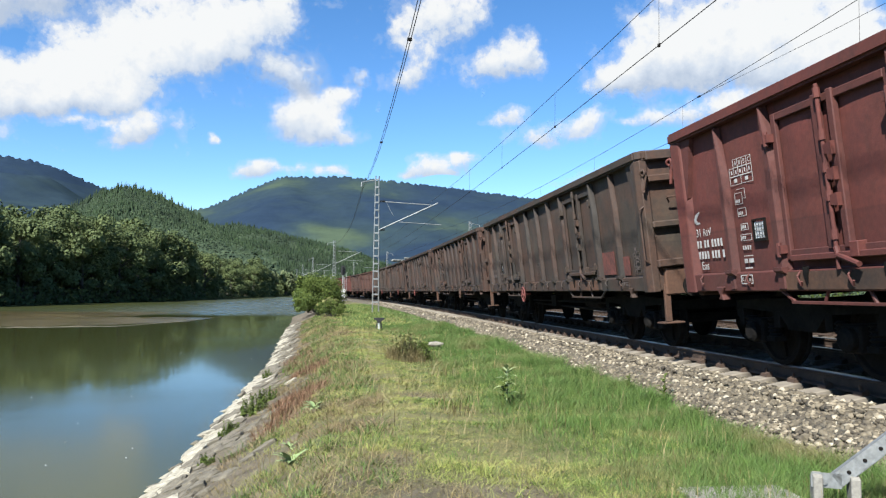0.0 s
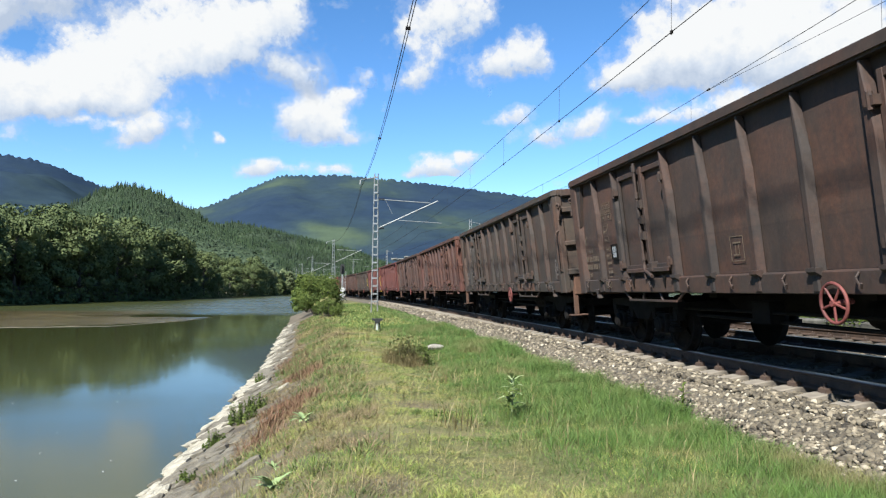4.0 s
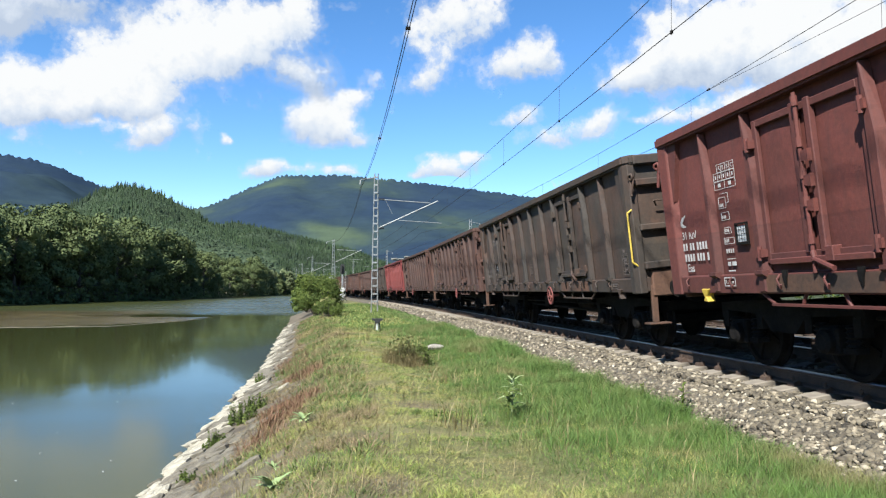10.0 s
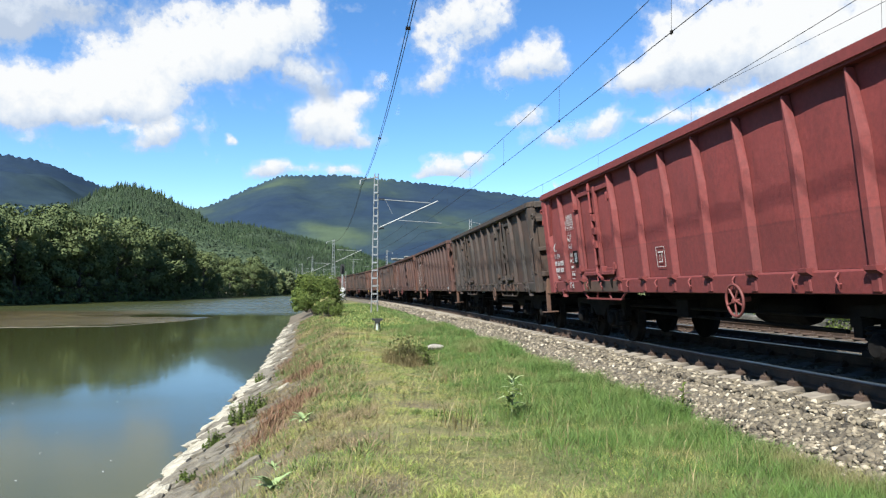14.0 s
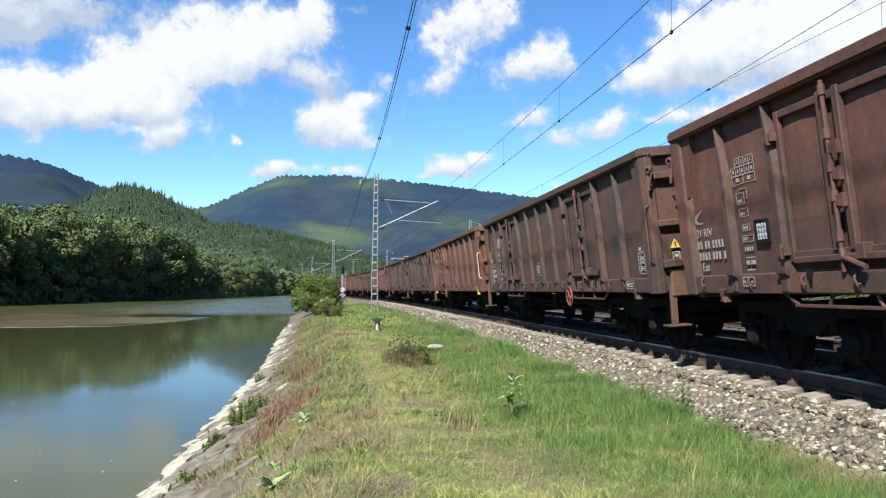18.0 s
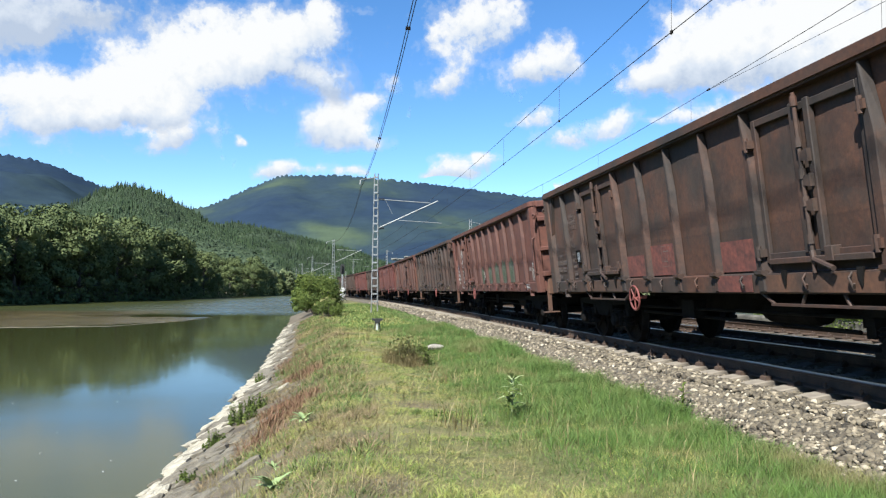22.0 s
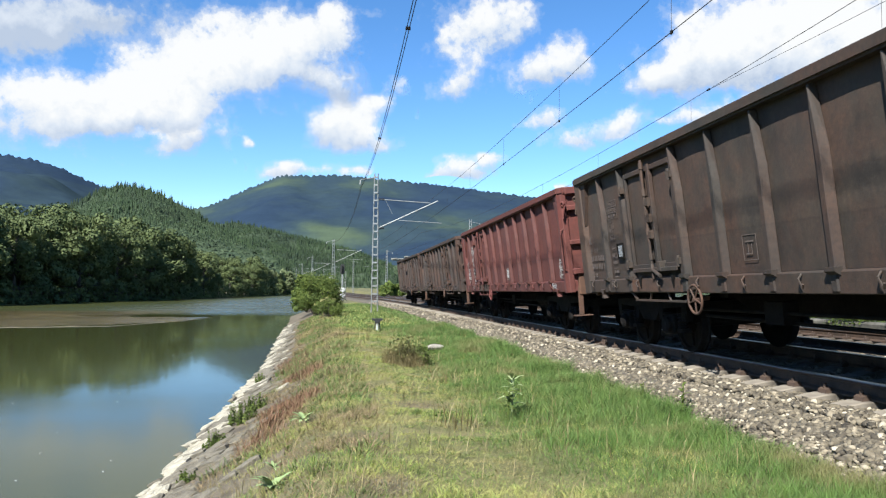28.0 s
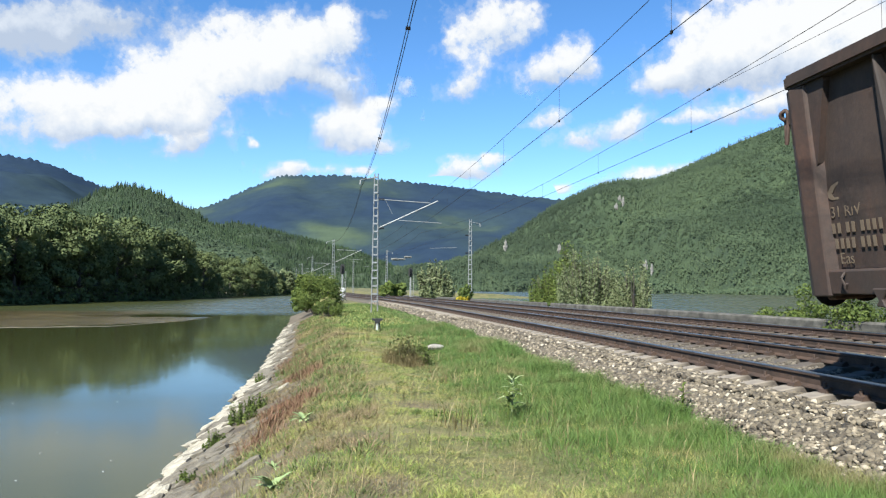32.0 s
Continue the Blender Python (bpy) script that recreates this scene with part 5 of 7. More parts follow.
def light_signal(x, y, height, discs):
    z0 = gz(x, y)
    w = new("light_signal")
    w.matrix_basis = Matrix.Translation((x, y, z0))
    bm = bm_new()
    rod(bm, (0, 0, -0.1), (0, 0, height), 0.09, 10, 0.07)
    part("post", bm, PLAIN, w)
    bm = bm_new()
    box(bm, -0.28, 0.28, -0.14, 0.02, height - 1.15, height + 0.1)
    bmesh.ops.bevel(bm, geom=list(bm.edges), offset=0.1, segments=2, affect="EDGES")
    part("signal_head", bm, BLACK, w, "black signal head")
    for k in range(3):
        bm = bm_new()
        lathe(bm, [(0.11, 0), (0.12, 0.16), (0.105, 0.16), (0.09, 0.01)], Matrix.Translation((0, -0.13, height - 0.2 - k * 0.33)) @ Matrix.Rotation(math.pi / 2, 4, "X"), 12)
        part("lamp_hood", bm, BLACK, w)
    bm = bm_new()
    rod(bm, (0.2, 0.1, 0), (0.2, 0.1, height - 0.8), 0.02, 6)
    rod(bm, (0.45, 0.1, 0), (0.45, 0.1, height - 0.8), 0.02, 6)
    for q in range(9):
        rod(bm, (0.2, 0.1, 0.3 + q * 0.35), (0.45, 0.1, 0.3 + q * 0.35), 0.012, 5)
    part("ladder", bm, PLAIN, w)
    for k in range(discs):
        bm = bm_new()
        lathe(bm, [(0.30, 0), (0.31, 0.02), (0.29, 0.04)], Matrix.Translation((0.05, -0.12, 0.75 + k * 0.72)) @ Matrix.Rotation(math.pi / 2, 4, "X"), 20)
        part("marker_disc", bm, WHITE, w, "white round marker plate")
    return tagged(w, "railway light signal with a black head on a post", "signal", "line signals")


light_signal(-1.05, 95.0, 4.6, 2)
light_signal(8.1, 99.7, 4.8, 0)

# plain posts beside the line, far along it
for px, y, h in ((566, 150.0, 3.6), (585, 128.0, 3.2), (549, 176.0, 2.8), (503, 240.0, 4.6), (512, 262.0, 6.0)):
    x = y * math.tan(radians(bearing(px)))
    w = new("lineside_post")
    w.matrix_basis = Matrix.Translation((x, y, WATER_Z + 0.9))
    bm = bm_new()
    rod(bm, (0, 0, -0.4), (0, 0, h), 0.20, 8, 0.16)
    part("post", bm, PLAIN, w)
    bm = bm_new()
    rod(bm, (0, 0, h), (0, 0, h + 0.12), 0.22, 8, 0.10)
    part("cap", bm, PLAIN, w)
    tagged(w, "pale concrete post beside the line", "post", "lineside posts")

# low point marker beside the path
w = new("track_marker")
w.matrix_basis = Matrix.Translation((1.0, 27.0, gz(1.0, 27.0)))
bm = bm_new()
prism(bm, [(-0.21, 0.46), (0.21, 0.46), (0.20, 0.41), (0.10, 0.36), (0.05, 0.28), (-0.05, 0.28), (-0.10, 0.36), (-0.20, 0.41)], "y", -0.09, 0.09)
bmesh.ops.bevel(bm, geom=list(bm.edges), offset=0.008, segments=1, affect="EDGES")
part("cap", bm, BLACK, w)
for x in (-0.11, 0.11):
    bm = bm_new()
    rod(bm, (x * 1.1, 0, -0.05), (x * 0.5, 0, 0.37), 0.022, 8)
    part("leg", bm, BLACK, w)
bm = bm_new()
rod(bm, (0, 0, -0.05), (0, 0, 0.29), 0.05, 10, 0.04)
part("post", bm, WHITE, w, "short white post")
tagged(w, "small black trackside marker on a short white post", "marker")

# low concrete wall on the lake side
CONC2 = two_tone("stained_wall_concrete", (0.034, 0.031, 0.025), (0.115, 0.107, 0.088), 2.2, 12, 0.95, bump=0.5, dist=0.02)
wl2 = sweep([(7.75, -0.75), (8.2, -0.75), (8.2, 0.16), (8.14, 0.20), (7.82, 0.20), (7.75, 0.14)], -60, 150, 2.0, "lake_wall", CONC2, 0, 0, 0)
tagged(wl2, "low stained concrete wall between track and lake", "wall", kind="structure")

# galvanised bracket on a concrete base beside the path
w = new("bolted_bracket")
w.matrix_basis = Matrix.Translation((3.22, 4.0, -0.62)) @ Matrix.Rotation(radians(-25), 4, "Z")
for x in (-0.10, 0.13):
    bm = bm_new()
    prism(bm, [(-0.10, -0.25), (0.06, -0.25), (0.06, 0.22), (-0.02, 0.27), (-0.10, 0.25)], "x", x - 0.03, x + 0.03)
    bmesh.ops.bevel(bm, geom=list(bm.edges), offset=0.006, segments=1, affect="EDGES")
    part("post", bm, CONCRETE, w)
bm = bm_new()
along = Matrix.Translation((0.02, -0.03, 0.22)) @ Matrix.Rotation(radians(48), 4, "Y")
box(bm, -0.05, 0.05, -0.03, 0.03, 0.0, 0.9, along)
box(bm, 0.045, 0.05, -0.03, 0.06, 0.0, 0.9, along)
part("angle_bar", bm, GALV, w, "perforated galvanised angle bar")
for k in range(6):
    bm = bm_new()
    rod(bm, along @ Vector((0.0, -0.035, 0.1 + k * 0.13)), along @ Vector((0.0, -0.028, 0.1 + k * 0.13)), 0.014, 8)
    part("bolt_hole", bm, DARK, w)
bm = bm_new()
box(bm, -0.14, 0.05, -0.06, -0.05, 0.17, 0.27)
rod(bm, (-0.06, -0.05, 0.21), (-0.06, -0.075, 0.21), 0.02, 8)
part("plate", bm, GALV, w)
tagged(w, "grey galvanised angle bar bolted to concrete posts", "bracket")
bm = bm_new()
box(bm, -0.75, 0.05, -0.18, 0.2, -0.05, 0.03)
bmesh.ops.bevel(bm, geom=list(bm.edges), offset=0.015, segments=2, affect="EDGES")
tagged(part("concrete_slab", bm, CONCRETE, None, "", Matrix.Translation((3.08, 4.32, -0.60))), "flat grey concrete slab sunk in the grass", "slab")
# pale stone in the grass
PALEROCK = two_tone("bleached_limestone", (0.20, 0.18, 0.145), (0.33, 0.30, 0.25), 5, 40, 0.9, bump=0.4)
bm = bm_new()
bmesh.ops.create_icosphere(bm, subdivisions=2, radius=1.0, matrix=Matrix.Diagonal((0.26, 0.13, 0.08, 1)))
for v in bm.verts:
    v.co += v.co.normalized() * 0.05 * noise.noise(v.co * 7)
tagged(part("stone", bm, PALEROCK, None, "", Matrix.Translation((2.1, 17.9, gz(2.1, 17.9) + 0.12)) @ Matrix.Rotation(0.5, 4, "Z")), "pale flat stone lying in the grass", "stone")

# ---- woods, bushes, plants ----
RNG = np.random.default_rng(7)


def leaf_material(name, dark, light, scale=0.15, trans=0.0, drift=(0.3, 0.7)):
    """Foliage: each leaf has its own tone between two greens, clumps drift lighter and darker."""
    m, n, l, p = shader(name, 0.75)
    geo = n.new("ShaderNodeNewGeometry")
    c = obj_coord(n)
    tone = ramp(n, l, geo.outputs["Random Per Island"], [(0.0, dark), (1.0, light)])
    clump = ramp(n, l, noise_tex(n, l, scale, 3, c), [(drift[0], (0.6, 0.65, 0.6)), (drift[1], (1.3, 1.25, 1.15))])
    leaf = mixed(n, l, 1.0, tone, clump, "MULTIPLY")
    l.new(leaf, p.inputs["Base Color"])
    p.inputs["Specular IOR Level"].default_value = 0.25
    if trans:
        # thin leaves let light through
        thin, mix = n.new("ShaderNodeBsdfTranslucent"), n.new("ShaderNodeMixShader")
        l.new(leaf, thin.inputs["Color"])
        mix.inputs[0].default_value = trans
        l.new(p.outputs[0], mix.inputs[1])
        l.new(thin.outputs[0], mix.inputs[2])
        l.new(mix.outputs[0], n["Material Output"].inputs["Surface"])
    return m


LEAF = leaf_material("broadleaf_foliage", (0.070, 0.093, 0.036), (0.096, 0.120, 0.046), 0.12, 0.12)
PINE = leaf_material("conifer_foliage", (0.0085, 0.0195, 0.0075), (0.020, 0.037, 0.013), 0.02)
SLOPE = leaf_material("mixed_slope_foliage", (0.021, 0.036, 0.019), (0.038, 0.056, 0.027), 0.007, 0.0, (0.40, 0.60))
WILLOW = leaf_material("silvery_willow_foliage", (0.080, 0.108, 0.044), (0.185, 0.205, 0.115), 0.8, 0.25)
BUSHY = leaf_material("bright_bush_foliage", (0.050, 0.080, 0.016), (0.130, 0.164, 0.041), 0.9, 0.3)
DRY = leaf_material("dry_shrub_foliage", (0.085, 0.092, 0.030), (0.20, 0.185, 0.075), 2.0)
YELLOWFLOWER = leaf_material("yellow_flowers", (0.2275, 0.1817, 0.01106), (0.3982, 0.3128, 0.02844), 2.0)
BARK = two_tone("grey_bark", (0.03397, 0.02844, 0.02291), (0.07426, 0.06241, 0.05135), 2, 20, 0.9, bump=0.4)


def leaf_quads(centres, normals, size, rng, long=1.3, loose=0.45):
    """Vertices and faces of one small leaf-like quad at each centre, loosely facing outwards."""
    k = len(centres)
    nrm = normals + rng.normal(0, loose, (k, 3))
    nrm /= np.linalg.norm(nrm, axis=1)[:, None]
    a = np.cross(nrm, rng.normal(0, 1, (k, 3)))
    a /= np.linalg.norm(a, axis=1)[:, None]
    b = np.cross(nrm, a)
    s = (size * rng.uniform(0.6, 1.4, k))[:, None]
    v = np.stack([centres - a * s * 0.5, centres + b * s * long * 0.45, centres + a * s * 0.5 + nrm * s * 0.15, centres - b * s * long * 0.45], 1)
    f = np.arange(4 * k).reshape(k, 4)
    return v.reshape(-1, 3), f


def quad_mesh(name, v, f, material):
    me = bpy.data.meshes.new(name)
    w = f.shape[1]
    me.vertices.add(len(v))
    me.vertices.foreach_set("co", np.ascontiguousarray(v, dtype=np.float32).ravel())
    me.loops.add(f.size)
    me.loops.foreach_set("vertex_index", f.ravel().astype(np.int32))
    me.polygons.add(len(f))
    me.polygons.foreach_set("loop_start", np.arange(len(f)) * w)
    me.polygons.foreach_set("loop_total", np.full(len(f), w))
    me.materials.append(material)
    me.update(calc_edges=True)
    return me


def crown_points(rng, lobes, k):
    """Points on and in a crown of overlapping lobes (x, y, z, r), with outward normals."""
    L = np.array(lobes)
    pick = rng.choice(len(L), k, p=L[:, 3] ** 2 / np.sum(L[:, 3] ** 2))
    d = rng.normal(0, 1, (k, 3))
    d /= np.linalg.norm(d, axis=1)[:, None]
    r = L[pick, 3] * (1 - 0.45 * rng.random(k) ** 2.2)
    c = L[pick, :3] + d * r[:, None] * np.array([1, 1, 0.9])
    return c, d


def tree_template(seed, h, spread, leaf, k, material, name="tree"):
    """A tapered trunk with limbs, and a crown of many small leaves in uneven lobes."""
    rng = np.random.default_rng(seed)
    w = new(name)
    bm = bm_new()
    rod(bm, (0, 0, -0.5), (0.1, 0.05, h * 0.7), h * 0.022, 8, h * 0.008)
    lobes = []
    for q in range(30):
        a = q * 2.4 + rng.uniform(-0.4, 0.4)
        z = h * rng.uniform(0.16, 0.90)
        reach = spread * rng.uniform(0.35, 0.85) * (1.0 - 0.55 * max(0, z / h - 0.5))
        tip = (reach * math.cos(a), reach * math.sin(a), z)
        rod(bm, (0.05, 0.02, z * 0.75), tip, h * 0.008, 5, h * 0.003)
        lobes.append((*tip, spread * rng.uniform(0.17, 0.34)))
    lobes.append((0, 0, h * 0.84, spread * 0.36))
    part("trunk", bm, BARK, w)
    c, d = crown_points(rng, lobes, k)
    c[:, 2] = np.maximum(c[:, 2], 0.25)
    v, f = leaf_quads(c, d + np.array([0, 0, 0.25]), leaf, rng, 1.3, 0.28)
    part("crown", quad_mesh("crown", v, f, material), None, w)
    return w


def drop(w):
    """Takes a template away once its copies stand."""
    for o in (*w.children_recursive, w):
        bpy.data.objects.remove(o)


broad = [tree_template(s, 11.0, 4.2, 0.27, 6000, LEAF, "broadleaf_tree") for s in range(5)]
behind = [tree_template(s + 5, 11.0, 4.2, 0.34, 3300, LEAF, "broadleaf_tree") for s in range(3)]
rr = random.Random(11)
spots = []
for row, (off, step) in enumerate(((1.8, 4.2), (6.5, 4.6), (12.0, 5.4), (18.0, 6.5))):
    y = 22.0
    while y < 214:
        spots.append((float(far_bank(np.array(y))) - off - rr.uniform(-1.2, 1.2), y + rr.uniform(-1.2, 1.2), row))
        y += step * rr.uniform(0.85, 1.15) * (1.0 if y < 130 else 1.25)
for k, (x, y, row) in enumerate(spots):
    s = rr.uniform(0.78, 1.1) * (1.0 if y < 140 else 0.72 if y < 180 else 0.5) * (1.0, 1.03, 1.08, 1.15)[row]
    t = copy_thing(broad[k % 5] if row < 2 else behind[k % 3], Matrix.Translation((x, y, WATER_Z + 0.15 + row * 0.5)) @ Matrix.Rotation(rr.uniform(0, 6.28), 4, "Z") @ Matrix.Diagonal((s, s, s * rr.uniform(0.92, 1.1), 1)))
    tagged(t, "dense green broadleaf tree on the far river bank", "tree", "trees along the river bank")
for t in broad + behind:
    drop(t)

# undergrowth hanging over the far water's edge
yb = RNG.uniform(15, 215, 16000)
xb = far_bank(yb) - RNG.uniform(-0.8, 2.0, 16000) + 0.8 * fbm(yb, yb * 0, 4.0, 6)
cb = np.stack([xb, yb, WATER_Z + np.clip(2.4 + 2.2 * fbm(yb, yb * 0, 7.0, 9), 0.6, 4.0) * RNG.random(16000) ** 1.3], 1)
v, f = leaf_quads(cb, np.tile([0.5, -0.2, 0.5], (16000, 1)), 0.32, RNG, 1.3, 0.9)
tagged(new("bank_undergrowth", quad_mesh("bank_undergrowth", v, f, LEAF)), "dark green undergrowth along the far water's edge", "undergrowth", kind="stuff")


def slope_wood(hill_name, name, count, h, leaf, per, material, label, conifer, k_lo=0.0, k_hi=1.0, b_range=None, seed=1):
    """A wood on a hillside, too many trees to count: small crowns of loose leaves, pointed or round."""
    rng = np.random.default_rng(seed)
    b, k, Xh, Yh, Zh = SLOPES[hill_name]
    b0, b1 = b_range or (b[0], b[-1])
    tb = rng.uniform(b0, b1, count)
    tk = k_lo + (k_hi - k_lo) * rng.random(count) ** 0.85
    fi = np.clip((tb - b[0]) / (b[-1] - b[0]) * (len(b) - 1), 0, len(b) - 1.001)
    fj = np.clip(tk * (len(k) - 1), 0, len(k) - 1.001)
    i, j = fi.astype(int), fj.astype(int)
    u, w = fi - i, fj - j

    def pick(A):
        return (A[j, i] * (1 - u) + A[j, i + 1] * u) * (1 - w) + (A[j + 1, i] * (1 - u) + A[j + 1, i + 1] * u) * w
    x, y, z = pick(Xh), pick(Yh), pick(Zh)
    th = h * rng.uniform(0.7, 1.3, count)
    pointed = rng.random(count) < conifer
    n = count * per
    o = np.repeat(np.arange(count), per)
    a = rng.uniform(0, 2 * math.pi, n)
    q = rng.random(n)
    rad = np.where(pointed[o], 0.24 * (1 - q) * (0.5 + 0.5 * rng.random(n)), 0.40 * np.sqrt(np.maximum(0.03, 1 - (1.9 * q - 0.85) ** 2)) * (0.75 + 0.3 * rng.random(n))) * th[o]
    c = np.stack([x[o] + rad * np.cos(a), y[o] + rad * np.sin(a), z[o] + th[o] * (0.12 + 0.88 * q)], 1)
    d = np.stack([np.cos(a), np.sin(a), np.where(pointed[o], 0.35, 1.9 * q - 0.6)], 1)
    d /= np.linalg.norm(d, axis=1)[:, None]
    d = d * 0.55 + np.array([-0.1, -0.45, 0.55])
    v, f = leaf_quads(c, d, leaf * np.where(pointed[o], 0.8, 1.0), rng, 1.3, 0.22)
    return tagged(new(name, quad_mesh(name, v, f, material)), label, "forest", kind="stuff")


def conifer_wood(hill_name, name, count, h, b_range, label, seed, material):
    """Pointed conifers past counting, each of two ragged tiers."""
    rng = np.random.default_rng(seed)
    b, k, Xh, Yh, Zh = SLOPES[hill_name]
    fi = np.clip((rng.uniform(*b_range, count) - b[0]) / (b[-1] - b[0]) * (len(b) - 1), 0, len(b) - 1.001)
    fj = rng.random(count) ** 0.8 * (len(k) - 1.001)
    i, j = fi.astype(int), fj.astype(int)
    u, w = fi - i, fj - j
    P = np.stack([(A[j, i] * (1 - u) + A[j, i + 1] * u) * (1 - w) + (A[j + 1, i] * (1 - u) + A[j + 1, i + 1] * u) * w for A in (Xh, Yh, Zh)], 1)
    th = h * (0.55 + 0.75 * rng.random(count) ** 1.5) * np.clip(np.hypot(P[:, 0], P[:, 1]) / 420, 0.45, 1.0)
    V, F, base = [], [], 0
    for z0, z1, r in ((0.05, 0.78, 0.17), (0.42, 1.0, 0.10)):
        a = rng.uniform(0, 6.28, (count, 1)) + np.arange(6) * (2 * math.pi / 6)
        rad = r * th[:, None] * rng.uniform(0.6, 1.25, (count, 6))
        ring = np.stack([P[:, 0:1] + rad * np.cos(a), P[:, 1:2] + rad * np.sin(a), P[:, 2:3] + th[:, None] * (z0 + 0.08 * rng.random((count, 6)))], 2)
        tip = P + np.stack([rng.normal(0, 0.1, count), rng.normal(0, 0.1, count), th * z1], 1)
        V.append(np.concatenate([ring, tip[:, None, :]], 1).reshape(-1, 3))
        o = np.arange(count)[:, None] * 7 + base
        q = np.arange(6)
        F.append(np.stack([o + q, o + (q + 1) % 6, o + 6 + 0 * q], 2).reshape(-1, 3))
        base += count * 7
    return tagged(new(name, quad_mesh(name, np.concatenate(V), np.concatenate(F), material)), label, "forest", kind="stuff")


conifer_wood("hill_left", "hill_conifers", 26000, 4.8, (-34, 1), "dense dark conifer forest on the hill", 5, PINE)
slope_wood("hill_left", "hill_forest", 2200, 5.0, 0.6, 44, SLOPE, "beech trees among the conifers on the hill", 0.0, 0.1, 0.93, (-34, 1), 2)
slope_wood("hill_left", "hill_edge_forest", 3400, 9.5, 0.95, 48, SLOPE, "mixed woodland on the lower hill", 0.05, 0.0, 0.5, (-34, -6), 3)
conifer_wood("hill_mid", "ridge_conifers", 16000, 5.2, (-22, 8), "conifers on the ridge at the river's bend", 9, PINE)
conifer_wood("hill_right", "mountainside_conifers", 17000, 4.6, (3, 40), "conifers on the mountainside across the lake", 6, SLOPE)
slope_wood("hill_right", "mountainside_forest", 27000, 4.0, 0.95, 12, SLOPE, "broadleaf trees on the mountainside across the lake", 0.0, 0.0, 1.0, (3, 40), 4)

# pale crags that break the mountainside's trees; the last three stand in for bare scars farther off
ROCK = two_tone("pale_limestone", (0.1106, 0.1067, 0.0948), (0.2054, 0.1975, 0.1738), 0.2, 2.0, 0.9, bump=0.6, dist=0.5)


def crag(px, py, dist, w, h, seed):
    b, z = radians(bearing(px)), elev(px, py, dist)
    bm = bm_new()
    bmesh.ops.create_icosphere(bm, subdivisions=3, radius=1.0, matrix=Matrix.Diagonal((w, w * 0.7, h, 1)))
    for v in bm.verts:
        v.co *= 1 + 0.9 * noise.noise(Vector((v.co.x * 2.2 / w, v.co.y * 2.2 / w, v.co.z * 0.9 / w)) + Vector((seed, 0, 0)))
    tagged(part("crag", bm, ROCK, None, "", Matrix.Translation((dist * math.sin(b), dist * math.cos(b), z))), "pale bare rock among the trees", "rock", "crags on the mountainside")


for px, py, dist, w, h in ((1091, 366, 705, 1.5, 3), (1103, 356, 715, 1.3, 3.6), (1097, 351, 728, 1.4, 2.6), (990, 440, 560, 1.3, 3), (1143, 470, 480, 1.3, 2.6), (1154, 476, 478, 1.0, 3), (895, 435, 650, 1.6, 4), (704, 459, 1500, 11, 2.0), (722, 455, 1520, 6, 1.6), (706, 484, 1480, 7, 6)):
    crag(px, py, dist, w, h, px * 0.01)


def bush(x, y, z, w, h, leaf, k, material, label, name="bush", seed=1, depth=None, stems=7, level=None, shoots=0.0):
    """A many-stemmed bush: leaning stems and a broken crown of small leaves."""
    rng = np.random.default_rng(seed)
    t = new(name)
    t.matrix_basis = Matrix.Translation((x, y, z))
    depth = depth or w
    lobes = []
    bm = bm_new()
    for q in range(stems * 2 if level is None else stems * 4):
        a = rng.uniform(0, 2 * math.pi)
        r = rng.random() ** 0.6
        hh = h * rng.uniform(0.45, 0.9) * (1 - 0.35 * r) if level is None else h * rng.uniform(level, 0.92) * (1 - 0.45 * r ** 4)
        tip = (w * 0.42 * r * math.cos(a), depth * 0.42 * r * math.sin(a), hh)
        rod(bm, (tip[0] * 0.3, tip[1] * 0.3, -0.05), tip, 0.012 * h, 5, 0.004 * h)
        lobes.append((*tip, min(w, h) * rng.uniform(0.12, 0.24)))
        lobes.append((tip[0] * 0.9, tip[1] * 0.9, hh * 0.5, min(w, h) * rng.uniform(0.14, 0.24)))
    if shoots:
        # slender upright shoots, leafy all along, that break the outline
        lobes = []
        for q in range(int(shoots)):
            a, r = rng.uniform(0, 2 * math.pi), rng.random() ** 0.55
            foot = np.array((w * 0.34 * r * math.cos(a), depth * 0.34 * r * math.sin(a), 0.0))
            top = foot * rng.uniform(1.2, 1.5) + np.array((0, 0, h * rng.uniform(0.5, 1.0) * (1 - 0.45 * r ** 2)))
            rod(bm, foot, top, 0.008 * h, 4, 0.002 * h)
            lobes += [(*(foot + (top - foot) * g), h * 0.085 * (1.15 - 0.75 * g)) for g in np.linspace(0.12, 1.0, 9)]
    part("stem_clump", bm, BARK, t)
    c, d = crown_points(rng, lobes, k)
    c[:, 2] = np.maximum(c[:, 2], 0.02)
    if shoots:
        d = d + np.array([0, 0, 0.4])
    v, f = leaf_quads(c, d, leaf, rng, 3.0 if shoots else 2.0)
    part("foliage", quad_mesh("foliage", v, f, material), None, t)
    return tagged(t, label, "bush")


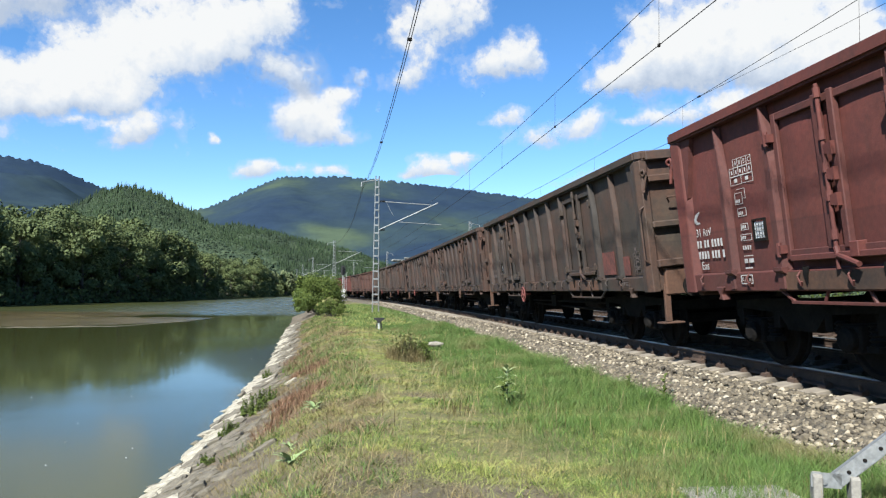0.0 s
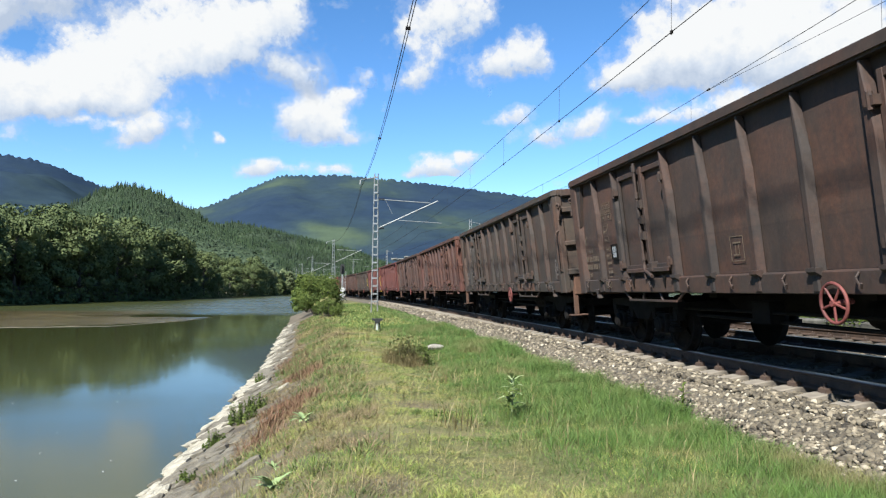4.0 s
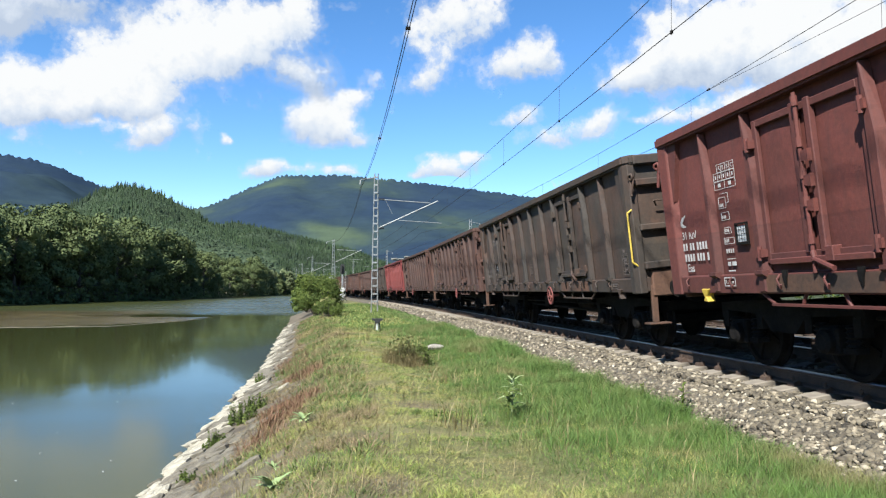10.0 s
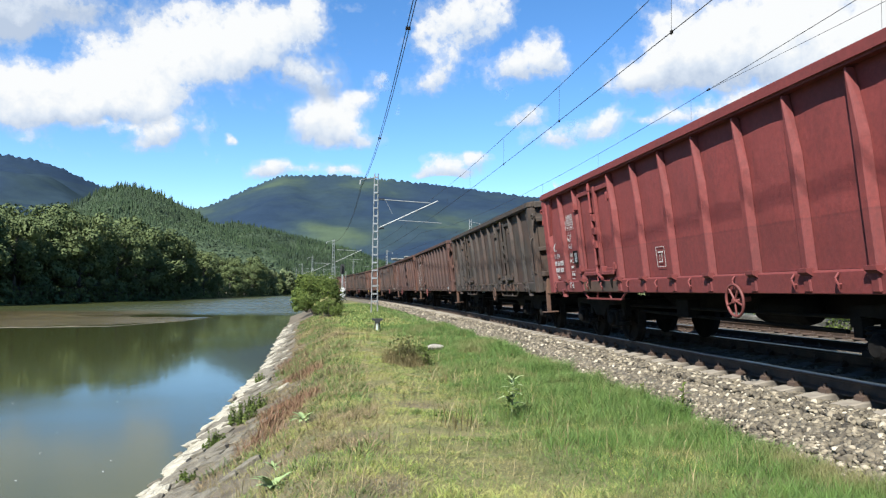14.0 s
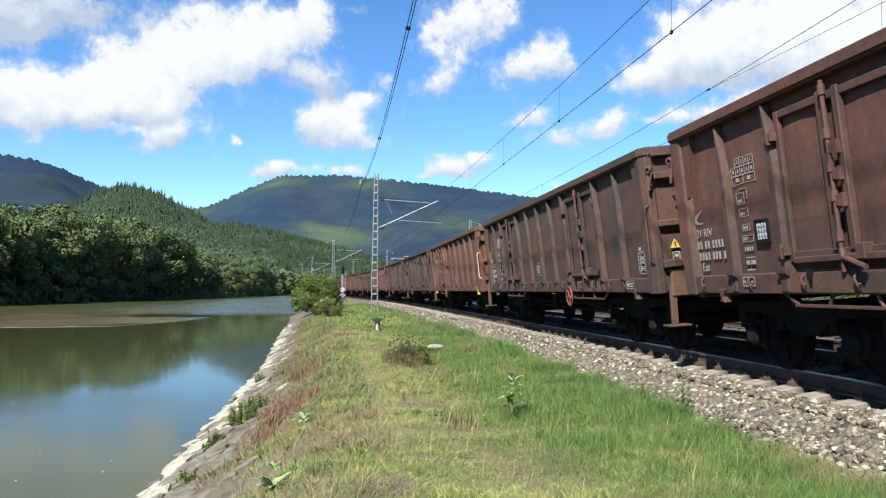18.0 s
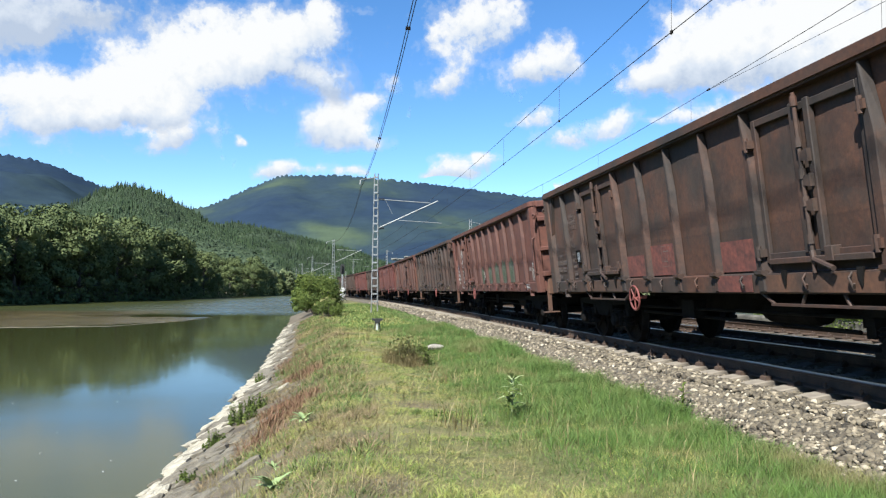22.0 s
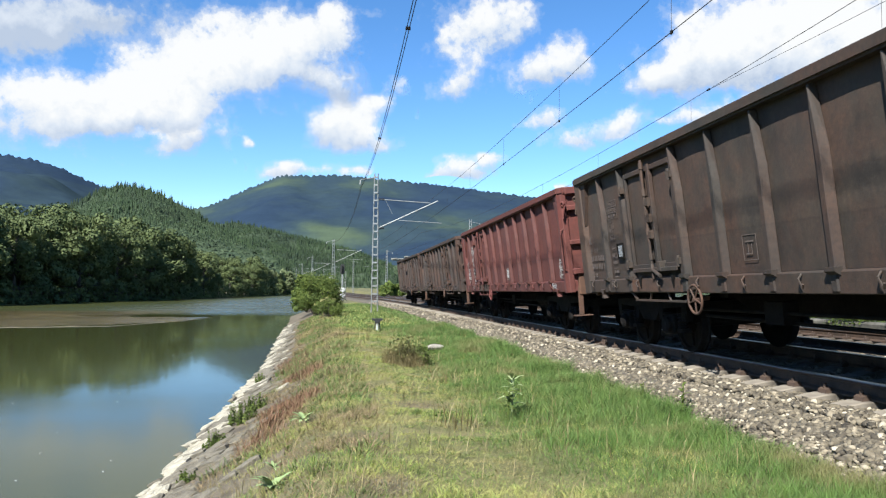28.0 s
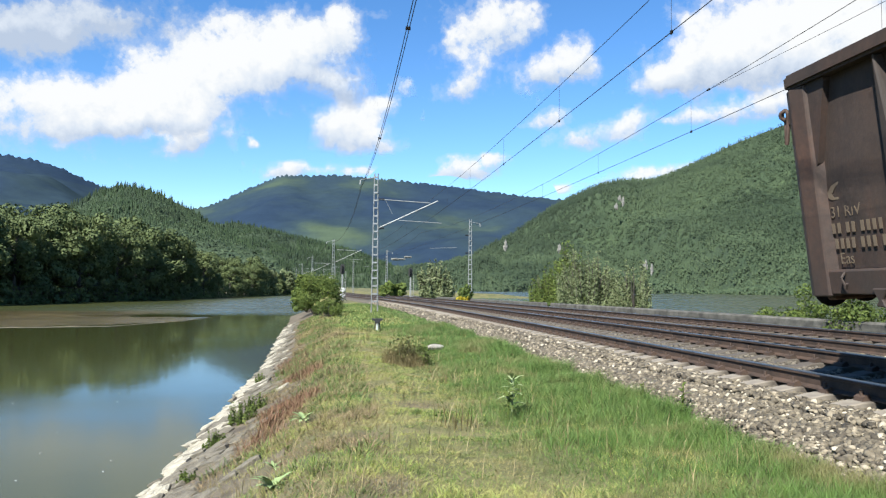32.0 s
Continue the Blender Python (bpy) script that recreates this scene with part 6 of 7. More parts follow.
bush(15.9, 48.2, -0.9, 5.1, 4.8, 0.060, 34000, WILLOW, "large silvery willow bush behind the low wall", "willow_bush", 3, 3.4, 8, None, 70)
bush(15.0, 53.5, -0.9, 4.1, 4.0, 0.065, 17000, BUSHY, "green bush beside the silvery willow", "bush", 4, None, 7, None, 45)
bush(15.6, 51.1, -0.9, 2.9, 5.6, 0.07, 14000, BUSHY, "tall green bush behind the silvery willow", "bush", 9, None, 7, None, 30)
bush(15.6, 48.3, -0.9, 5.6, 2.3, 0.060, 20000, BUSHY, "low green undergrowth in front of the willow", "bush", 10, 2.0, 7, None, 50)
bush(18.9, 47.3, -0.8, 4.2, 4.0, 0.065, 17000, WILLOW, "pale willow shoots behind the low wall", "willow_bush", 5, None, 7, None, 34)
bush(10.9, 94.0, -0.8, 6.0, 5.4, 0.16, 9000, WILLOW, "pale silvery tree-like bush beside the track", "willow_bush", 6, 4.0, 10, None, 70)
bush(6.4, 118.0, -1.0, 5.0, 3.0, 0.3, 1800, BUSHY, "green bush beyond the signal", "bush", 16, 4.0)
bush(11.9, 74.5, -0.75, 1.8, 1.9, 0.16, 1300, BUSHY, "green bush at the foot of a mast", "bush", 7)
bush(11.2, 73.0, -0.75, 1.6, 0.8, 0.1, 900, YELLOWFLOWER, "low clump of yellow flowers", "flower_clump", 8)
for k, (x, y, w, h) in enumerate(((14.6, 19.5, 2.2, 2.5), (15.4, 17.6, 2.4, 2.4), (14.8, 22.4, 1.6, 2.0), (15.0, 15.5, 2.4, 2.2), (14.6, 24.4, 1.3, 1.3), (14.8, 29.0, 0.9, 0.9), (14.6, 33.5, 0.8, 0.8))):
    bush(x, y, -0.85, w, h, 0.055, 4500, BUSHY, "leafy green weeds growing behind the low wall", "bush", 20 + k)
bush(-1.85, 45.5, -0.95, 3.0, 2.55, 0.05, 26000, BUSHY, "bright green bush at the river's edge", "bush", 30, 3.0, 12, 0.7)
bush(-2.7, 52.0, -0.95, 3.0, 2.0, 0.13, 2600, BUSHY, "bright green bush at the river's edge", "bush", 31, 5.0, 9)
bush(-1.15, 40.2, -0.75, 2.0, 1.0, 0.04, 3500, BUSHY, "low green brush in front of the river bush", "bush", 36, 2.4, 9)
bush(-1.3, 41.6, -0.6, 1.2, 0.9, 0.09, 900, DRY, "dry brown weeds beside the bush", "bush", 35)
for k in range(8):
    y = 62 + k * 13
    bush(lat(-7.6, y), y, float(grade(y)) - 0.75, 3.2, 1.8 + 0.4 * (k % 3), 0.22, 1100, BUSHY if k % 3 else WILLOW, "green bush along the embankment's edge", "bush", 40 + k, 6.0)
for k, (x, y, h) in enumerate(((-17.0, 190, 7), (-13.5, 205, 6), (-20.0, 178, 6.5), (-9, 225, 5))):
    bush(x, y, WATER_Z + 0.5, h * 0.9, h, 0.5, 1600, WILLOW if k % 2 == 0 else BUSHY, "pale willow at the bend of the river", "willow_tree", 60 + k)
bush(1.13, 15.0, gz(1.1, 15), 1.0, 0.75, 0.028, 1300, DRY, "brown half-dry shrub in the grass", "shrub", 70, None, 10)
bush(1.5, 14.9, gz(1.5, 15), 0.4, 0.55, 0.03, 350, BUSHY, "green shoots beside the dry shrub", "shrub", 71, None, 5)


def broad_plant(x, y, h, leaves, leaf, material, label, name, seed, upright=0.6):
    """A rosette or stalk with real curved leaves, each of its own."""
    rng = random.Random(seed)
    t = new(name)
    t.matrix_basis = Matrix.Translation((x, y, gz(x, y) + 0.01))
    if upright > 0.5:
        bm = bm_new()
        rod(bm, (0, 0, -0.03), (0.02, 0.0, h), 0.012, 6, 0.005)
        part("stalk", bm, material, t)
    for k in range(leaves):
        a = k * 2.4 + rng.uniform(-0.3, 0.3)
        z = h * (0.25 + 0.7 * k / leaves) if upright > 0.5 else 0.02
        ln, wd = leaf * rng.uniform(0.7, 1.2), leaf * 0.36 * rng.uniform(0.8, 1.1)
        rise = rng.uniform(0.4, 1.3)
        vs, fs = [], []
        for q in range(5):
            s = q / 4
            r = ln * s
            zz = z + ln * (rise * s - 0.55 * s * s)
            half = wd * math.sin(math.pi * min(1, 0.12 + 0.88 * s)) * 0.5
            for e in (-1, 0, 1):
                vs.append((r * math.cos(a) - e * half * math.sin(a), r * math.sin(a) + e * half * math.cos(a), zz + (0.25 * half if e else 0)))
        for q in range(4):
            for e in (0, 1):
                i = q * 3 + e
                fs.append((i, i + 1, i + 4, i + 3))
        part("leaf", mesh_from("leaf", vs, fs, material, True), None, t)
    return tagged(t, label, "plant")


PALELEAF = leaf_material("pale_weed_leaf", (0.155, 0.205, 0.09), (0.29, 0.33, 0.18), 4)
DOCK = leaf_material("dock_leaf", (0.1501, 0.2212, 0.0869), (0.2686, 0.3318, 0.1659), 4)
broad_plant(1.98, 8.85, 0.50, 16, 0.16, PALELEAF, "tall weed with pale green leaves in the grass", "weed", 1, 0.9)
broad_plant(1.9, 8.7, 0.34, 9, 0.15, BUSHY, "green leafy weed in the grass", "weed", 2, 0.9)
broad_plant(-0.62, 6.35, 0.2, 21, 0.17, DOCK, "broad-leaved dock plant at the bank's top", "dock_plant", 3, 0.1)
broad_plant(-0.54, 9.3, 0.2, 13, 0.16, DOCK, "broad-leaved dock plant at the bank's top", "dock_plant", 4, 0.1)
broad_plant(-0.70, 7.24, 0.2, 9, 0.11, DOCK, "broad-leaved dock plant at the bank's top", "dock_plant", 5, 0.1)
broad_plant(4.05, 8.6, 0.42, 9, 0.12, BUSHY, "dark green weed at the ballast's edge", "weed", 6, 0.9)
broad_plant(3.95, 9.6, 0.3, 8, 0.10, BUSHY, "dark green weed at the ballast's edge", "weed", 7, 0.9)
for k, (x, y, h) in enumerate(((-1.75, 12.6, 0.5), (-1.95, 11.3, 0.35), (-1.6, 13.4, 0.4), (-2.15, 19.0, 0.45), (-1.9, 9.2, 0.25))):
    bush(x, y, gz(x, y) - 0.02, h * 1.2, h, 0.018, 1700, BUSHY, "bright green herb growing between bank stones", "herb", 80 + k, None, 5, None, 26)

# ---- clouds: a far backdrop of sky, drifting with the wind ----
def cloud_material():
    """Glowing cumulus: thick white hearts, undersides' shade put into the colour as grey, edges that fray into thin
    veils.
    """
    m = bpy.data.materials.new("cloud")
    m.use_nodes = True
    n, l = m.node_tree.nodes, m.node_tree.links
    n.remove(n["Principled BSDF"])
    at = n.new("ShaderNodeAttribute")
    at.attribute_name = "puff"
    sh = n.new("ShaderNodeAttribute")
    sh.attribute_name = "underside"
    c = obj_coord(n)

    def math2(op, a, b):
        q = n.new("ShaderNodeMath")
        q.operation = op
        for s, v in zip(q.inputs, (a, b)):
            if isinstance(v, (int, float)):
                s.default_value = v
            else:
                l.new(v, s)
        return q.outputs[0]
    big, small = noise_tex(n, l, 0.0058, 9, c, 0.54), noise_tex(n, l, 0.022, 7, c, 0.62)
    ripple = math2("ADD", math2("MULTIPLY", math2("SUBTRACT", big, 0.5), 1.25), math2("MULTIPLY", math2("SUBTRACT", small, 0.5), 0.55))
    body = math2("ADD", at.outputs["Fac"], ripple)
    r = n.new("ShaderNodeValToRGB")
    r.color_ramp.interpolation = "EASE"
    e = r.color_ramp.elements
    while len(e) < 5:
        e.new(0.5)
    for q, (pos, val) in zip(e, ((0.08, 0.0), (0.29, 0.18), (0.46, 0.55), (0.61, 0.92), (0.74, 1.0))):
        q.position, q.color = pos, (val, val, val, 1)
    l.new(body, r.inputs["Fac"])
    lit = math2("ADD", math2("MULTIPLY", body, 0.50), math2("ADD", math2("MULTIPLY", ripple, 0.30), 0.52))
    grey = math2("SUBTRACT", lit, math2("MULTIPLY", sh.outputs["Fac"], 1.2))
    col = ramp(n, l, grey, [(0.25, (0.52, 0.62, 0.78)), (0.62, (0.74, 0.82, 0.93)), (0.95, (0.97, 0.99, 1.0))])
    em = n.new("ShaderNodeEmission")
    l.new(col, em.inputs["Color"])
    em.inputs["Strength"].default_value = CLOUD_GLOW
    tr = n.new("ShaderNodeBsdfTransparent")
    mx = n.new("ShaderNodeMixShader")
    l.new(r.outputs["Color"], mx.inputs[0])
    l.new(tr.outputs[0], mx.inputs[1])
    l.new(em.outputs[0], mx.inputs[2])
    l.new(mx.outputs[0], n["Material Output"].inputs["Surface"])
    return m


CLOUD_GLOW = 0.385
CLOUD = cloud_material()
CLOUD_R = 4700.0
drifts = []


def cloud(blobs, drift, fall, label, shade=0.5, reach=22, veil=0.0):
    """One cloud bank: puffs (bearing and height as a sight line, half width, half height, thickness)."""
    B = np.array(blobs, dtype=float)
    x0, x1 = (B[:, 0] - 2.4 * B[:, 2]).min(), (B[:, 0] + 2.4 * B[:, 2]).max()
    y0, y1 = (B[:, 1] - 2.4 * B[:, 3]).min(), (B[:, 1] + 2.4 * B[:, 3]).max()
    px, py = np.meshgrid(np.linspace(x0, x1, max(16, int((x1 - x0) / 5))), np.linspace(y0, y1, max(16, int((y1 - y0) / 5))))
    seed = len(drifts) + 1.0

    def dens(px, py):
        # the wind frays the puffs
        wx = px + 26 * fbm(px, py, 55, seed) + 7 * fbm(px, py, 16, seed + 20)
        wy = py + 16 * fbm(px, py, 55, seed + 40) + 6 * fbm(px, py, 16, seed + 60)
        d = np.zeros_like(px)
        for cx, cy, rx, ry, a in B:
            d = d + a * np.exp(-0.92 * (((wx - cx) / rx) ** 2 + ((wy - cy) / ry) ** 2))
        return 1.15 * np.tanh(d / 1.15)
    d = dens(px, py)
    under = np.clip(dens(px, py - reach) - dens(px, py + reach), -0.2, 0.8) * shade + veil
    edge = np.minimum.reduce([px - x0, x1 - px, py - y0, y1 - py]) / 25
    d = d * np.clip(edge, 0, 1) - 0.5 * (1 - np.clip(edge, 0, 1)) - 0.10
    m3 = aim(0.0).to_3x3()
    rays = np.stack([(px - 784) / 1296, (441 - py) / 1296, -np.ones_like(px)], -1) @ np.array(m3).T
    rays /= np.linalg.norm(rays, axis=-1)[..., None]
    P = rays * (CLOUD_R + 25.0 * len(drifts))
    me = grid_mesh("cloud", P[..., 0], P[..., 1], P[..., 2], CLOUD)
    for name, val in (("puff", d), ("underside", under)):
        q = me.attributes.new(name, "FLOAT", "POINT")
        q.data.foreach_set("value", val.ravel().astype(np.float32))
    ob = tagged(new("cloud", me), label, "cloud", "fair-weather clouds", "structure")
    drifts.append((ob, drift, fall))
    return ob


cloud([(535, 30, 40, 38, 0.9), (465, 50, 70, 50, 1.15), (385, 75, 75, 55, 1.2), (305, 108, 70, 55, 1.2), (225, 132, 65, 50, 1.2), (150, 152, 65, 45, 1.15), (70, 175, 80, 42, 1.1), (30, 140, 55, 38, 1.0), (120, 205, 130, 18, 0.7), (270, 178, 70, 30, 0.8), (440, 110, 60, 26, 0.6), (235, 45, 55, 34, 0.5), (330, 12, 45, 25, 0.55), (150, 75, 40, 26, 0.35), (-120, 170, 120, 60, 1.0)], 88, 20, "large bright white cloud bank with grey underside")
cloud([(40, 0, 170, 40, 0.8), (-60, 30, 160, 40, 0.9), (20, 50, 60, 18, 0.4), (230, 40, 60, 36, 0.5)], 80, 16, "thin grey veil of cloud", 0.5, 30, 0.42)
cloud([(305, 218, 46, 24, 0.95), (270, 243, 36, 22, 0.9), (210, 218, 60, 14, 0.6), (50, 240, 30, 11, 0.55), (120, 216, 60, 10, 0.45)], 66, 8, "small white cloud puff")
cloud([(555, 138, 62, 36, 0.62), (510, 118, 36, 30, 0.5), (585, 158, 40, 20, 0.5)], 65, 12, "thin greyish cloud", 0.5, 26, 0.30)
cloud([(655, 146, 26, 18, 0.7), (625, 22, 38, 18, 0.4), (700, 195, 12, 14, 0.45)], 65, 12, "thin white cloud scrap")
cloud([(590, 192, 44, 28, 1.1), (545, 218, 34, 30, 1.05), (600, 228, 46, 24, 0.9), (630, 172, 22, 16, 0.75), (640, 248, 26, 12, 0.6)], 57, 12, "white cumulus cloud puff")
cloud([(800, 40, 56, 46, 0.95), (850, 15, 50, 28, 0.85), (765, 118, 38, 36, 0.8), (748, 150, 24, 16, 0.6), (735, 58, 16, 26, 0.55), (875, 60, 40, 26, 0.45)], 80, 14, "white ragged cumulus cloud")
cloud([(945, 108, 46, 32, 0.95), (975, 85, 26, 26, 0.75), (905, 128, 40, 20, 0.7), (870, 105, 45, 24, 0.35), (1000, 112, 26, 22, 0.4)], 78, 12, "white ragged cumulus cloud")
cloud([(1270, 55, 90, 52, 1.15), (1390, 45, 120, 62, 1.2), (1510, 50, 120, 80, 1.1), (1160, 132, 66, 34, 1.05), (1215, 92, 50, 38, 1.1), (1110, 150, 40, 20, 0.8), (1180, 45, 26, 26, 0.6), (1280, 130, 110, 34, 0.7), (1430, 120, 120, 40, 0.75), (1650, 120, 140, 80, 0.9)], 68, 6, "great bright cloud bank with blue-grey underside", 0.6, 40)
cloud([(975, 248, 40, 18, 0.8), (1035, 224, 52, 20, 0.75), (1085, 200, 36, 18, 0.6)], 58, 6, "thin white cloud streak")
cloud([(940, 205, 34, 18, 0.62), (890, 218, 24, 10, 0.4)], 58, 6, "thin white cloud streak")
cloud([(1225, 207, 60, 17, 0.95), (1310, 185, 66, 20, 0.95), (1150, 217, 36, 9, 0.5), (1400, 165, 70, 22, 0.8), (1500, 140, 90, 30, 0.7)], 55, 3, "white cloud band")
cloud([(1130, 305, 64, 15, 0.95), (1040, 325, 36, 11, 0.75), (1190, 292, 30, 10, 0.7)], 42, 3, "white cloud low over the mountainside")
cloud([(800, 294, 48, 17, 1.05), (848, 277, 24, 12, 0.9), (760, 312, 34, 11, 0.8), (735, 318, 18, 7, 0.5)], 45, 3, "small white cumulus above the mountain")
cloud([(485, 298, 38, 17, 1.1), (445, 314, 22, 11, 0.9), (540, 302, 30, 8, 0.5), (615, 304, 36, 8, 0.9)], 42, 2, "white cloud rising behind the mountain crest")
cloud([(925, 338, 42, 12, 0.95), (975, 328, 30, 10, 0.85)], 34, 2, "low white cloud behind the ridge")
cloud([(408, 250, 13, 12, 0.7), (398, 240, 12, 6, 0.5), (735, 240, 8, 8, 0.8), (420, 252, 6, 8, 0.5)], 52, 4, "tiny scrap of white cloud")


def drift_clouds():
    """The wind carries each bank slowly to the right, from the time at which it was laid out."""
    for ob, drift, fall in drifts:
        rows = []
        for t in (0.0, 8.0, 16.0, 24.0, 32.0):
            k = (t - 13.0) / 26.0
            rows.append((t, Matrix.Translation(EYE) @ Matrix.Rotation(-drift * k / 1296, 4, "Z") @ Matrix.Rotation(-fall * k / 1296, 4, "X")))
        walk(ob, rows)

# ---- pieces last: grass, stones, sleepers ----
G = np.random.default_rng(21)


def z_at(x, y):
    z = ground_z(x, y) + np.where(x - line_x(y) < -2.4, hummock(x, y), 0)
    # the river bank's facing lies over the earth
    e = x - line_x(y) + near_edge(y)
    facing = WATER_Z + 0.05 + e * (1.05 + grade(y) * 0.7) / 2.1
    return np.where((e < 1.75) & (y < 62), np.maximum(z, facing), z)


def blade_mesh(name, x, y, h, wd, lean, material, label, z=None, out=None):
    """Grass blades, each a bent strip that ends in a point; out: the way each one leans."""
    k = len(x)
    a = G.uniform(0, 2 * math.pi, k)
    z0 = (z_at(x, y) if z is None else z) - 0.03
    dx, dy = np.cos(a), np.sin(a)
    way = a + 1.3 if out is None else out
    lx, ly = lean * h * np.cos(way), lean * h * np.sin(way)
    def ring(t, w, f):
        return [np.stack([x + lx * f + s * dx * wd * w, y + ly * f + s * dy * wd * w, z0 + h * t], 1) for s in (-0.5, 0.5)]
    b0, b1 = ring(0, 1.0, 0.0)
    m0, m1 = ring(0.55, 0.8, 0.3)
    tip = np.stack([x + lx, y + ly, z0 + h * 0.97], 1)
    v = np.stack([b0, b1, m1, m0, tip], 1).reshape(-1, 3)
    i = np.arange(k) * 5
    f4 = np.stack([i, i + 1, i + 2, i + 3], 1)
    f3 = np.stack([i + 3, i + 2, i + 4], 1)
    me = bpy.data.meshes.new(name)
    me.vertices.add(len(v))
    me.vertices.foreach_set("co", v.astype(np.float32).ravel())
    loops = np.concatenate([f4.ravel(), f3.ravel()])
    me.loops.add(len(loops))
    me.loops.foreach_set("vertex_index", loops.astype(np.int32))
    me.polygons.add(2 * k)
    me.polygons.foreach_set("loop_start", np.concatenate([np.arange(k) * 4, 4 * k + np.arange(k) * 3]))
    me.polygons.foreach_set("loop_total", np.concatenate([np.full(k, 4), np.full(k, 3)]))
    me.materials.append(material)
    me.update(calc_edges=True)
    return tagged(new(name, me), label, "grass", kind="stuff")


def grass_material(name, stops, scale, patch, dry=None):
    m, n, l, p = shader(name, 0.7)
    geo = n.new("ShaderNodeNewGeometry")
    tone = ramp(n, l, geo.outputs["Random Per Island"], stops)
    c = obj_coord(n)
    wear = ramp(n, l, noise_tex(n, l, scale, 4, c), [(0.35, (0, 0, 0)), (0.62, (1, 1, 1))])
    tone = mixed(n, l, wear, tone, patch)
    clump = ramp(n, l, noise_tex(n, l, 8.0, 4, c, 0.6), [(0.32, (0.50, 0.53, 0.46)), (0.50, (1.0, 1.0, 1.0)), (0.68, (1.38, 1.32, 1.25))])
    tone = mixed(n, l, 1.0, tone, clump, "MULTIPLY")
    if dry:
        thirst = ramp(n, l, noise_tex(n, l, 0.8, 5, c, 0.65), [(0.52 if scale < 1 else 0.45, (0, 0, 0)), (0.66, (0.9, 0.9, 0.9))])
        tone = mixed(n, l, thirst, tone, dry)
    l.new(tone, p.inputs["Base Color"])
    p.inputs["Specular IOR Level"].default_value = 0.3
    return m


LUSH = grass_material("lush_grass", [(0.0, (0.026, 0.062, 0.010)), (0.55, (0.066, 0.116, 0.024)), (1.0, (0.150, 0.162, 0.056))], 0.9, (0.068, 0.122, 0.026), (0.150, 0.132, 0.055))
MOWN = grass_material("short_worn_grass", [(0.0, (0.074, 0.130, 0.020)), (0.5, (0.176, 0.226, 0.050)), (1.0, (0.300, 0.300, 0.112))], 1.2, (0.212, 0.238, 0.058), (0.280, 0.232, 0.096))
STRAW = grass_material("dry_straw_grass", [(0.0, (0.100, 0.078, 0.035)), (0.6, (0.195, 0.158, 0.073)), (1.0, (0.300, 0.262, 0.140))], 2.0, (0.160, 0.127, 0.057))
RUSSET = grass_material("russet_dry_weeds", [(0.0, (0.10, 0.048, 0.026)), (1.0, (0.20, 0.11, 0.06))], 2.0, (0.14, 0.078, 0.045))

LITTER = grass_material("withered_litter", [(0.0, (0.075, 0.054, 0.030)), (0.6, (0.180, 0.128, 0.070)), (1.0, (0.330, 0.262, 0.155))], 1.6, (0.165, 0.122, 0.066))


def field(k, y0, y1, u0, u1, power=1.6):
    """Places over a stretch of embankment, thicker near the camera."""
    t = G.random(k) ** power
    y = y0 + (y1 - y0) * t
    u = G.uniform(u0, u1, k)
    return u + line_x(y), y


def tufts(count, per, y0, y1, u0, u1, power, spread):
    """Tufts of blades: places, the way each blade leans out of its tuft, and each tuft's vigour."""
    x, y = field(count, y0, y1, u0, u1, power)
    grow = np.clip(0.75 + 1.1 * fbm(x, y, 0.9, 3), 0.3, 1.5) * G.uniform(0.7, 1.3, count)
    o = np.repeat(np.arange(count), per)
    a = G.uniform(0, 2 * math.pi, len(o))
    r = spread * np.sqrt(G.random(len(o))) * (1 + 0.02 * y[o])
    return x[o] + r * np.cos(a), y[o] + r * np.sin(a), a + G.normal(0, 0.5, len(o)), grow[o]


def thinned(x, y, *rest):
    """Leaves out blades on the bare bank and on the worn spots."""
    rise = (x - line_x(y) + near_edge(y) - 1.30) / 1.0 + 1.5 * fbm(x, y, 0.7, 8)
    worn = sum(np.clip(1.4 - np.hypot(x - cx, (y - cy) * 0.8) / r, 0, 0.8) for cx, cy, r in DRYSPOTS)
    keep = G.random(len(x)) < np.clip(rise, 0.05, 1) - worn
    return [q[keep] for q in (x, y, *rest)]


x, y = thinned(*field(100000, 2.6, 34, -7.6, -3.0, 1.7))
blade_mesh("meadow_grass", x, y, 0.02 + 0.04 * G.random(len(x)), 0.003 + 0.00035 * y, 1.1, MOWN, "short trodden grass on the path")
x, y, way, grow = thinned(*tufts(21000, 11, 2.6, 34, -7.6, -3.0, 1.75, 0.045))
blade_mesh("meadow_grass", x, y, 0.03 + 0.055 * grow * (0.4 + 0.6 * G.random(len(x))), 0.003 + 0.00032 * y, G.uniform(0.4, 1.3, len(x)), MOWN, "tufts of short grass on the path", None, way)
x, y, way, grow = thinned(*tufts(5200, 9, 2.6, 24, -7.4, -3.8, 1.6, 0.06))
blade_mesh("dry_grass", x, y, 0.02 + 0.04 * G.random(len(x)), 0.0026 + 0.00028 * y, 2.6, STRAW, "withered blades lying in the short grass", None, way)
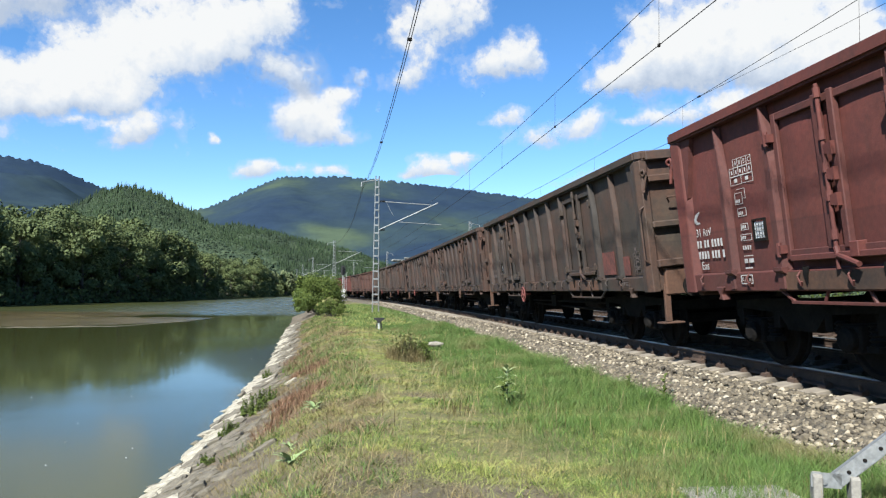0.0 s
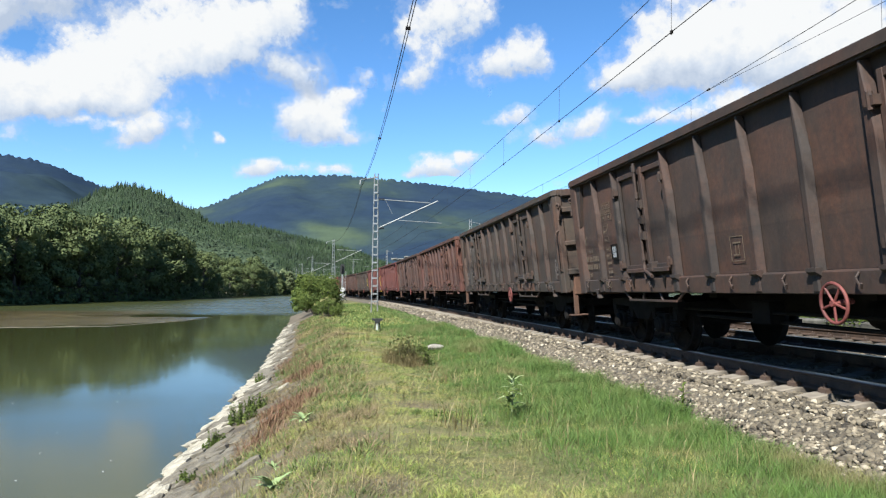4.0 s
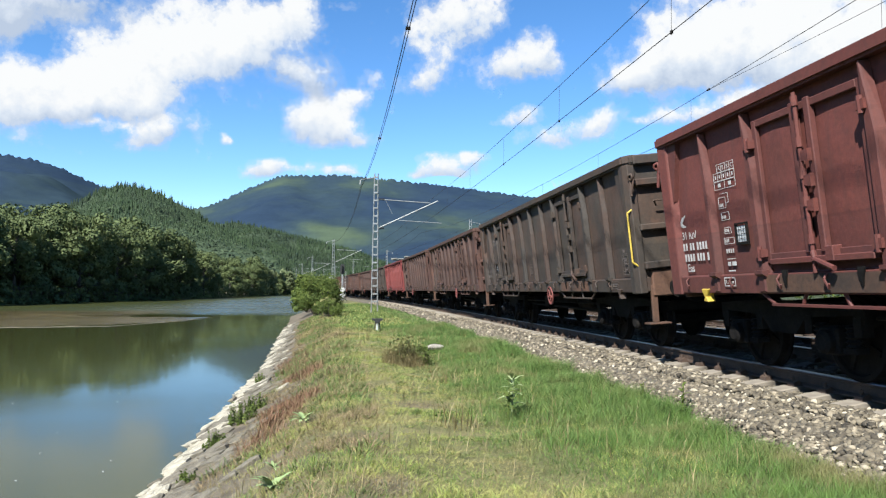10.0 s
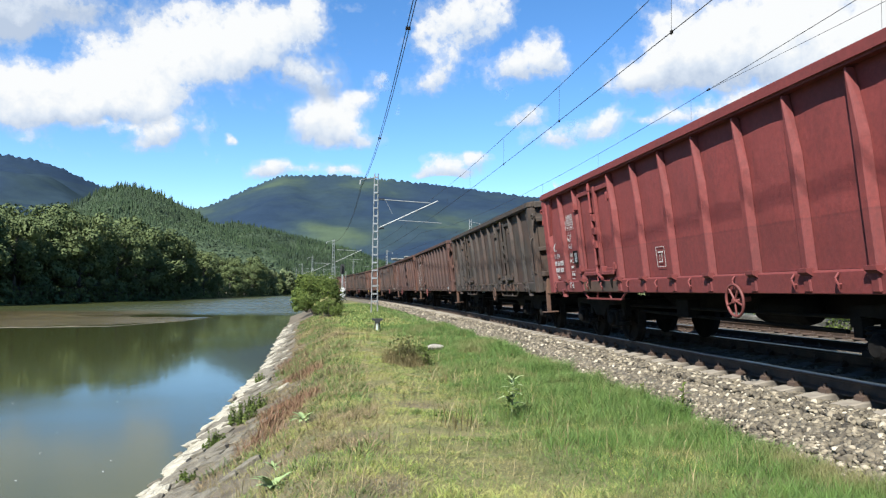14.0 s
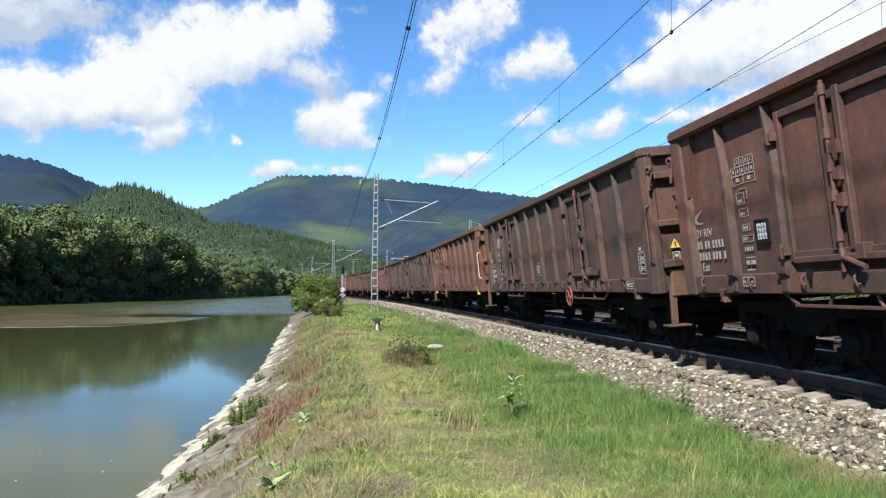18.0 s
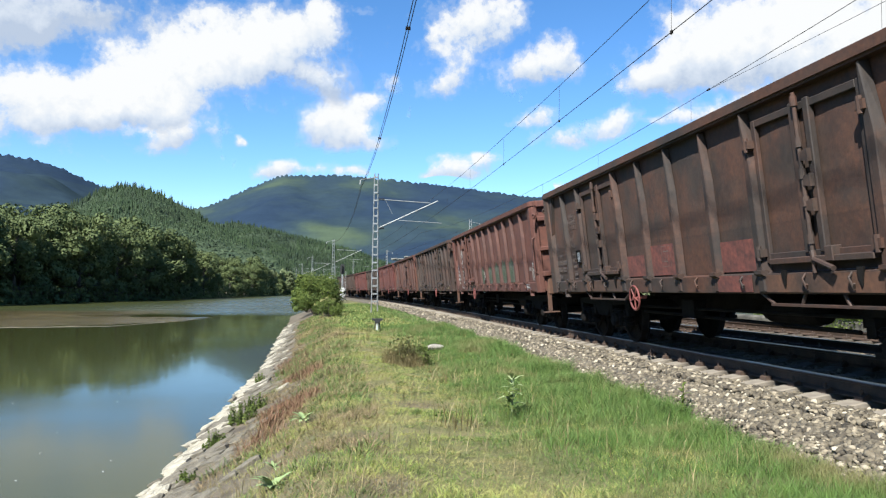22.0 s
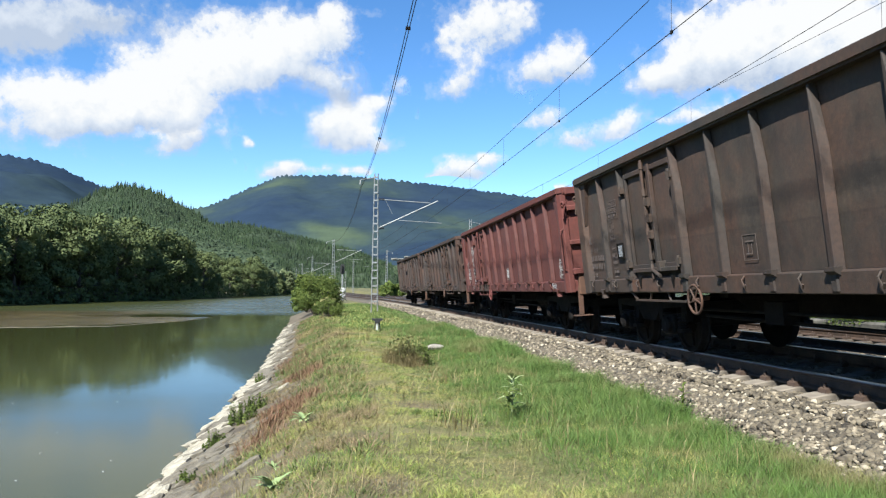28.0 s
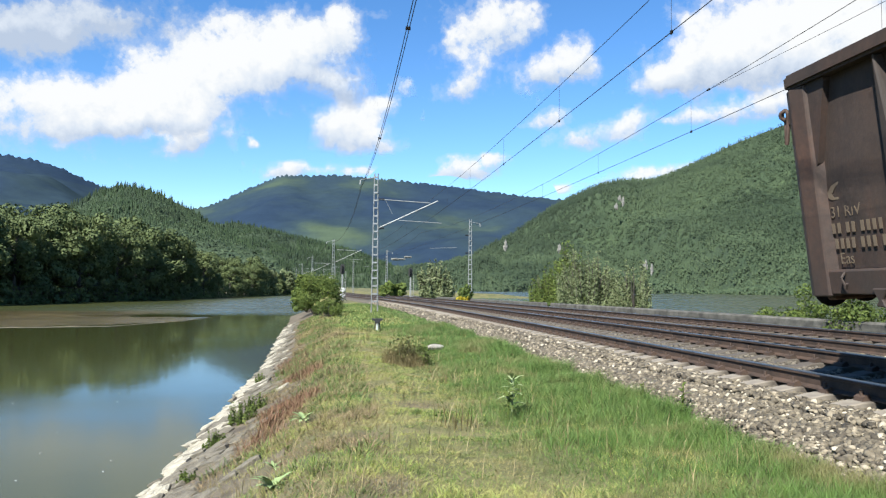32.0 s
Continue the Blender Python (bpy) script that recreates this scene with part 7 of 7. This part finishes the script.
# small broad-leaved herbs among the blades
x, y, way, grow = thinned(*tufts(700, 9, 2.6, 26, -7.3, -3.4, 1.6, 0.03))
blade_mesh("meadow_herbs", x, y, 0.03 + 0.05 * grow * G.random(len(x)), 0.014 + 0.0006 * y, G.uniform(0.8, 1.8, len(x)), BUSHY, "small broad-leaved herbs in the short grass", None, way)
x, y, way, grow = thinned(*tufts(1500, 12, 2.6, 26, -7.3, -3.6, 1.6, 0.05))
keep = fbm(x, y, 0.9, 44) > 0.0
x, y, way, grow = x[keep], y[keep], way[keep], grow[keep]
blade_mesh("meadow_grass", x, y, 0.05 + 0.09 * grow * G.random(len(x)), 0.003 + 0.00034 * y, G.uniform(0.3, 1.1, len(x)), LUSH, "darker tufts of fresh grass on the path", None, way)
x, y, way, grow = tufts(14000, 12, 2.8, 30, 0.0, 1.0, 1.7, 0.055)
u_ = -2.0 - 3.5 * ((x - line_x(y)).clip(0, 1)) ** 1.35
x = line_x(y) + u_ + G.normal(0, 0.03, len(x)) + 0.22 * np.clip((9.5 - y) / 4, 0, 1)
worn = sum(np.clip(1.4 - np.hypot(x - cx, (y - cy) * 0.8) / r, 0, 0.85) for cx, cy, r in DRYSPOTS)
keep = G.random(len(x)) > worn
x, y, way, grow, u_ = x[keep], y[keep], way[keep], grow[keep], u_[keep]
h = (0.07 + 0.15 * grow * (0.45 + 0.55 * G.random(len(x)))) * np.clip(0.35 + (u_ + 5.0) / 1.8, 0.3, 1.0) * (1 + 0.45 * np.clip((u_ + 3.3) / 0.8, 0, 1))
blade_mesh("tall_grass", x, y, np.maximum(h, 0.04), 0.0026 + 0.00034 * y, G.uniform(0.25, 0.95, len(x)), LUSH, "tall fresh green grass beside the ballast", None, way)
x, y = field(30000, -6, 2.7, -6.9, -2.7, 1.0)
blade_mesh("meadow_grass", x, y, 0.03 + 0.06 * G.random(len(x)), np.full(len(x), 0.007), 0.9, MOWN, "short trodden grass on the path")
x, y = field(40000, 30, 80, -8.0, -3.4, 1.3)
blade_mesh("meadow_grass", x, y, 0.05 + 0.07 * G.random(len(x)), np.full(len(x), 0.020), 1.0, MOWN, "short grass farther along the path")
x, y = field(1500, 3.0, 26, -7.2, -2.4, 1.4)
blade_mesh("grass_stalks", x, y, 0.12 + 0.2 * G.random(len(x)), 0.003 + 0.0005 * y, 0.5, STRAW, "scattered pale grass stalks")
a_, q_ = G.uniform(0, 6.28, 1300), 0.48 * np.sqrt(G.random(1300))
blade_mesh("shrub_twigs", 1.15 + q_ * np.cos(a_), 15.0 + q_ * np.sin(a_), 0.25 + 0.5 * G.random(1300) * (1 - q_ / 0.5), np.full(1300, 0.007), 0.7, STRAW, "dry upright twigs of the shrub")
x, y = field(17000, 26, 75, -6.4, -2.0, 1.0)
blade_mesh("far_grass", x, y, 0.08 + 0.10 * G.random(len(x)), np.full(len(x), 0.028), 0.5, LUSH, "green grass farther along the embankment")
# withered litter, straw and weeds that hang over the bank's stones
x, y, way, grow = tufts(21000, 7, 2.8, 46, 0.0, 1.0, 1.6, 0.08)
e_ = 0.60 + 2.1 * (x - line_x(y)).clip(0, 1) ** 0.85
x = line_x(y) - near_edge(y) + e_
keep = fbm(x, y, 0.8, 31) > 0.24 - 0.62 * np.clip(e_ - 0.5, 0, 1) + 0.5 * np.clip(e_ - 1.9, 0, 1)
x, y, way, grow = x[keep], y[keep], way[keep], grow[keep]
blade_mesh("bank_litter", x, y, 0.025 + 0.09 * grow * G.random(len(x)) ** 2, 0.004 + 0.0004 * y, G.uniform(0.8, 2.4, len(x)), LITTER, "brown withered litter hanging over the bank's stones", None, way)
x, y, way, grow = tufts(3600, 9, 2.8, 46, 0.0, 1.0, 1.5, 0.06)
e_ = 0.8 + 1.7 * (x - line_x(y)).clip(0, 1)
x = line_x(y) - near_edge(y) + e_
keep = fbm(x, y, 0.6, 47) > -0.08
x, y, way, grow = x[keep], y[keep], way[keep], grow[keep]
blade_mesh("bank_weeds", x, y, 0.04 + 0.15 * grow * G.random(len(x)) ** 2, 0.003 + 0.0003 * y, G.uniform(0.3, 1.3, len(x)), STRAW, "dry straw-coloured weeds along the bank's top", None, way)
x, y, way, grow = tufts(2300, 12, 4.0, 46, 0.0, 1.0, 1.4, 0.07)
e_ = 0.75 + 1.9 * (x - line_x(y)).clip(0, 1)
x = line_x(y) - near_edge(y) + e_
keep = fbm(x, y, 1.1, 77) > 0.22 - 0.22 * e_ / 1.5
x, y, way, grow = x[keep], y[keep], way[keep], grow[keep]
blade_mesh("bank_weeds", x, y, 0.05 + 0.13 * grow * G.random(len(x)), 0.005 + 0.0005 * y, G.uniform(0.3, 1.0, len(x)), LUSH, "green weeds growing out of the bank", None, way)
for cx, cy, r, k in ((-0.95, 10.7, 0.30, 900), (-0.72, 11.5, 0.30, 800), (-1.10, 11.6, 0.25, 600), (-0.95, 15.6, 0.42, 1000), (-1.1, 9.6, 0.3, 250), (-1.3, 18.5, 0.4, 500), (-1.6, 21.0, 0.5, 500)):
    a, q = G.uniform(0, 6.28, k), r * np.sqrt(G.random(k))
    blade_mesh("russet_weeds", cx + q * np.cos(a), cy + 1.6 * q * np.sin(a), 0.05 + 0.20 * G.random(k) ** 1.5, np.full(k, 0.009), 0.6, RUSSET, "patch of russet withered weeds")
for cx, cy, r in DRYSPOTS:
    a, q = G.uniform(0, 6.28, 700), 1.2 * r * np.sqrt(G.random(700))
    blade_mesh("dry_grass", cx + q * np.cos(a), cy + q * np.sin(a), 0.02 + 0.06 * G.random(700), np.full(700, 0.006), 1.6, STRAW, "flattened dry grass on a worn spot")
for cx, cy, r, k in ((1.55, 12.0, 0.3, 70), (1.2, 8.2, 0.3, 60)):
    a, q = G.uniform(0, 6.28, k), r * np.sqrt(G.random(k))
    blade_mesh("straw_tuft", cx + q * np.cos(a), cy + q * np.sin(a), 0.12 + 0.28 * G.random(k), np.full(k, 0.009), 0.7, STRAW, "tuft of dry straw in the grass")
x, y = field(5000, 14, 60, 7.3, 7.8, 1.2)
blade_mesh("wall_weeds", x, y, 0.12 + 0.25 * G.random(len(x)), np.full(len(x), 0.03), 0.5, LUSH, "weeds along the foot of the wall")
x, y = field(5000, 52, 130, 8.3, 11.4, 1.0)
blade_mesh("wall_weeds", x, y, 0.25 + 0.45 * G.random(len(x)), np.full(len(x), 0.07), 0.4, LUSH, "rank weeds between the wall and the lake")

# sleepers
m, n, l, p = shader("sleeper_concrete", 0.9)
c = obj_coord(n)
pale = ramp(n, l, noise_tex(n, l, 3.0, 5, c), [(0.3, (0.135, 0.112, 0.086)), (0.7, (0.235, 0.203, 0.160))])
sep = n.new("ShaderNodeSeparateXYZ")
l.new(c, sep.inputs[0])
gauge = n.new("ShaderNodeMath")
gauge.operation = "ABSOLUTE"
l.new(sep.outputs["X"], gauge.inputs[0])
# dull brown between the rails, with some of the train's shade put into it
gauge_dark = ramp(n, l, gauge.outputs[0], [(0.86, (1, 1, 1)), (0.98, (0, 0, 0))])
l.new(mixed(n, l, gauge_dark, pale, (0.067, 0.054, 0.041)), p.inputs["Base Color"])
bumped(n, l, p, noise_tex(n, l, 25, 4, c), 0.3, 0.01)
SLEEPER = m
bm = bm_new()
prism(bm, [(-1.3, -0.30), (1.3, -0.30), (1.3, -0.21), (0.95, -0.172), (0.5, -0.178), (0.4, -0.20), (-0.4, -0.20), (-0.5, -0.178), (-0.95, -0.172), (-1.3, -0.21)], "y", -0.13, 0.13)
bmesh.ops.bevel(bm, geom=list(bm.edges), offset=0.012, segments=1, affect="EDGES")
sleeper_me = bpy.data.meshes.new("sleeper")
bm.to_mesh(sleeper_me)
bm.free()
sleeper_me.materials.append(SLEEPER)
bm = bm_new()
for x in (-0.755, 0.755):
    for k in (-1, 1):
        prism(bm, [(x + k * 0.06, -0.175), (x + k * 0.17, -0.175), (x + k * 0.16, -0.13), (x + k * 0.09, -0.10), (x + k * 0.06, -0.14)], "y", -0.07, 0.07)
        rod(bm, (x + k * 0.12, 0, -0.14), (x + k * 0.12, 0, -0.06), 0.02, 6)
clip_me = bpy.data.meshes.new("rail_fastening")
bm.to_mesh(clip_me)
bm.free()
clip_me.materials.append(STEEL)
beds = [o for o in scene.objects if o.name.startswith("ballast_bed")]
for (u0, h0), bed, s0, s1 in ((TRACKS[0], beds[0], 3.0, 84.0), (TRACKS[1], beds[1], 14.0, 92.0)):
    s = s0
    while s < s1:
        m_ = track_pose(s, 0, 0, CANT) @ Matrix.Translation((u0, 0, h0))
        part("sleeper", sleeper_me, None, bed, "", m_)
        if s < 45:
            part("rail_fastening", clip_me, None, bed, "", m_)
        s += 0.6


# crushed stone
def stone_shapes(count, rng, sub=1):
    out = []
    for q in range(count):
        bm = bm_new()
        bmesh.ops.create_icosphere(bm, subdivisions=sub, radius=1.0)
        sq = Vector((rng.uniform(0.7, 1.35), rng.uniform(0.6, 1.05), rng.uniform(0.55, 0.9)))
        for v in bm.verts:
            v.co = Vector((v.co.x * sq.x, v.co.y * sq.y, v.co.z * sq.z)) * rng.uniform(0.6, 1.3)
        bm.verts.ensure_lookup_table()
        out.append((np.array([v.co[:] for v in bm.verts]), np.array([[v.index for v in f.verts] for f in bm.faces])))
        bm.free()
    return out


m, n, l, p = shader("crushed_stone", 0.9)
geo = n.new("ShaderNodeNewGeometry")
oi = n.new("ShaderNodeObjectInfo")
tone = ramp(n, l, geo.outputs["Random Per Island"], [(0.0, (0.036, 0.029, 0.020)), (0.35, (0.086, 0.071, 0.049)), (0.74, (0.142, 0.118, 0.081)), (0.92, (0.245, 0.206, 0.145)), (1.0, (0.37, 0.33, 0.25))])
stone_tone = (mixed(n, l, 1.0, tone, ramp(n, l, noise_tex(n, l, 30, 4, obj_coord(n)), [(0.3, (0.75, 0.72, 0.7)), (0.7, (1.15, 1.15, 1.15))]), "MULTIPLY"))
l.new(stone_tone, p.inputs["Base Color"])
STONE = m
GAUGESTONE = two_tone("rust_stained_stone", (0.052, 0.043, 0.031), (0.14, 0.117, 0.084), 9.0, 40, 0.9, bump=0.3)
shapes = stone_shapes(8, random.Random(5))


def stone_heap(name, x, y, z, size, label, parent, material):
    """Loose stones joined: past counting."""
    V, F, base = [], [], 0
    for q, (sv, sf) in enumerate(shapes):
        sel = np.arange(q, len(x), len(shapes))
        k = len(sel)
        a, b = G.uniform(0, 6.28, k), G.uniform(-0.6, 0.6, k)
        ca, sa, cb, sb = np.cos(a), np.sin(a), np.cos(b), np.sin(b)
        R = np.zeros((k, 3, 3))
        R[:, 0, 0], R[:, 0, 1], R[:, 0, 2] = ca, -sa * cb, sa * sb
        R[:, 1, 0], R[:, 1, 1], R[:, 1, 2] = sa, ca * cb, -ca * sb
        R[:, 2, 1], R[:, 2, 2] = sb, cb
        v = np.einsum("kij,vj->kvi", R, sv) * size[sel][:, None, None] + np.stack([x[sel], y[sel], z[sel]], 1)[:, None, :]
        f = sf[None] + (np.arange(k) * len(sv))[:, None, None] + base
        V.append(v.reshape(-1, 3))
        F.append(f.reshape(-1, 3))
        base += k * len(sv)
    ob = new(name, quad_mesh(name, np.concatenate(V), np.concatenate(F), material))
    ob.parent = parent
    ob["kind"] = "stuff"
    ob["label"] = label
    return ob


def bed_z(u, s, u0, h0):
    """Top of the stone bed beside and between the rails."""
    d = u - u0
    flat = np.where(np.abs(d) < 1.75, -0.25, np.where(d < 0, -0.25 - (np.abs(d) - 1.75) * 0.62, -0.25 - (np.abs(d) - 1.75) * 0.9))
    lift = (np.clip(u, -1.75, 8) + 0.75) * math.sin(radians(CANT))
    return flat + lift + (h0 if u0 else 0) + grade(s)


def strew(k, y0, y1, u_lo, u_hi, u0, h0, size, power, name, parent, material=None, up=0.0):
    y = y0 + (y1 - y0) * G.random(k) ** power
    u = G.uniform(u_lo, u_hi, k)
    keep = (np.abs(np.abs(u - u0) - 0.755) > 0.10)
    y, u = y[keep], u[keep]
    z = up + bed_z(u, y, u0, h0) + G.uniform(-0.012, 0.02, len(u)) - 0.008 * (np.abs(u - u0) < 1.33) * (np.mod(y - 3.0, 0.6) > 0.42) - 0.008 * (np.abs(u - u0) < 1.33) * (np.mod(y - 3.0, 0.6) < 0.18)
    s = size * G.uniform(0.6, 1.35, len(u)) * (1 + 0.012 * y)
    stone_heap(name, u + line_x(y), y, z, s, "loose grey-brown crushed stones", parent, material or STONE)


strew(42000, 3.0, 30, -2.75, -0.85, 0.0, 0.0, 0.031, 1.5, "ballast_stones", beds[0])
strew(5200, 3.5, 32, -1.55, -1.17, 0.0, 0.0, 0.034, 1.5, "ballast_stones", beds[0], None, 0.045)
strew(12000, 5.0, 45, -0.65, 1.9, 0.0, 0.0, 0.036, 1.3, "ballast_stones", beds[0], GAUGESTONE, 0.022)
strew(4500, -6, 3.1, -2.75, -0.85, 0.0, 0.0, 0.035, 1.0, "ballast_stones", beds[0])
strew(5000, 28, 80, -2.6, -0.85, 0.0, 0.0, 0.04, 1.2, "ballast_stones", beds[0])
strew(5000, 12, 60, 2.2, 6.6, 4.19, -0.29, 0.04, 1.3, "ballast_stones", beds[1])
# the nearest stones, one by one
single = []
for sv, sf in shapes:
    single.append(mesh_from("ballast_stone", sv * 0.040, sf, STONE))
for q in range(260):
    y, u = 4.6 + 7.5 * G.random(), G.uniform(-2.5, -1.35)
    z = float(bed_z(np.array(u), y, 0.0, 0.0)) + 0.012
    part("ballast_stone", single[q % 8], None, beds[0], "", Matrix.Translation((u + float(line_x(y)), y, z)) @ Euler((G.uniform(0, 6), G.uniform(0, 6), G.uniform(0, 6))).to_matrix().to_4x4() @ Matrix.Scale(G.uniform(0.7, 1.3), 4))

# stone facing of the river bank: rubble bedded in grit, bleached along the water
BANKSTONE = two_tone("bank_stone", (0.082, 0.070, 0.050), (0.185, 0.160, 0.115), 2.3, 18, 0.9, bump=0.7, dist=0.02)
PALESTONE = two_tone("sun_bleached_bank_stone", (0.235, 0.210, 0.158), (0.41, 0.372, 0.285), 2.5, 16, 0.9, bump=0.6, dist=0.02)
GRIT = two_tone("bank_grit", (0.058, 0.045, 0.029), (0.145, 0.116, 0.076), 2.0, 30, 0.95, bump=0.9, dist=0.03)
slab_shapes = []
for q in range(9):
    r2 = random.Random(60 + q)
    sides = r2.choice((5, 6, 6, 7))
    turn = [(k + r2.uniform(-0.28, 0.28)) * 2 * math.pi / sides for k in range(sides)]
    rim = [(r2.uniform(0.38, 0.62), a) for a in turn]
    vs = [(r * math.cos(a), r * math.sin(a), -0.9) for r, a in rim]
    vs += [(r * math.cos(a), r * math.sin(a), r2.uniform(0.15, 0.4)) for r, a in rim]
    vs += [(r * 0.78 * math.cos(a) + r2.uniform(-0.03, 0.03), r * 0.78 * math.sin(a), r2.uniform(0.38, 0.62)) for r, a in rim]
    fs = [(k, (k + 1) % sides, sides + (k + 1) % sides, sides + k) for k in range(sides)]
    fs += [(sides + k, sides + (k + 1) % sides, 2 * sides + (k + 1) % sides, 2 * sides + k) for k in range(sides)]
    fs.append(tuple(range(2 * sides, 3 * sides)))
    slab_shapes.append((mesh_from("bank_stone", vs, fs, BANKSTONE), mesh_from("bank_stone", vs, fs, PALESTONE)))
r3 = random.Random(9)


def bank_height(y, e):
    """Height of the stone facing e metres up from the water's edge."""
    return WATER_Z + 0.05 + e * (1.05 + float(grade(y)) * 0.7) / 2.1


bs, be = np.meshgrid(np.concatenate([np.arange(-10, 30, 0.15), np.arange(30, 62, 0.5)]), np.concatenate([np.array([-1.6, -0.8, -0.4]), np.arange(-0.2, 1.75, 0.12)]), indexing="ij")
bx = line_x(bs) - near_edge(bs) + be
bz = WATER_Z + 0.05 + be * (1.05 + grade(bs) * 0.7) / 2.1 - 0.012 + 0.05 * fbm(bx, bs, 0.5, 71, 3)
bank = tagged(new("stone_bank", grid_mesh("stone_bank", bx, bs, bz, GRIT)), "sloping bank faced with rough grey stones", "bank", kind="structure")
slope = Matrix.Rotation(-math.atan(0.5), 4, "Y")
y = -2.5
while y < 46:
    size = 0.24 + 0.007 * abs(y)
    edge_u = -float(near_edge(np.array(y)))
    for row in range(8):
        e = -0.20 + row * 0.215 + r3.uniform(-0.07, 0.07)
        if (y > 18 and row > 3) or (row > 2 and r3.random() < (0.15, 0.30, 0.55, 0.80, 0.9)[row - 3]):
            continue
        yy_ = y + (0.5 * size if row % 2 else 0) + r3.uniform(-0.09, 0.09)
        pale = r3.random() < (0.5, 0.90, 0.12, 0.05, 0.05, 0.05, 0.05, 0.05)[row]
        k = size * r3.uniform(0.75, 1.35) * (1.15 if row < 3 else 1.0)
        m_ = Matrix.Translation((edge_u + e + float(line_x(yy_)), yy_, bank_height(yy_, e) + r3.uniform(-0.025, 0.012))) @ slope @ Matrix.Rotation(r3.uniform(-0.12, 0.12), 4, "X") @ Matrix.Rotation(r3.uniform(-0.10, 0.14), 4, "Y") @ Matrix.Rotation(r3.uniform(0, 6.28), 4, "Z") @ Matrix.Diagonal((k * r3.uniform(0.9, 1.25), k, 0.08 * r3.uniform(0.7, 1.3), 1))
        part("bank_stone", slab_shapes[r3.randrange(9)][1 if pale else 0], None, bank, "", m_)
    y += size * (0.86 + 0.012 * abs(y))

# weed mats and shallows on the river
MUD = two_tone("submerged_weed", (0.048, 0.039, 0.015), (0.112, 0.085, 0.036), 0.25, 6, 0.20, bump=0.1)
MUD.node_tree.nodes["Principled BSDF"].inputs["Specular IOR Level"].default_value = 0.16


def mat_patch(name, pts, width, seed, label):
    rng = np.random.default_rng(seed)
    vs, fs = [], []
    P = np.array(pts, dtype=float)
    for k in range(60):
        t = k / 59 * (len(P) - 1)
        i = min(int(t), len(P) - 2)
        c = P[i] + (P[i + 1] - P[i]) * (t - i)
        w = width * (0.35 + 0.65 * math.sin(math.pi * k / 59)) * (1 + 0.5 * noise.noise(Vector((k * 0.3, seed, 0))))
        vs += [(c[0], c[1] - w / 2 + rng.normal(0, 0.15), WATER_Z + 0.012), (c[0], c[1] + w / 2 + rng.normal(0, 0.15), WATER_Z + 0.012)]
        if k:
            fs.append((2 * k - 2, 2 * k, 2 * k + 1, 2 * k - 1))
    tagged(new(name, mesh_from(name, vs, fs, TAN)), label, "water weed", kind="stuff")


TAN = two_tone("pale_drifted_weed", (0.05925, 0.05135, 0.02765), (0.1185, 0.1027, 0.05925), 0.6, 6, 0.95, bump=0.3)
mat_patch("weed_line", [(-34, 41.5), (-20.0, 44.5), (-14.2, 46.5), (-11.8, 53), (-10.6, 61)], 1.0, 1, "tan floating weed line on the river")
# brown weed just under the surface, in countless ragged pieces
px_, py_ = G.uniform(-44, -9.5, 6500), G.uniform(43, 70, 6500)
edge_ = np.interp(px_, [-34, -20, -14.2, -11.8, -10.6], [42, 45, 47, 53.5, 61.5])
keep = (fbm(px_ * 0.35, py_, 6.0, 5) > -0.10) & (px_ > far_bank(py_) + 1) & (py_ > edge_)
v, f = leaf_quads(np.stack([px_, py_, np.full(len(px_), WATER_Z + 0.004)], 1)[keep], np.tile([0, 0, 40.0], (int(keep.sum()), 1)), 1.3, G, 0.9, 0.02)
v[:, 2] = WATER_Z + 0.004 + 0.002 * G.random(len(v))
tagged(new("weed_mat", quad_mesh("weed_mat", v, f, MUD)), "brown floating weed mats on the river", "water weed", kind="stuff")
# scattered flecks drifting near the bank
fx, fy = G.uniform(-11, -3.2, 60), G.uniform(10, 40, 60)
v, f = leaf_quads(np.stack([fx, fy, np.full(60, WATER_Z + 0.008)], 1), np.tile([0, 0, 30.0], (60, 1)), 0.03, G)
tagged(new("drift_flecks", quad_mesh("drift_flecks", v, f, PAPER)), "pale flecks drifting on the water", "flotsam", kind="stuff")


motions()
